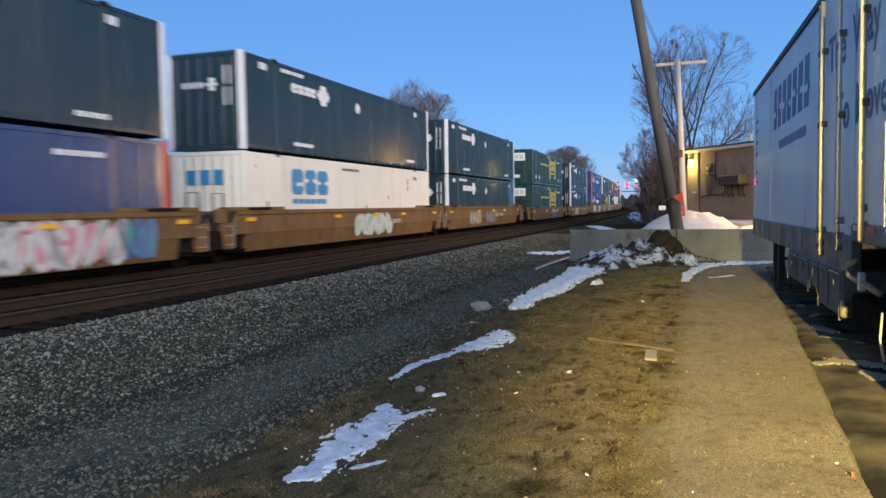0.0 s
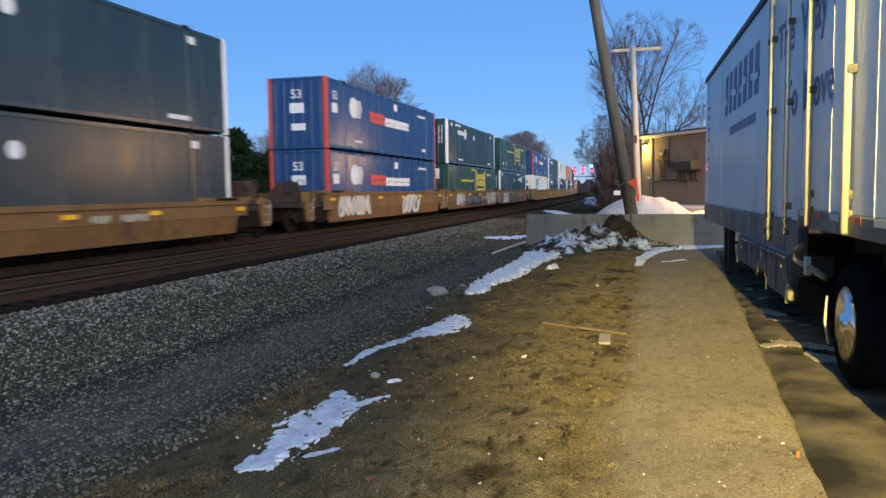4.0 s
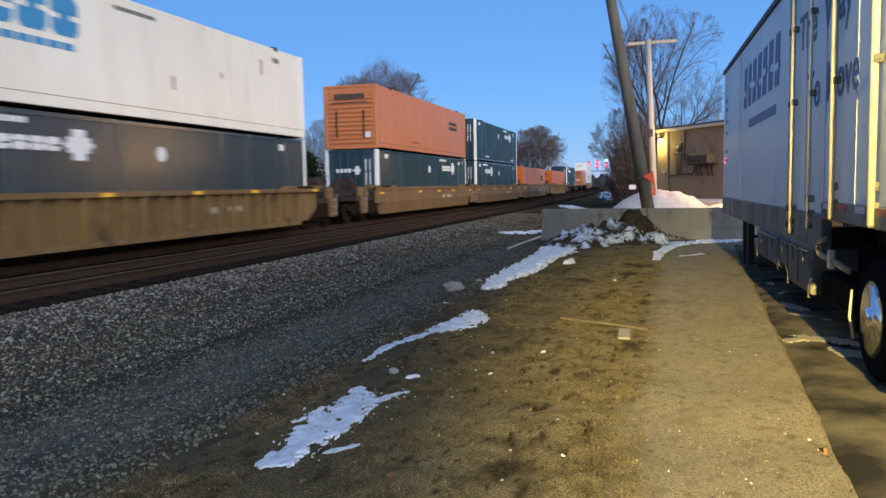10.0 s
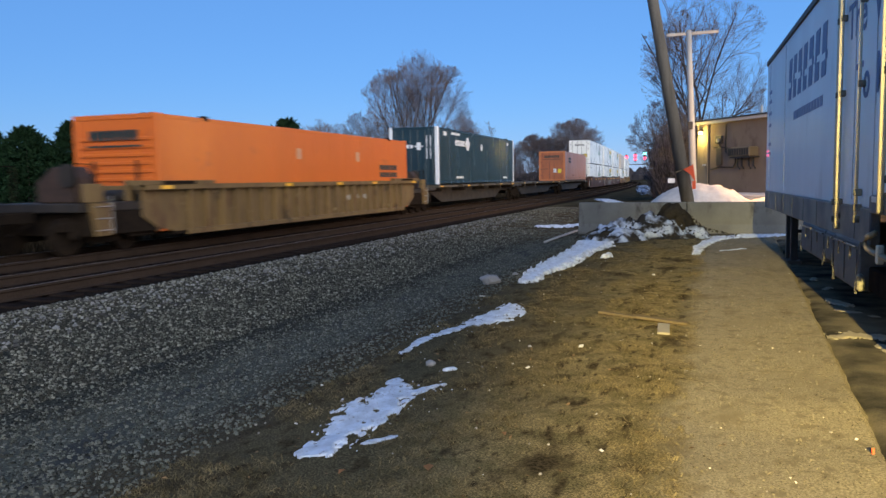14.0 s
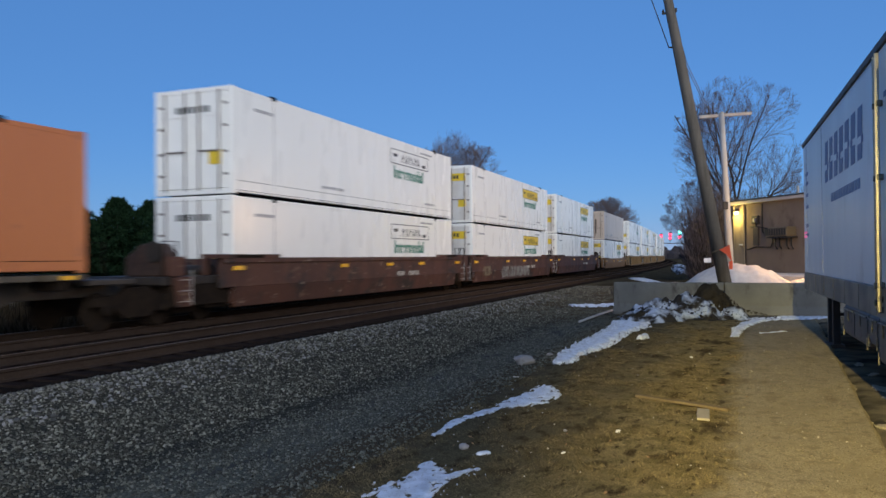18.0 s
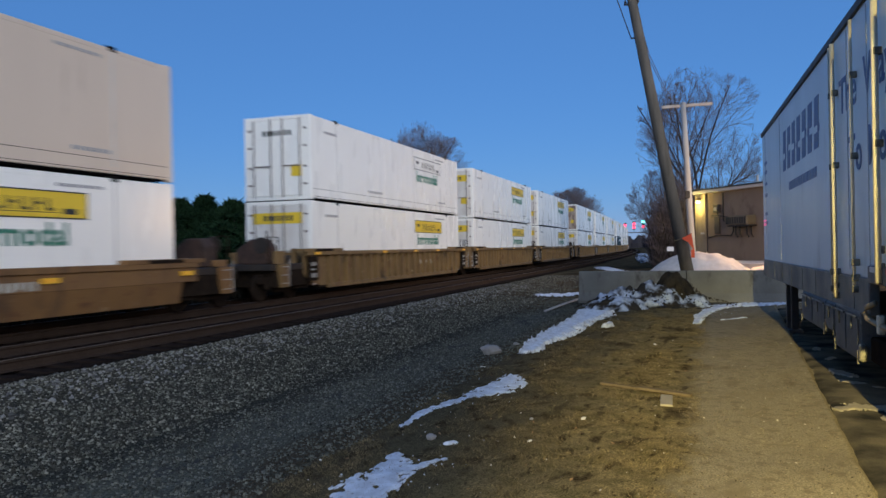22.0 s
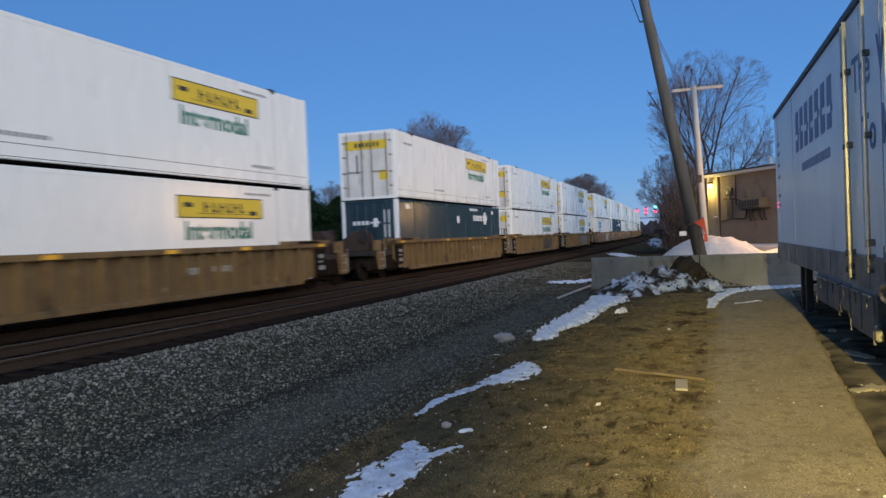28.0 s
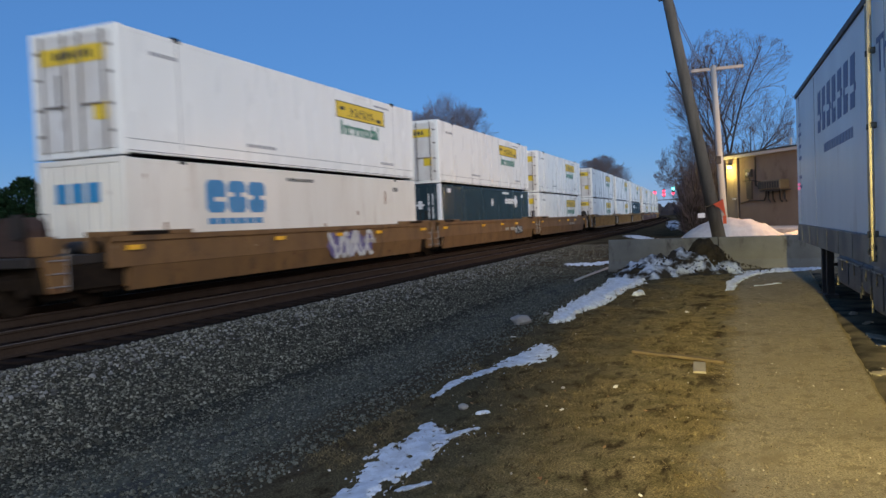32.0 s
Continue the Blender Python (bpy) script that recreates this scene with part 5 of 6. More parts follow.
    # two small bars that glow by their material
    part("side_marker", Mesh().box(-0.02, 0.0, -0.55, -0.15, 1.98, 2.03).box(-0.02, 0.0, -0.55, -0.15, 2.07, 2.11), mat("marker_red", (1.0, 0.2, 0.36), emit=0.75), t, "small glowing red side marker", bevel=0.005)
    # wheels
    for y in (-11.8, -13.15):
        for x in (0.02, 2.15):
            wheel = part("wheel", Mesh().tube([(x, y, 0.46), (x + 0.05, y, 0.46), (x + 0.23, y, 0.46), (x + 0.28, y, 0.46)], [0.45, 0.5, 0.5, 0.45], 28), BLACK, t, "black truck tyre", smooth=False)
            part("rim", Mesh().tube([(x - 0.01, y, 0.46), (x - 0.02, y, 0.46), (x + 0.06, y, 0.46), (x + 0.05, y, 0.46), (x - 0.05, y, 0.46)], [0.31, 0.28, 0.2, 0.11, 0.09], 24), CHROME, wheel, "polished metal rim", smooth=True)
    part("axle", Mesh().tube([(0.2, -11.8, 0.46), (2.3, -11.8, 0.46)], [0.07, 0.07], 8), DARKMETAL, t)
    part("chassis", Mesh().box(0.5, 2.0, -L, -10.1, 0.75, 1.19), DARKMETAL, t)
    part("mud_flap", Mesh().box(0.1, 0.6, -11.02, -11.0, 0.2, 0.98), BLACK, t)
    part("flap_bracket", Mesh().tube([(0.03, -11.2, 0.18), (0.0, -11.19, 0.38), (0.0, -11.24, 0.62)], [0.012, 0.014, 0.01], 8), ROD, t, smooth=True)
    return t


trailer()
puddle = mat("sandy_crust", (0.3, 0.26, 0.19), 0.9, var=0.2, scale=6)
for k, (spine, words) in enumerate((([(1.46, 12.7, 0.05), (1.5, 12.95, 0.06)], "small crust of dirty ice"), ([(1.48, 11.7, 0.05), (1.54, 11.85, 0.06)], "small crust of dirty ice"),
                                    ([(1.4, 10.75, 0.06), (1.48, 10.5, 0.13), (1.57, 10.3, 0.08)], "pale crust of dirty ice"), ([(1.42, 9.95, 0.06), (1.58, 9.8, 0.1), (1.75, 9.6, 0.06)], "pale crust of dirty ice"),
                                    ([(1.14, 8.25, 0.07), (1.34, 8.45, 0.14), (1.6, 8.35, 0.16), (1.75, 8.2, 0.1)], "broad crust of sandy ice"), ([(1.5, 7.95, 0.07), (1.6, 7.75, 0.14), (1.8, 7.6, 0.1)], "pale crust of dirty ice"))):
    snow_patch(spine, words + " on the asphalt", 61 + k, 0.015, material=puddle, rag=0.5, cell=0.013, lift=0.034)


# ---- containers: 16.15 m long, 2.6 m wide, 2.9 m high; y runs back along the train, +x faces the camera ----
CL, CW, CH = 16.15, 1.3, 2.896
SIDE = Matrix(((0, 0, 1, 0), (1, 0, 0, 0), (0, 1, 0, 0), (0, 0, 0, 1)))      # writing on the flank
ENDP = Matrix(((1, 0, 0, 0), (0, 0, -1, 0), (0, 1, 0, 0), (0, 0, 0, 1)))     # writing on the near end


def flank(y0, y1, z0, z1, lift=0.004):
    """A thin plate on the flank that faces the camera."""
    return Mesh().box(CW - 0.03, CW + lift, y0, y1, z0, z1)


def nearend(x0, x1, z0, z1, lift=0.03):
    return Mesh().box(x0, x1, -lift, 0.01, z0, z1)


def shell(material, ribbed):
    """Walls as one swept outline: corrugated or plain."""
    g = Mesh()
    d = 0.034 if ribbed else 0.004
    pitch = 0.27 if ribbed else 1.22
    out = []
    y = 0.3
    x = CW - 0.004
    right = [(x, 0.02)]
    while y + pitch < CL - 0.25:
        a = pitch * (0.28 if ribbed else 0.01)
        right += [(x, y), (x - d, y + a), (x - d, y + pitch / 2 if ribbed else y + 0.02), (x, y + pitch / 2 + a if ribbed else y + 0.03)]
        y += pitch
    right.append((x, CL - 0.02))
    out = right + [(-p, q) for p, q in reversed(right)]
    g.prism(out, 0.12, CH - 0.1, "z")
    return g


SOOT = mat("soot_grey", (0.42, 0.41, 0.39), 0.7, var=0.3, scale=3, tint=(0.6, 0.6, 0.58))


def container(label, paint, posts=None, ribbed=True, doors=None, rail_paint=None, end_ribs=0, lift=None):
    c = thing("shipping_container", label, "container", group="containers on the train")
    rail_paint = rail_paint or paint
    part("shell", shell(paint, ribbed), paint, c)
    part("roof", Mesh().box(-CW + 0.02, CW - 0.02, 0.02, CL - 0.02, CH - 0.1, CH - 0.02), paint, c)
    part("floor", Mesh().box(-CW + 0.14, CW - 0.14, 0.14, CL - 0.14, 0.02, 0.12), SEAM, c)
    for x in (-CW, CW - 0.08):
        part("top_rail", Mesh().box(x, x + 0.08, 0.0, CL, CH - 0.13, CH - 0.02), rail_paint, c, bevel=0.012)
        part("bottom_rail", Mesh().box(x, x + 0.08, 0.0, CL, 0.05, 0.17), rail_paint, c, bevel=0.012)
    for y in (-0.006, CL - 0.2):
        for x in (-CW - 0.004, CW - 0.16):
            part("corner_post", Mesh().box(x, x + 0.164, y, y + 0.2, 0.0, CH + 0.002), posts or paint, c, bevel=0.015)
    for y in (1.84, CL - 2.04):
        part("lifting_post", Mesh().box(CW - 0.06, CW + 0.003, y - (0.16 if lift else 0), y + (0.36 if lift else 0.18), 0.1, CH - 0.1), lift or paint, c, bevel=0.01)
        if paint in (WHITE, BEIGE):
            part("soot_streak", Mesh().box(CW - 0.06, CW + 0.0045, y + 0.05, y + 0.1, 0.2, CH - 0.1), SOOT, c, "grey sooty run")
        part("lifting_casting", Mesh().box(CW - 0.16, CW + 0.012, y - 0.02, y + 0.2, CH - 0.1, CH + 0.035), SEAM, c, bevel=0.015)
    for z in (0.0, CH - 0.13):
        part("end_beam", Mesh().box(-CW, CW, -0.004, 0.12, z, z + 0.13), rail_paint, c, bevel=0.012)
    if doors:
        rods = mat("rusty_rod", (0.17, 0.14, 0.12), 0.6, var=0.4, scale=4) if doors in (DOORWHITE, WHITE, DOORRUST, DOORBEIGE) else mat("orange_rusty_rod", (0.2, 0.075, 0.04), 0.6, var=0.4, scale=4, tint=(0.09, 0.045, 0.03))
        for x in (-CW + 0.17, 0.01):
            d = part("door", Mesh().box(x, x + CW - 0.18, -0.012, 0.02, 0.15, CH - 0.15), doors, c, "door leaf", bevel=0.012)
            for k in (0.2, 0.8):
                xr = x + (CW - 0.18) * k
                rod = part("lock_rod", Mesh().tube([(xr, -0.045, 0.1), (xr, -0.045, CH - 0.1)], [0.022, 0.022], 6), rods, d)
            for z in (0.5, 1.1, 1.8, 2.4):
                part("hinge", Mesh().box(x - 0.02 if x < 0 else x + CW - 0.28, x + 0.12 if x < 0 else x + CW - 0.16, -0.03, -0.01, z, z + 0.07), rods, d)
            part("handle", Mesh().box(x + 0.2, x + 0.9, -0.06, -0.04, 1.15, 1.19), rods, d)
    for k in range(end_ribs):
        if end_ribs > 8:
            part("end_rib", Mesh().box(-CW + 0.2, CW - 0.2, -0.03, 0.02, 0.24 + k * 0.2, 0.33 + k * 0.2), paint, c, bevel=0.015)
        else:
            x = -CW + 0.3 + k * (2 * CW - 0.6) / (end_ribs - 1)
            part("end_rib", Mesh().box(x - 0.06, x + 0.06, -0.03, 0.02, 0.15, CH - 0.15), paint, c, bevel=0.015)
    return c


def bars(c, y0, z0, n, w, h, gap, material, name="small_print"):
    """Unreadable writing as a row of bars in one part."""
    g = Mesh()
    for k in range(n):
        g.box(CW - 0.03, CW + 0.0045, y0 + k * (w + gap), y0 + k * (w + gap) + w, z0, z0 + h)
    return tagged(part(name, g, material, c), kind="stuff")


def block_word(c, y0, z0, n, w, h, material, name="company_mark", label=""):
    """A brand's word as plain slit blocks, one part each."""
    for k in range(n):
        a = y0 + k * w * 1.14
        cut = h * (0.34, 0.5, 0.42)[k % 3]
        e = w * 0.16
        g = Mesh().prism([(a + e, z0), (a + w - e, z0), (a + w, z0 + e), (a + w, z0 + cut), (a, z0 + cut), (a, z0 + e)], CW - 0.03, CW + 0.006, "x")
        cut += h * 0.14
        g.prism([(a, z0 + cut), (a + w, z0 + cut), (a + w, z0 + h - e), (a + w - e, z0 + h), (a + e, z0 + h), (a, z0 + h - e)], CW - 0.03, CW + 0.006, "x")
        g.box(CW - 0.03, CW + 0.006, a + w * (0.0, 0.35, 0.3)[k % 3], a + w * (0.4, 0.7, 0.7)[k % 3], z0 + cut - h * 0.15, z0 + cut + 0.01)
        part(name, g, material, c, label)


def navy_box(y0, patched=False):
    c = container("dark navy corrugated container with white corner posts and mark", NAVY, POST, end_ribs=6)
    block_word(c, y0, 2.05, 4, 0.38, 0.3, LOGO_WHITE, label="white block mark")
    g = Mesh().box(CW - 0.03, CW + 0.006, y0 + 1.8, y0 + 2.7, 2.14, 2.26)
    g.box(CW - 0.03, CW + 0.007, y0 + 2.05, y0 + 2.45, 1.85, 2.55)
    g.box(CW - 0.03, CW + 0.008, y0 + 1.9, y0 + 2.6, 2.02, 2.38)
    part("arrow_mark", g, LOGO_WHITE, c, "white arrow-like mark", bevel=0.02)
    if patched:
        part("replaced_panel", Mesh().box(CW - 0.03, CW + 0.003, 14.15, 15.94, 0.18, CH - 0.14), BLUE, c, "brighter blue replaced panel")
    yd = 8.0
    part("badge", Mesh().tube([(CW - 0.02, yd, 2.1), (CW + 0.004, yd, 2.1)], [0.2, 0.2], 12), LOGO_WHITE, c, "small round white badge")
    bars(c, y0 - 0.6, 2.6, 9, 0.11, 0.12, 0.05, LOGO_WHITE)
    bars(c, 1.0, 2.5, 2, 0.16, 0.2, 0.06, LOGO_WHITE)
    bars(c, 3.0, 0.3, 8, 0.12, 0.12, 0.05, LOGO_WHITE)
    bars(c, 14.2, 2.45, 2, 0.14, 0.2, 0.05, LOGO_WHITE)
    bars(c, 13.2, 0.28, 6, 0.12, 0.12, 0.05, LOGO_WHITE)
    g = Mesh()
    for k in range(4):
        g.box(-0.75 + 0.2 * k, -0.62 + 0.2 * k, -0.036, -0.02, 1.85, 2.02)
    g.box(0.05, 0.5, -0.036, -0.02, 1.9, 1.97)
    g.box(0.2, 0.4, -0.037, -0.02, 1.75, 2.12)
    tagged(part("end_mark", g, LOGO_WHITE, c, "white mark on the end"), kind="stuff")
    g = Mesh()
    for k in range(4):
        g.box(0.7 + 0.2 * (k % 2), 0.75 + 0.2 * (k % 2), -0.036, -0.02, 1.3 + 0.62 * (k // 2), 1.84 + 0.62 * (k // 2))
    tagged(part("end_print", g, LOGO_WHITE, c), kind="stuff")
    return c


def green_box():
    c = container("dark green corrugated container with yellow bracketed mark", GREEN, GREEN, end_ribs=6)
    for y in (8.4, 11.75):
        w = 0.3
        g = Mesh().box(CW - 0.03, CW + 0.005, y, y + w, 1.0, 2.5)
        part("bracket_mark", g, LOGO_YELLOW, c, "yellow upright of the bracket")
        part("bracket_mark", Mesh().box(CW - 0.03, CW + 0.005, y - (0.5 if y > 10 else 0), y + (0.8 if y < 10 else 0.3), 0.72, 0.97), LOGO_YELLOW, c)
        part("bracket_mark", Mesh().box(CW - 0.03, CW + 0.006, y - (0.2 if y > 10 else 0), y + (0.5 if y < 10 else 0.3), 2.45, 2.62), LOGO_YELLOW, c)
    block_word(c, 9.0, 1.45, 3, 0.82, 0.95, LOGO_YELLOW, label="yellow block mark")
    bars(c, 9.1, 1.1, 5, 0.42, 0.2, 0.09, LOGO_YELLOW)
    bars(c, 3.9, 1.78, 22, 0.13, 0.15, 0.05, LOGO_YELLOW)
    bars(c, 7.0, 2.62, 8, 0.14, 0.1, 0.05, LOGO_YELLOW)
    bars(c, 12.9, 2.3, 2, 0.3, 0.2, 0.1, LOGO_WHITE)
    bars(c, 13.7, 2.32, 6, 0.12, 0.12, 0.05, LOGO_YELLOW)
    bars(c, 13.6, 0.5, 1, 0.3, 0.3, 0, LOGO_WHITE)
    bars(c, 14.9, 0.5, 1, 0.3, 0.3, 0, LOGO_YELLOW)
    bars(c, 1.5, 0.5, 2, 0.3, 0.3, 1.3, LOGO_WHITE)
    part("end_panel", nearend(-0.75, 0.7, 1.95, 2.6, 0.04), LOGO_WHITE, c, "white panel on the end", bevel=0.01)
    g = Mesh()
    for k in range(3):
        g.box(-0.6 + 0.42 * k, -0.3 + 0.42 * k, -0.045, -0.03, 2.1, 2.45)
    tagged(part("end_mark", g, mat("pale_mark", (0.55, 0.52, 0.4), 0.5, var=0.1), c), kind="stuff")
    part("end_panel", nearend(-0.3, 0.25, 0.55, 0.8, 0.04), LOGO_WHITE, c)
    return c


def white_box():
    c = container("grubby white container with a blue block mark", OLDWHITE, OLDWHITE, ribbed=False, end_ribs=7)
    block_word(c, 2.75, 1.62, 3, 0.78, 0.85, LOGO_BLUE, label="blue block mark")
    bars(c, 2.8, 1.32, 6, 0.34, 0.16, 0.06, LOGO_BLUE)
    bars(c, 6.5, 2.55, 9, 0.12, 0.1, 0.05, LOGO_DARK)
    bars(c, 14.0, 2.4, 2, 0.16, 0.16, 0.05, LOGO_DARK)
    RUST = mat("rust_streak", (0.3, 0.16, 0.07), 0.85, var=0.3)
    for y, z, h in ((8.6, 0.9, 0.35), (13.2, 1.9, 0.5), (1.2, 0.6, 0.8), (10.9, 1.5, 0.15)):
        part("rust_streak", flank(y, y + 0.09, z, z + h, 0.0035), RUST, c, "rusty run")
    part("groove", flank(0.2, CL - 0.2, 0.3, 0.315, -0.001), RUST, c)
    g = Mesh()
    for k in range(3):
        g.box(-0.7 + 0.48 * k, -0.36 + 0.48 * k, -0.04, -0.02, 1.9, 2.35)
    tagged(part("end_mark", g, LOGO_BLUE, c, "blue block mark on the end"), kind="stuff")
    return c


def blue_box():
    c = container("bright blue corrugated container with red corner posts", BLUE, REDPOST, end_ribs=6)
    block_word(c, 5.0, 1.45, 5, 0.36, 0.5, LOGO_RED, label="red half of the mark")
    block_word(c, 7.15, 1.42, 10, 0.33, 0.42, LOGO_WHITE, label="white half of the mark")
    part("badge", Mesh().tube([(CW - 0.02, 2.95, 1.9), (CW + 0.005, 2.95, 1.9)], [0.45, 0.45], 20), LOGO_WHITE, c, "white round badge")
    g = Mesh()
    for k in range(8):
        g.box(CW - 0.03, CW + 0.005, 3.2, 3.95 - 0.05 * abs(k - 4), 1.5 + 0.1 * k, 1.56 + 0.1 * k)
    part("stripes", g, LOGO_WHITE, c, "white speed stripes")
    part("number", text_mesh("53", 0.5, LOGO_WHITE, Matrix.Translation((CW + 0.004, 0.62, 2.05)) @ SIDE), None, c, "white number")
    part("number", text_mesh("53", 0.5, LOGO_WHITE, Matrix.Translation((-0.25, -0.04, 2.05)) @ ENDP), None, c, "white number")
    part("end_panel", nearend(-0.3, 0.3, 1.45, 1.85, 0.04), LOGO_WHITE, c)
    part("end_panel", nearend(-0.25, 0.35, 0.75, 1.02, 0.04), LOGO_WHITE, c)
    bars(c, 0.62, 1.5, 1, 0.5, 0.4, 0, LOGO_WHITE)
    bars(c, 8.5, 2.3, 1, 0.42, 0.34, 0, LOGO_WHITE)
    bars(c, 12.6, 2.35, 8, 0.13, 0.12, 0.05, LOGO_WHITE)
    bars(c, 13.4, 0.45, 3, 0.16, 0.16, 0.06, LOGO_WHITE)
    bars(c, 3.0, 0.4, 5, 0.14, 0.1, 0.05, LOGO_WHITE)
    return c


def orange_box(y0, z0, doors=False, band=False, fresh=False):
    paint = FRESH_ORANGE if fresh else ORANGE
    c = container("bright orange container with a dark name block" if fresh else "faded orange container with a dark name block", paint, paint, ribbed=False, doors=mat("orange_door", (0.4, 0.11, 0.035), 0.55, var=0.2, scale=1.2, tint=(0.26, 0.09, 0.04)) if doors else None,
                  end_ribs=0 if doors else 11, lift=mat("faded_band", (0.56, 0.3, 0.17), 0.6, var=0.15) if band else None)
    stain = mat("rust_stain", (0.12, 0.05, 0.03), 0.85, var=0.4, scale=5)
    if not doors:
        for x in (-0.72, 0.62):
            part("stain", nearend(x, x + 0.1, 0.5, 1.75, 0.032), stain, c, "dark worn run down the end")
    bars(c, y0, z0, 9, 0.17, 0.2, 0.03, LOGO_DARK, "company_mark")
    bars(c, y0, z0 - 0.3, 9, 0.17, 0.2, 0.03, LOGO_DARK, "company_mark")
    g = Mesh()
    for k in range(8):
        g.box(-0.75 + 0.19 * k, -0.6 + 0.19 * k, -0.05, -0.02, 2.25, 2.5)
    tagged(part("end_mark", g, LOGO_DARK, c, "dark name block on the end"), kind="stuff")
    part("end_rule", nearend(-0.85, 0.85, 2.08, 2.13, 0.05), LOGO_DARK, c)
    pale = mat("faded_band", (0.56, 0.3, 0.17), 0.6, var=0.15)
    if not doors:
        part("placard", nearend(0.75, 1.0, 0.5, 0.75, 0.05), LOGO_WHITE, c, "white placard")
    else:
        part("placard", nearend(0.15, 0.45, 0.8, 1.2, 0.05), LOGO_WHITE, c, "white placard")
        part("placard", nearend(0.6, 0.95, 0.75, 1.15, 0.05), PANEL_YELLOW, c, "yellow placard")
    part("groove", flank(0.2, CL - 0.2, 0.24, 0.255, -0.001), SEAM, c)
    bars(c, 5.0, 0.45, 8, 0.13, 0.1, 0.05, mat("faded_print", (0.3, 0.09, 0.04), 0.6))
    for y in (6.6, 11.0):
        part("badge", flank(y, y + 0.3, 1.9, 2.25), pale, c)
    return c


def intermodal_box(style="yellow"):
    paint = BEIGE if style == "beige" else WHITE
    words = {"yellow": "clean white container with a yellow panel and green word", "plain": "clean white container with an outlined mark and green word", "beige": "unmarked beige container with rusty stained doors", "rusty": "white container with rust-stained doors and yellow panel"}[style]
    c = container(words, paint, paint, ribbed=False, doors={"plain": WHITE, "rusty": DOORRUST, "beige": DOORBEIGE}.get(style, DOORWHITE))
    part("groove", flank(0.1, CL - 0.1, 0.36, 0.372, -0.001), SEAM, c)
    part("groove", flank(0.1, CL - 0.1, 0.1, 0.112, 0.002), SEAM, c)
    if style != "beige":
        panel = part("name_panel", flank(9.7, 13.4, 1.92, 2.5), PANEL_YELLOW if style != "plain" else WHITE, c, "yellow name panel" if style != "plain" else "white name panel")
        g = Mesh()
        for z in (1.92, 2.47):
            g.box(CW - 0.03, CW + 0.006, 9.7, 13.4, z, z + 0.03)
        for y in (9.7, 13.37):
            g.box(CW - 0.03, CW + 0.006, y, y + 0.03, 1.92, 2.5)
        part("outline", g, LOGO_DARK, panel, "thin dark outline")
        g = Mesh()
        for k, (a, b) in enumerate(((10.75, 10.95), (11.1, 11.3), (11.4, 11.6), (11.7, 11.9), (12.0, 12.2), (12.3, 12.5))):
            g.box(CW - 0.03, CW + 0.007, a, a + 0.08, 2.08, 2.34)
            g.box(CW - 0.03, CW + 0.007, a, b, 2.08 if k % 2 else 2.2, 2.14 if k % 2 else 2.26)
        g.box(CW - 0.03, CW + 0.007, 10.5, 12.6, 2.04, 2.055)
        g.box(CW - 0.03, CW + 0.007, 9.95, 10.3, 2.2, 2.32)
        g.box(CW - 0.03, CW + 0.007, 12.75, 13.1, 2.02, 2.14)
        tagged(part("company_mark", g, LOGO_DARK, panel, "dark block mark"), kind="stuff")
        part("word", text_mesh("Intermodal", 0.66, LOGO_GREEN, Matrix.Translation((CW + 0.003, 9.95, 1.38)) @ SIDE, 1.0, 0.028), None, c, "green word")
        end = part("end_panel", nearend(-1.0, 0.95, 2.12, 2.5, 0.03), PANEL_YELLOW if style != "plain" else WHITE, c, "name panel across the doors")
        g = Mesh()
        for k in range(7):
            g.box(-0.55 + 0.17 * k, -0.44 + 0.17 * k, -0.034, -0.03, 2.22, 2.4)
        tagged(part("company_mark", g, LOGO_DARK, end), kind="stuff")
        part("placard", nearend(0.55, 0.95, 0.8, 1.2, 0.03), PANEL_YELLOW, c, "yellow placard", bevel=0.01)
    bars(c, 4.6, 0.5, 9, 0.12, 0.09, 0.04, mat("grey_print", (0.35, 0.35, 0.36), 0.6))
    bars(c, 1.0, 2.35, 6, 0.12, 0.09, 0.04, mat("grey_print", (0.35, 0.35, 0.36), 0.6))
    bars(c, 13.0, 0.48, 7, 0.12, 0.09, 0.04, mat("grey_print", (0.35, 0.35, 0.36), 0.6))
    bars(c, 12.6, 2.6, 8, 0.12, 0.07, 0.04, mat("grey_print", (0.35, 0.35, 0.36), 0.6))
    grime = mat("door_grime", (0.1, 0.075, 0.06), 0.9, var=0.4, scale=4)
    if style != "plain":
        for x, z, w, h in ((-0.5, 1.1, 0.06, 0.8),) if style in ("yellow", "rusty") else ((-0.75, 0.5, 0.14, 1.7), (0.35, 0.6, 0.14, 1.5), (-0.2, 0.4, 0.08, 1.0)):
            part("grime_streak", nearend(x, x + w, z, z + h, 0.026), grime, c, "sooty run on the door")
    return c


PROTO = {
    "rusty": intermodal_box("rusty"), "navy_patched": navy_box(2.9, True), "navy": navy_box(2.9), "navy_far": navy_box(10.6), "green": green_box(), "white": white_box(), "blue": blue_box(),
    "orange": orange_box(12.2, 1.9), "orange_band": orange_box(12.2, 1.9, False, True, True), "orange_low": orange_box(13.2, 1.6, fresh=True), "orange_door": orange_box(2.4, 2.1, True),
    "yellow": intermodal_box("yellow"), "plain": intermodal_box("plain"), "beige": intermodal_box("beige"),
}


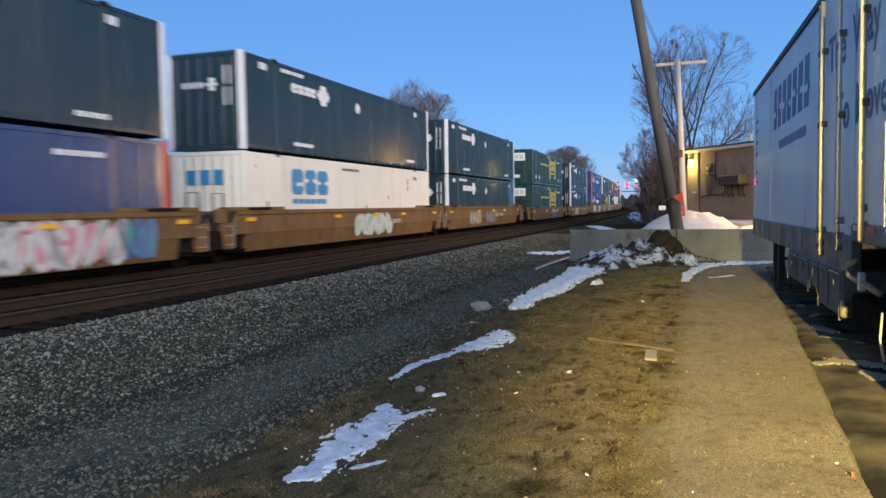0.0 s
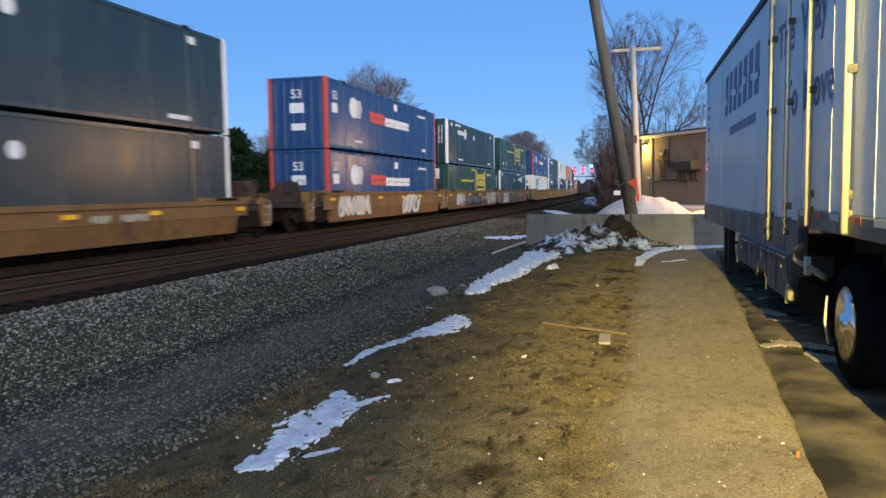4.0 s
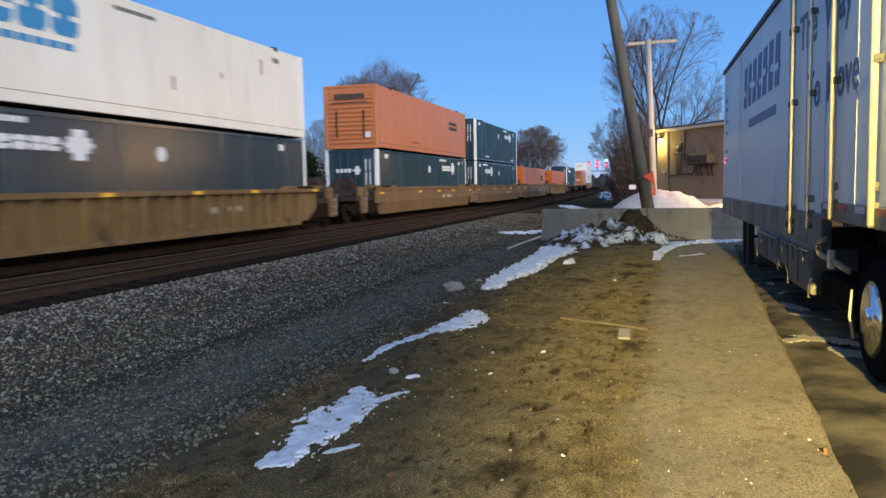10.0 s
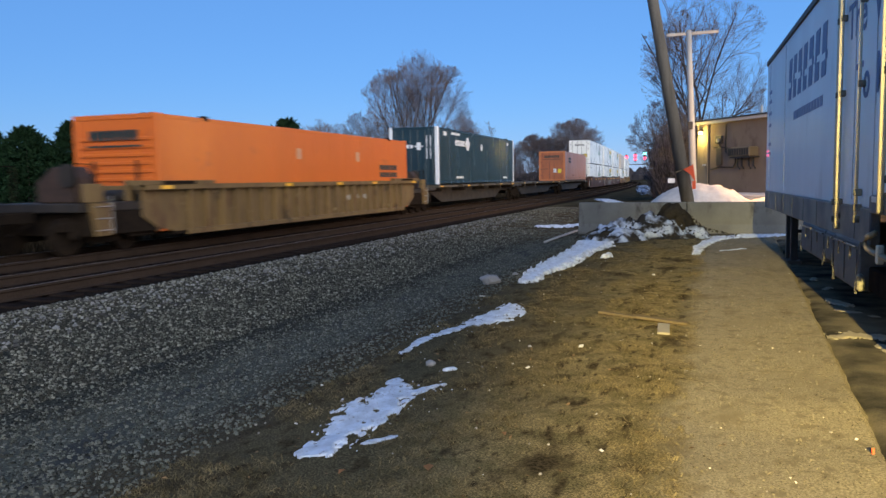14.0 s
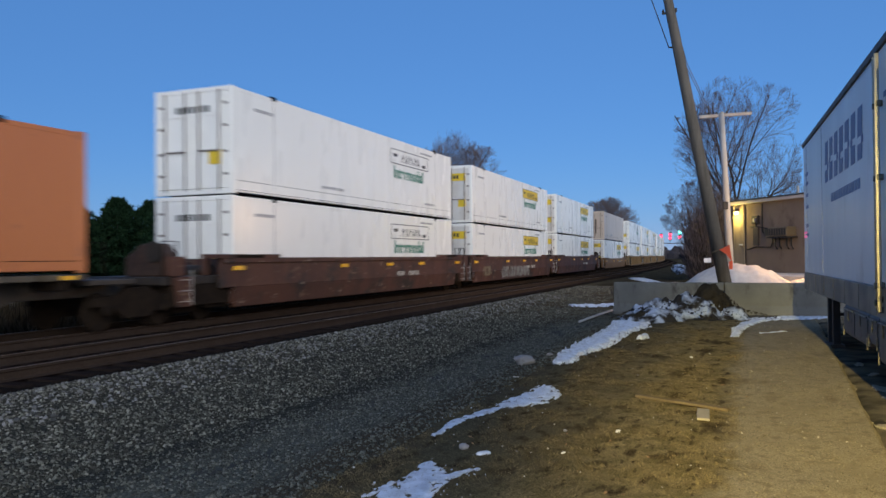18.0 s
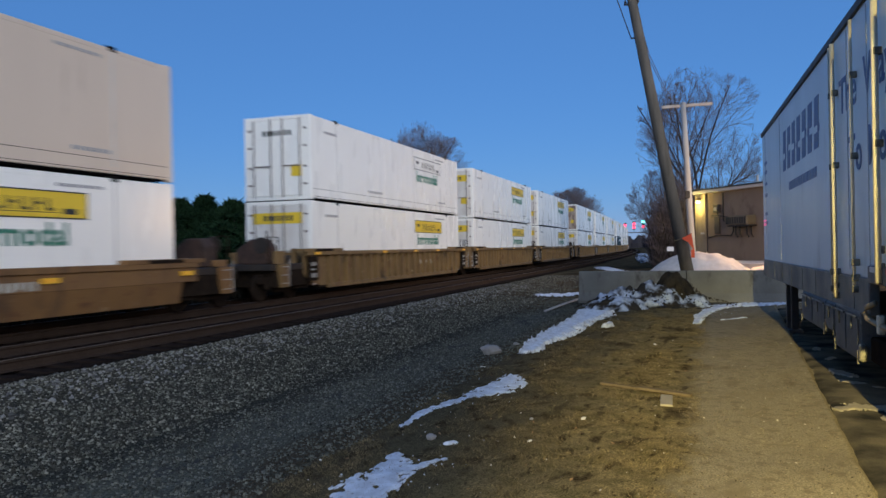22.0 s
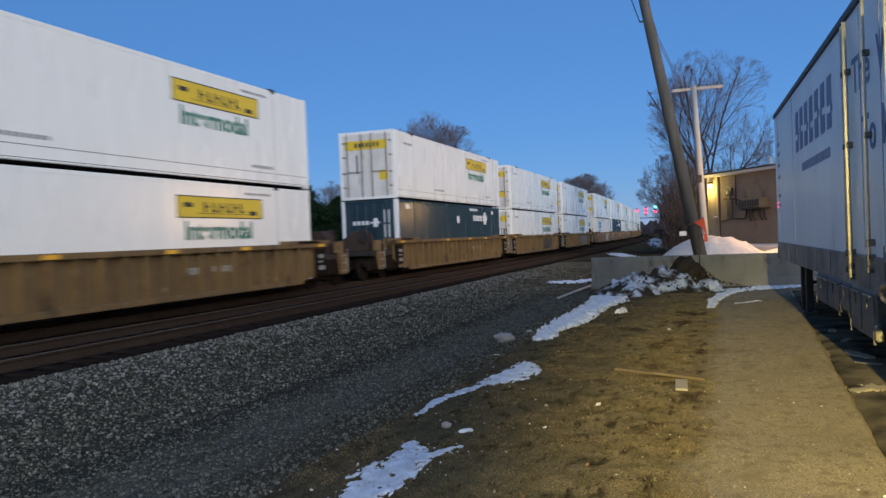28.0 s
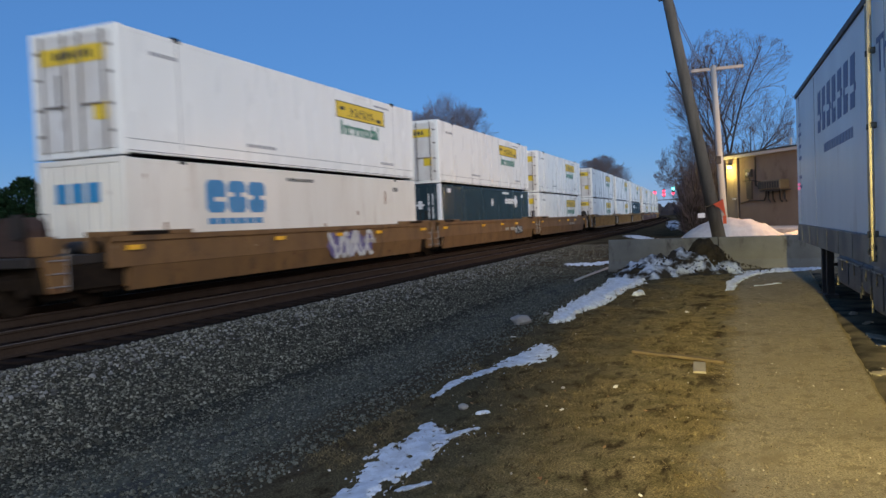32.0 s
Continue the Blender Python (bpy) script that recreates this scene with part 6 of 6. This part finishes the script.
# ---- rail cars ----
def bogie(parent, y):
    """A two-axle truck."""
    t = part("truck", Mesh().box(-0.25, 0.25, y - 0.5, y + 0.5, 0.5, 0.85), TRUCK, parent, "grimy two-axle truck", bevel=0.04)
    for x in (-1.02, 0.94):
        g = Mesh().prism([(y - 1.25, 0.55), (y - 1.25, 0.75), (y - 0.6, 0.78), (y - 0.35, 0.95), (y + 0.35, 0.95), (y + 0.6, 0.78), (y + 1.25, 0.75), (y + 1.25, 0.55), (y + 0.7, 0.5), (y + 0.4, 0.25), (y - 0.4, 0.25), (y - 0.7, 0.5)], x, x + 0.12, "x")
        part("side_frame", g, TRUCK, t, bevel=0.02)
    for dy in (-0.89, 0.89):
        for x in (-0.78, 0.78):
            part("wheel", Mesh().tube([(x - 0.06, y + dy, 0.42), (x - 0.05, y + dy, 0.42), (x + 0.05, y + dy, 0.42), (x + 0.06, y + dy, 0.42)], [0.38, 0.42, 0.42, 0.38], 20), TRUCK, t)
        part("axle_cap", Mesh().tube([(1.04, y + dy, 0.46), (1.12, y + dy, 0.46)], [0.13, 0.1], 10), TRUCK, t)
    return t


def well_car(label, paint, top, ribs, first, last, notices=False):
    """One well platform: deep side sills, end platforms, truck at the near end, and at the far end where the car ends."""
    c = thing("well_car", label, "rail car", group="cars of the train")
    for x0, x1 in ((-1.46, -1.36), (1.36, 1.46)):
        web = (1.31, 1.335) if ribs and x1 > 0 else (x0, x1)
        low_ = 0.3 if ribs else 0.82
        g = Mesh().prism([(-0.7, top), (-0.7, max(0.8, low_)), (-0.2, max(0.5, low_)), (0.7, low_), (15.45, low_), (16.35, max(0.5, low_)), (16.85, max(0.8, low_)), (16.85, top)], web[0], web[1], "x")
        part("side_sill", g, paint, c, bevel=0.012)
        if not ribs:      # the lower half folds inwards
            e, f_ = (x1, x1 - 0.1) if x1 > 0 else (x0, x0 + 0.1)
            k_ = -0.05 if x1 > 0 else 0.05
            part("lower_sill", Mesh().prism([(e, 0.82), (e + k_, 0.82), (f_ + k_, 0.3), (f_, 0.3)], -0.1, 16.25, "y"), paint, c, "in-folded lower sill")
        out = x1 if x1 > 0 else x0
        s = 1 if x1 > 0 else -1
        part("top_chord", Mesh().box(min(out - s * 0.12, out + s * 0.05), max(out - s * 0.12, out + s * 0.05), -0.7, 16.85, top - 0.12, top + 0.02), paint, c, bevel=0.012)
        if ribs:
            part("bottom_chord", Mesh().box(min(out - s * 0.1, out + s * 0.03), max(out - s * 0.1, out + s * 0.03), 0.85, 15.3, 0.26, 0.4), paint, c, bevel=0.012)
        for y0, y1 in ((-0.9, 1.9), (14.25, 17.05)) if s > 0 else ():
            part("end_plate", Mesh().box(min(out - s * 0.3, out + s * 0.06), max(out - s * 0.3, out + s * 0.06), y0, y1, top + 0.0, top + 0.11), paint, c, bevel=0.012)
            if s > 0:
                part("guide_strip", Mesh().box(out - 0.2, out + 0.062, y0 + 0.75, y1 - 0.8, top + 0.012, top + 0.098), TRUCK, c, "black worn guide strip")
            if s > 0 and notices:
                ym = -0.55 if y0 < 5 else 16.15
                board_ = part("notice_panel", Mesh().box(out - 0.05, out + 0.045, ym, ym + 0.55, 0.55, top - 0.16), TRUCK, c, "black panel with white notices", bevel=0.008)
                for q, (z_, h_) in enumerate(((0.66, 0.14), (0.9, 0.06), (1.05, 0.12))):
                    part("small_print", Mesh().box(out + 0.045, out + 0.049, ym + 0.08, ym + (0.46, 0.36, 0.44)[q], z_, z_ + h_), mat("notice_white", (0.3, 0.29, 0.26), 0.7, var=0.4, fine=25), board_)
        if ribs and s > 0:
            for k in range(22):
                y = 1.0 + k * 0.673
                part("rib", Mesh().box(web[1], out + 0.02, y - 0.045, y + 0.045, 0.4, top - 0.12), paint, c)
        if s > 0:
            for y in (-0.2, 5.5, 9.0, 12.0, 16.2):
                part("reflector", Mesh().box(out + 0.052, out + 0.058, y, y + 0.42, top - 0.31, top - 0.2).box(out + 0.0, out + 0.053, y, y + 0.42, top - 0.31, top - 0.2) if not ribs else Mesh().box(out + 0.052, out + 0.058, y, y + 0.42, top - 0.1, top - 0.01), REFLECT, c, "yellow reflector strip")
            for y, w in ((9.9, 4), (10.95, 6)):
                g = Mesh()
                for q in range(w):
                    g.box(web[1], web[1] + 0.005, y + 0.17 * q, y + 0.17 * q + 0.12, 0.86 if q % 3 else 0.9, 1.04)
                tagged(part("stencil", g, mat("stencil_white", (0.42, 0.4, 0.34), 0.7, var=0.3, fine=8), c, "white stencilled mark"), kind="stuff")
    part("well_floor", Mesh().box(-1.36, 1.36, 0.4, 15.7, 0.3, 0.36), TRUCK, c)
    ends = [(-1, first), (17.15, last)]
    for (y, outer), sgn in zip(ends, (-1, 1)):
        y_in = -0.1 if sgn < 0 else 16.25
        y_out = (-1.5 if not outer else -2.6) if sgn < 0 else (17.65 if not outer else 18.75)
        part("end_platform", Mesh().box(-1.3, 1.3, min(y_in, y_out), max(y_in, y_out), 0.95, 1.15), GAPDARK, c, bevel=0.02)
        # dark backing added to close the see-through gap over the truck
        part("bolster", Mesh().box(-1.3, 1.3, min(y_in - sgn * 1.0, y_in + sgn * 2.2), max(y_in - sgn * 1.0, y_in + sgn * 2.2), 0.42, 0.945), TRUCK, c, bevel=0.02)
        part("bulkhead", Mesh().box(-1.33, 1.33, y_in - 0.05, y_in + 0.05, 0.4, top), paint, c, bevel=0.012)
        part("draft_box", Mesh().box(-1.2, 1.2, min(y_in, y_in + sgn * 0.9), max(y_in, y_in + sgn * 0.9), 0.32, 0.94), TRUCK, c, bevel=0.02)
        for xp in (0.95,):
            part("end_post", Mesh().box(xp, xp + 0.12, min(y_in + sgn * 0.55, y_in + sgn * 0.75), max(y_in + sgn * 0.55, y_in + sgn * 0.75), 1.15, top + 0.12), paint, c, bevel=0.02)
        for x in (-1.2, 1.14):
            yy_ = y_out - sgn * 0.15
            part("grab_rail", Mesh().tube([(x, yy_, 1.15), (x, yy_, 2.0), (x, yy_ - sgn * 0.5, 2.0), (x, yy_ - sgn * 0.5, 1.15)], [0.025] * 4, 6, False), TRUCK, c)
        yc = y_in + sgn * (0.95 if not outer else 1.9)
        for x in (1.24,):
            part("corner_step", Mesh().prism([(yc - 0.3, 1.15), (yc + 0.3, 1.15), (yc + 0.24, 0.42), (yc - 0.16, 0.42)], x, x + 0.18, "x"), paint, c, "stained corner step", bevel=0.012)
            part("corner_block", Mesh().box(x, x + 0.16, yc - 0.42, yc + 0.05, 1.16, top + 0.05), paint, c, bevel=0.015)
        g = Mesh()
        for k in range(3):
            g.tube([(1.44, yc - 0.2, 0.55 + 0.26 * k), (1.46, yc + 0.22, 0.55 + 0.26 * k)], [0.014] * 2, 5)
        g.tube([(1.45, yc + 0.22, 0.45), (1.45, yc + 0.22, 1.3)], [0.014] * 2, 5)
        part("ladder", g, STEEL, c)
        part("air_reservoir", Mesh().tube([(0.2, y_in + sgn * 0.45, 1.28), (1.0, y_in + sgn * 0.45, 1.28)], [0.14, 0.14], 10), GAPDARK, c, smooth=True)
        if outer:
            part("brake_wheel", Mesh().disc((0.75, y_out - sgn * 0.3, 1.75), 0.26, 0.05, (0, 1, 0), 16), GAPDARK, c)
            part("brake_housing", Mesh().prism([(-0.2, 1.15), (0.95, 1.15), (0.95, 1.7), (0.75, 1.95), (0.3, 1.95), (-0.2, 1.6)], min(y_out - sgn * 0.35, y_out - sgn * 0.9), max(y_out - sgn * 0.35, y_out - sgn * 0.9), "y"), RUSTED, c, "rusty brake housing", bevel=0.03)
            part("coupler", Mesh().box(-0.12, 0.12, min(y_out, y_out + sgn * 1.05), max(y_out, y_out + sgn * 1.05), 0.72, 0.98), TRUCK, c, bevel=0.03)
            part("pipe_run", Mesh().tube([(-1.3, y_out, 1.0), (0.2, y_out + sgn * 0.3, 0.7), (0.3, y_out + sgn * 0.9, 0.5)], [0.03] * 3, 6), TRUCK, c)
    bogie(c, -1.6)
    if last:
        bogie(c, 17.75)
    return c


def spine_car(label, first, last):
    """A low flat platform on a deep centre sill."""
    c = thing("flat_car", label, "rail car", group="cars of the train")
    part("centre_sill", Mesh().prism([(-1.4, 0.75), (-1.4, 1.1), (17.9, 1.1), (17.9, 0.75), (14.8, 0.75), (13.6, 0.34), (2.9, 0.34), (1.7, 0.75)], -0.5, 0.5, "x"), DECK, c, bevel=0.02)
    part("side_panel", Mesh().prism([(0.4, 1.0), (0.4, 1.15), (15.8, 1.15), (15.8, 1.0), (13.8, 0.36), (2.6, 0.36)], 0.5, 0.56, "x"), DECK, c)
    for y in (0.05, 4.1, 8.1, 11.9, 15.2):
        part("deck_plate", Mesh().box(-1.32, 1.32, y, y + (3.1 if 0 < y < 12 else 0.95), 1.15, 1.27), mat("worn_deck_edge", (0.12, 0.095, 0.058), 0.75, var=0.3, scale=2, tint=(0.05, 0.04, 0.03)), c, bevel=0.012)
        part("deck_arm", Mesh().box(-1.25, 1.25, y + 0.3, y + 0.55, 0.95, 1.15), TRUCK, c, bevel=0.012)
    for y in (0.3, 5.0, 12.4, 15.5):
        part("reflector", Mesh().box(1.32, 1.326, y, y + 0.4, 1.17, 1.25), REFLECT, c, "yellow reflector strip")
    part("end_platform", Mesh().box(-1.2, 1.2, -1.3, -0.1, 1.02, 1.14), DECK, c, bevel=0.02)
    part("end_platform", Mesh().box(-1.2, 1.2, 16.3, 17.6, 1.02, 1.14), DECK, c, bevel=0.02)
    bogie(c, -1.7)
    if last:
        bogie(c, 17.8)
        part("coupler", Mesh().box(-0.12, 0.12, 17.9, 19.0, 0.72, 0.98), TRUCK, c, bevel=0.03)
    return c


def tag(car, y0, z0, width, height, colours, seed):
    """Painted scrawl on the car's flank: loops and strokes, no letters."""
    rnd = random.Random(seed)
    for k, m in enumerate(colours):
        g = Mesh()
        n = max(3, int(width / height * 1.6))
        lift = 1.464 + 0.002 * k
        if k == 0 and len(colours) > 1:      # filled ground of the scrawl
            for j in range(n):
                cy, cz = y0 + width * (j + 0.5) / n, z0 + height / 2
                ry, rz = width / n * rnd.uniform(0.5, 0.75), height * rnd.uniform(0.4, 0.55)
                i = len(g.v)
                g.v += [(lift, cy + ry * math.cos(w * 0.5236) * rnd.uniform(0.8, 1.1), cz + rz * math.sin(w * 0.5236) * rnd.uniform(0.8, 1.1)) for w in range(12)]
                g.f.append(tuple(range(i, i + 12)))
        else:
            for j in range(n * 2):
                cy = y0 + width * (j + rnd.random()) / (n * 2)
                pts = []
                a, b = rnd.uniform(0, 6.28), rnd.choice((-1, 1)) * rnd.uniform(0.5, 0.9)
                for s in range(9):
                    pts.append((cy + width / n * 0.4 * math.cos(a + b * s), z0 + height * (0.5 + 0.46 * math.sin(a * 1.7 + b * s * 0.9))))
                w = height * rnd.uniform(0.06, 0.11)
                for (p, q), (r, s) in zip(pts, pts[1:]):
                    d = math.hypot(r - p, s - q) or 1
                    ny, nz = -(s - q) / d * w, (r - p) / d * w
                    i = len(g.v)
                    g.v += [(lift, p - ny, q - nz), (lift, r - ny, s - nz), (lift, r + ny, s + nz), (lift, p + ny, q + nz)]
                    g.f.append((i, i + 1, i + 2, i + 3))
        tagged(part("graffiti", g, m, car, "sprayed paint scrawl"), kind="stuff")


PW = mat("spray_white", (0.62, 0.62, 0.6), 0.6, var=0.15, scale=4)
PP = mat("spray_pink", (0.62, 0.25, 0.32), 0.6, var=0.15, scale=4)
PT = mat("spray_teal", (0.08, 0.33, 0.3), 0.6, var=0.15, scale=4)
PG = mat("spray_pale_green", (0.35, 0.5, 0.34), 0.6, var=0.15, scale=4)
PB = mat("spray_blue", (0.12, 0.2, 0.42), 0.6, var=0.15, scale=4)
PV = mat("spray_violet", (0.12, 0.1, 0.24), 0.6, var=0.15, scale=4)
PK = mat("spray_black", (0.02, 0.02, 0.02), 0.6, var=0.15, scale=4)
PC = mat("spray_cream", (0.5, 0.42, 0.22), 0.6, var=0.15, scale=4)
PS = mat("spray_grey", (0.25, 0.24, 0.22), 0.7, var=0.15, scale=4)
PF = mat("faded_cream_paint", (0.21, 0.175, 0.11), 0.7, var=0.2, scale=4)
PD2 = mat("worn_grey_paint", (0.15, 0.13, 0.09), 0.7, var=0.3, scale=4)
PD = mat("faded_dark_paint", (0.11, 0.09, 0.058), 0.7, var=0.25, scale=3)

# start along the train, car kind, position in the car (first, mid, last, only), containers from the bottom up
TRAIN = [
    (-0.4, "yellow", "first", ("blue", "navy")), (19.14, "yellow", "mid", ("white", "navy")), (38.5, "yellow", "last", ("navy_patched", "navy")),
    (61.95, "low", "only", ("green", "green")), (85.33, "low", "only", ("navy", "navy")),
    (109.03, "yellow", "first", ("blue", "blue")), (128.4, "yellow", "mid", ("green", "navy")), (147.68, "yellow", "last", ("navy_far", "green")),
    (171.08, "ribbed", "first", ("white", "blue")), (190.4, "ribbed", "mid", ("navy", "navy")), (209.9, "ribbed", "last", ("navy", "white")),
    (233.4, "ochre", "first", ("navy_far", "orange")), (252.8, "ochre", "mid", ("navy", "navy_far")), (272.5, "ochre", "last", ("orange_band",)),
    (295.98, "ribbed", "only", ("orange_low",)),
    (316.5, "spine", "first", ("navy",)), (336.0, "spine", "mid", ()), (355.74, "spine", "last", ("orange_door",)),
    (376.73, "brown", "first", ("plain", "plain")), (396.0, "brown", "mid", ("yellow", "yellow")), (415.3, "brown", "last", ("yellow", "yellow")),
    (438.77, "low", "only", ("yellow", "beige")),
    (462.05, "panelled", "first", ("yellow", "plain")), (481.4, "panelled", "mid", ("yellow", "yellow")), (500.76, "panelled", "last", ("yellow", "yellow")),
    (524.1, "panelled", "first", ("yellow", "rusty")), (543.45, "panelled", "mid", ("yellow", "yellow")), (562.9, "panelled", "last", ("yellow", "yellow")),
    (586.4, "panelled", "first", ("navy_far", "yellow")), (605.7, "panelled", "mid", ("yellow", "yellow")), (624.9, "panelled", "last", ("yellow", "yellow")),
    (648.15, "yellow", "first", ("white", "yellow")), (667.35, "yellow", "mid", ("navy_far", "yellow")), (686.6, "yellow", "last", ("yellow", "yellow")),
    (710.0, "panelled", "first", ("yellow", "yellow")), (729.3, "panelled", "mid", ("yellow", "yellow")), (748.6, "panelled", "last", ("navy", "yellow")),
    (772.0, "brown", "first", ("yellow", "yellow")), (791.3, "brown", "mid", ("yellow", "yellow")), (810.6, "brown", "last", ("yellow", "yellow")),
    (834.0, "panelled", "first", ("yellow", "yellow")), (853.3, "panelled", "mid", ("yellow", "yellow")), (872.6, "panelled", "last", ("yellow", "yellow")),
    (896.0, "yellow", "first", ("yellow", "yellow")), (915.3, "yellow", "mid", ("yellow", "yellow")), (934.6, "yellow", "last", ("yellow", "yellow")),
]
KINDS = {
    "yellow": ("smooth-sided yellow-brown well car, faded and stained", CAR_YELLOW, 1.5, False),
    "low": ("low smooth-sided yellow-brown well car", CAR_YELLOW, 1.3, False),
    "ochre": ("dull tan smooth-sided well car", CAR_TAN, 1.52, False),
    "ribbed": ("ochre well car with upright side ribs", CAR_OCHRE, 1.52, True),
    "panelled": ("ochre well car with upright ribs and black end panels", CAR_OCHRE, 1.52, True),
    "brown": ("dark red-brown well car with worn scrawls", CAR_BROWN, 1.58, False),
}
SCRAWLS = {
    0: [(10.4, 0.34, 4.0, 1.05, (PP, PW), 1), (14.2, 0.4, 1.2, 0.95, (PT, PB), 2)], 1: [(7.2, 0.45, 3.6, 0.85, (PG, PW), 3)], 2: [(3.6, 0.45, 2.6, 0.8, (PC, PS), 4), (7.5, 0.5, 2.5, 0.7, (PS,), 5)],
    3: [(9.0, 0.4, 2.2, 0.8, (PB,), 6), (9.2, 0.9, 2.0, 0.35, (PC,), 7)], 4: [(2.5, 0.4, 2.6, 0.8, (PG, PC), 8)], 5: [(0.9, 0.5, 3.4, 0.9, (PC, PW), 9), (9.3, 0.4, 2.8, 0.95, (PC, PK, PW), 10)],
    6: [(1.8, 0.45, 2.2, 0.95, (PW, PS), 11), (5.0, 0.45, 5.0, 0.8, (PS, PK), 12), (12.3, 0.45, 3.4, 0.95, (PW,), 13)], 7: [(0.7, 0.4, 3.0, 0.95, (PW,), 14), (5.2, 0.36, 3.9, 0.95, (PD, PD2), 22), (12.9, 0.5, 1.7, 0.7, (PD2,), 23)],
    13: [(1.2, 0.4, 3.0, 0.9, (PD,), 25), (6.0, 0.5, 4.0, 0.6, (PD,), 26)],
    19: [(4.6, 0.42, 5.6, 0.62, (PS,), 17), (1.2, 0.6, 1.4, 0.5, (PF,), 16)],
    29: [(9.5, 0.45, 3.0, 0.8, (PS, PK), 18)], 30: [(8.8, 0.4, 4.6, 0.9, (PD2, PS), 19)], 31: [(8.6, 0.45, 3.0, 0.9, (PV, PW), 20)], 32: [(12.0, 0.6, 1.6, 0.5, (PW, PK), 21)],
}
SPEED = (20.1802625, -0.00478142886, -0.278519112, 0.180736828, -0.0408578016)


def gone(t):
    """How far the train has come at t seconds."""
    return sum(c * t ** (k + 1) / 16 ** k for k, c in enumerate(SPEED))


MOVING = []              # thing, start along the train, height over the rail
made = {}
used = set()
for k, (u, kind, place, load) in enumerate(TRAIN):
    first, last = place in ("first", "only"), place in ("last", "only")
    if kind == "spine":
        car = spine_car("low flat spine car with ochre deck plates", first, last)
    elif (kind, place) not in made or k in SCRAWLS:
        words, paint, top, ribs = KINDS[kind]
        car = well_car(words, paint, top, ribs, first, last, kind == "panelled")
        if k in SCRAWLS:
            for y0, z0, w, h, colours, seed in SCRAWLS[k]:
                tag(car, y0, z0, w, h, [m for m in colours], seed)
            car["label"] = words + " and graffiti"
        else:
            made[(kind, place)] = car
    else:
        car = copy_thing(made[(kind, place)], Matrix())
    MOVING.append((car, u, 0.0))
    z = 1.3 if kind == "spine" else 0.385
    for what in load:
        c = PROTO[what] if what not in used else copy_thing(PROTO[what], Matrix())
        used.add(what)
        MOVING.append((c, u, z))
        z += CH + 0.04


# ---- ties of both tracks, piece by piece ----
tie_near = Mesh().box(-1.3, 1.3, -0.115, 0.115, -0.35, -0.178).data("tie", TIEWOOD, 0.012)
for track, aside in zip(TRACKS, (TRACK_NEAR, TRAIN_MID)):
    rnd = random.Random(int(aside * 10))
    for k in range(150):
        part("tie", tie_near, None, track, at=line(4 + 0.52 * k, aside) @ pose(rnd.uniform(-0.06, 0.06), rnd.uniform(-0.02, 0.02), rnd.uniform(-0.012, 0.008), 0, rnd.uniform(-0.5, 0.5), rnd.uniform(-1.2, 1.2)))


# ---- what moves ----
def motions():
    times = [2.0 * k for k in range(17)]
    for ob, u, z in MOVING:
        walk(ob, [(t, line(u - gone(t), TRAIN_MID) @ pose(0, 0, z)) for t in times])


motions()
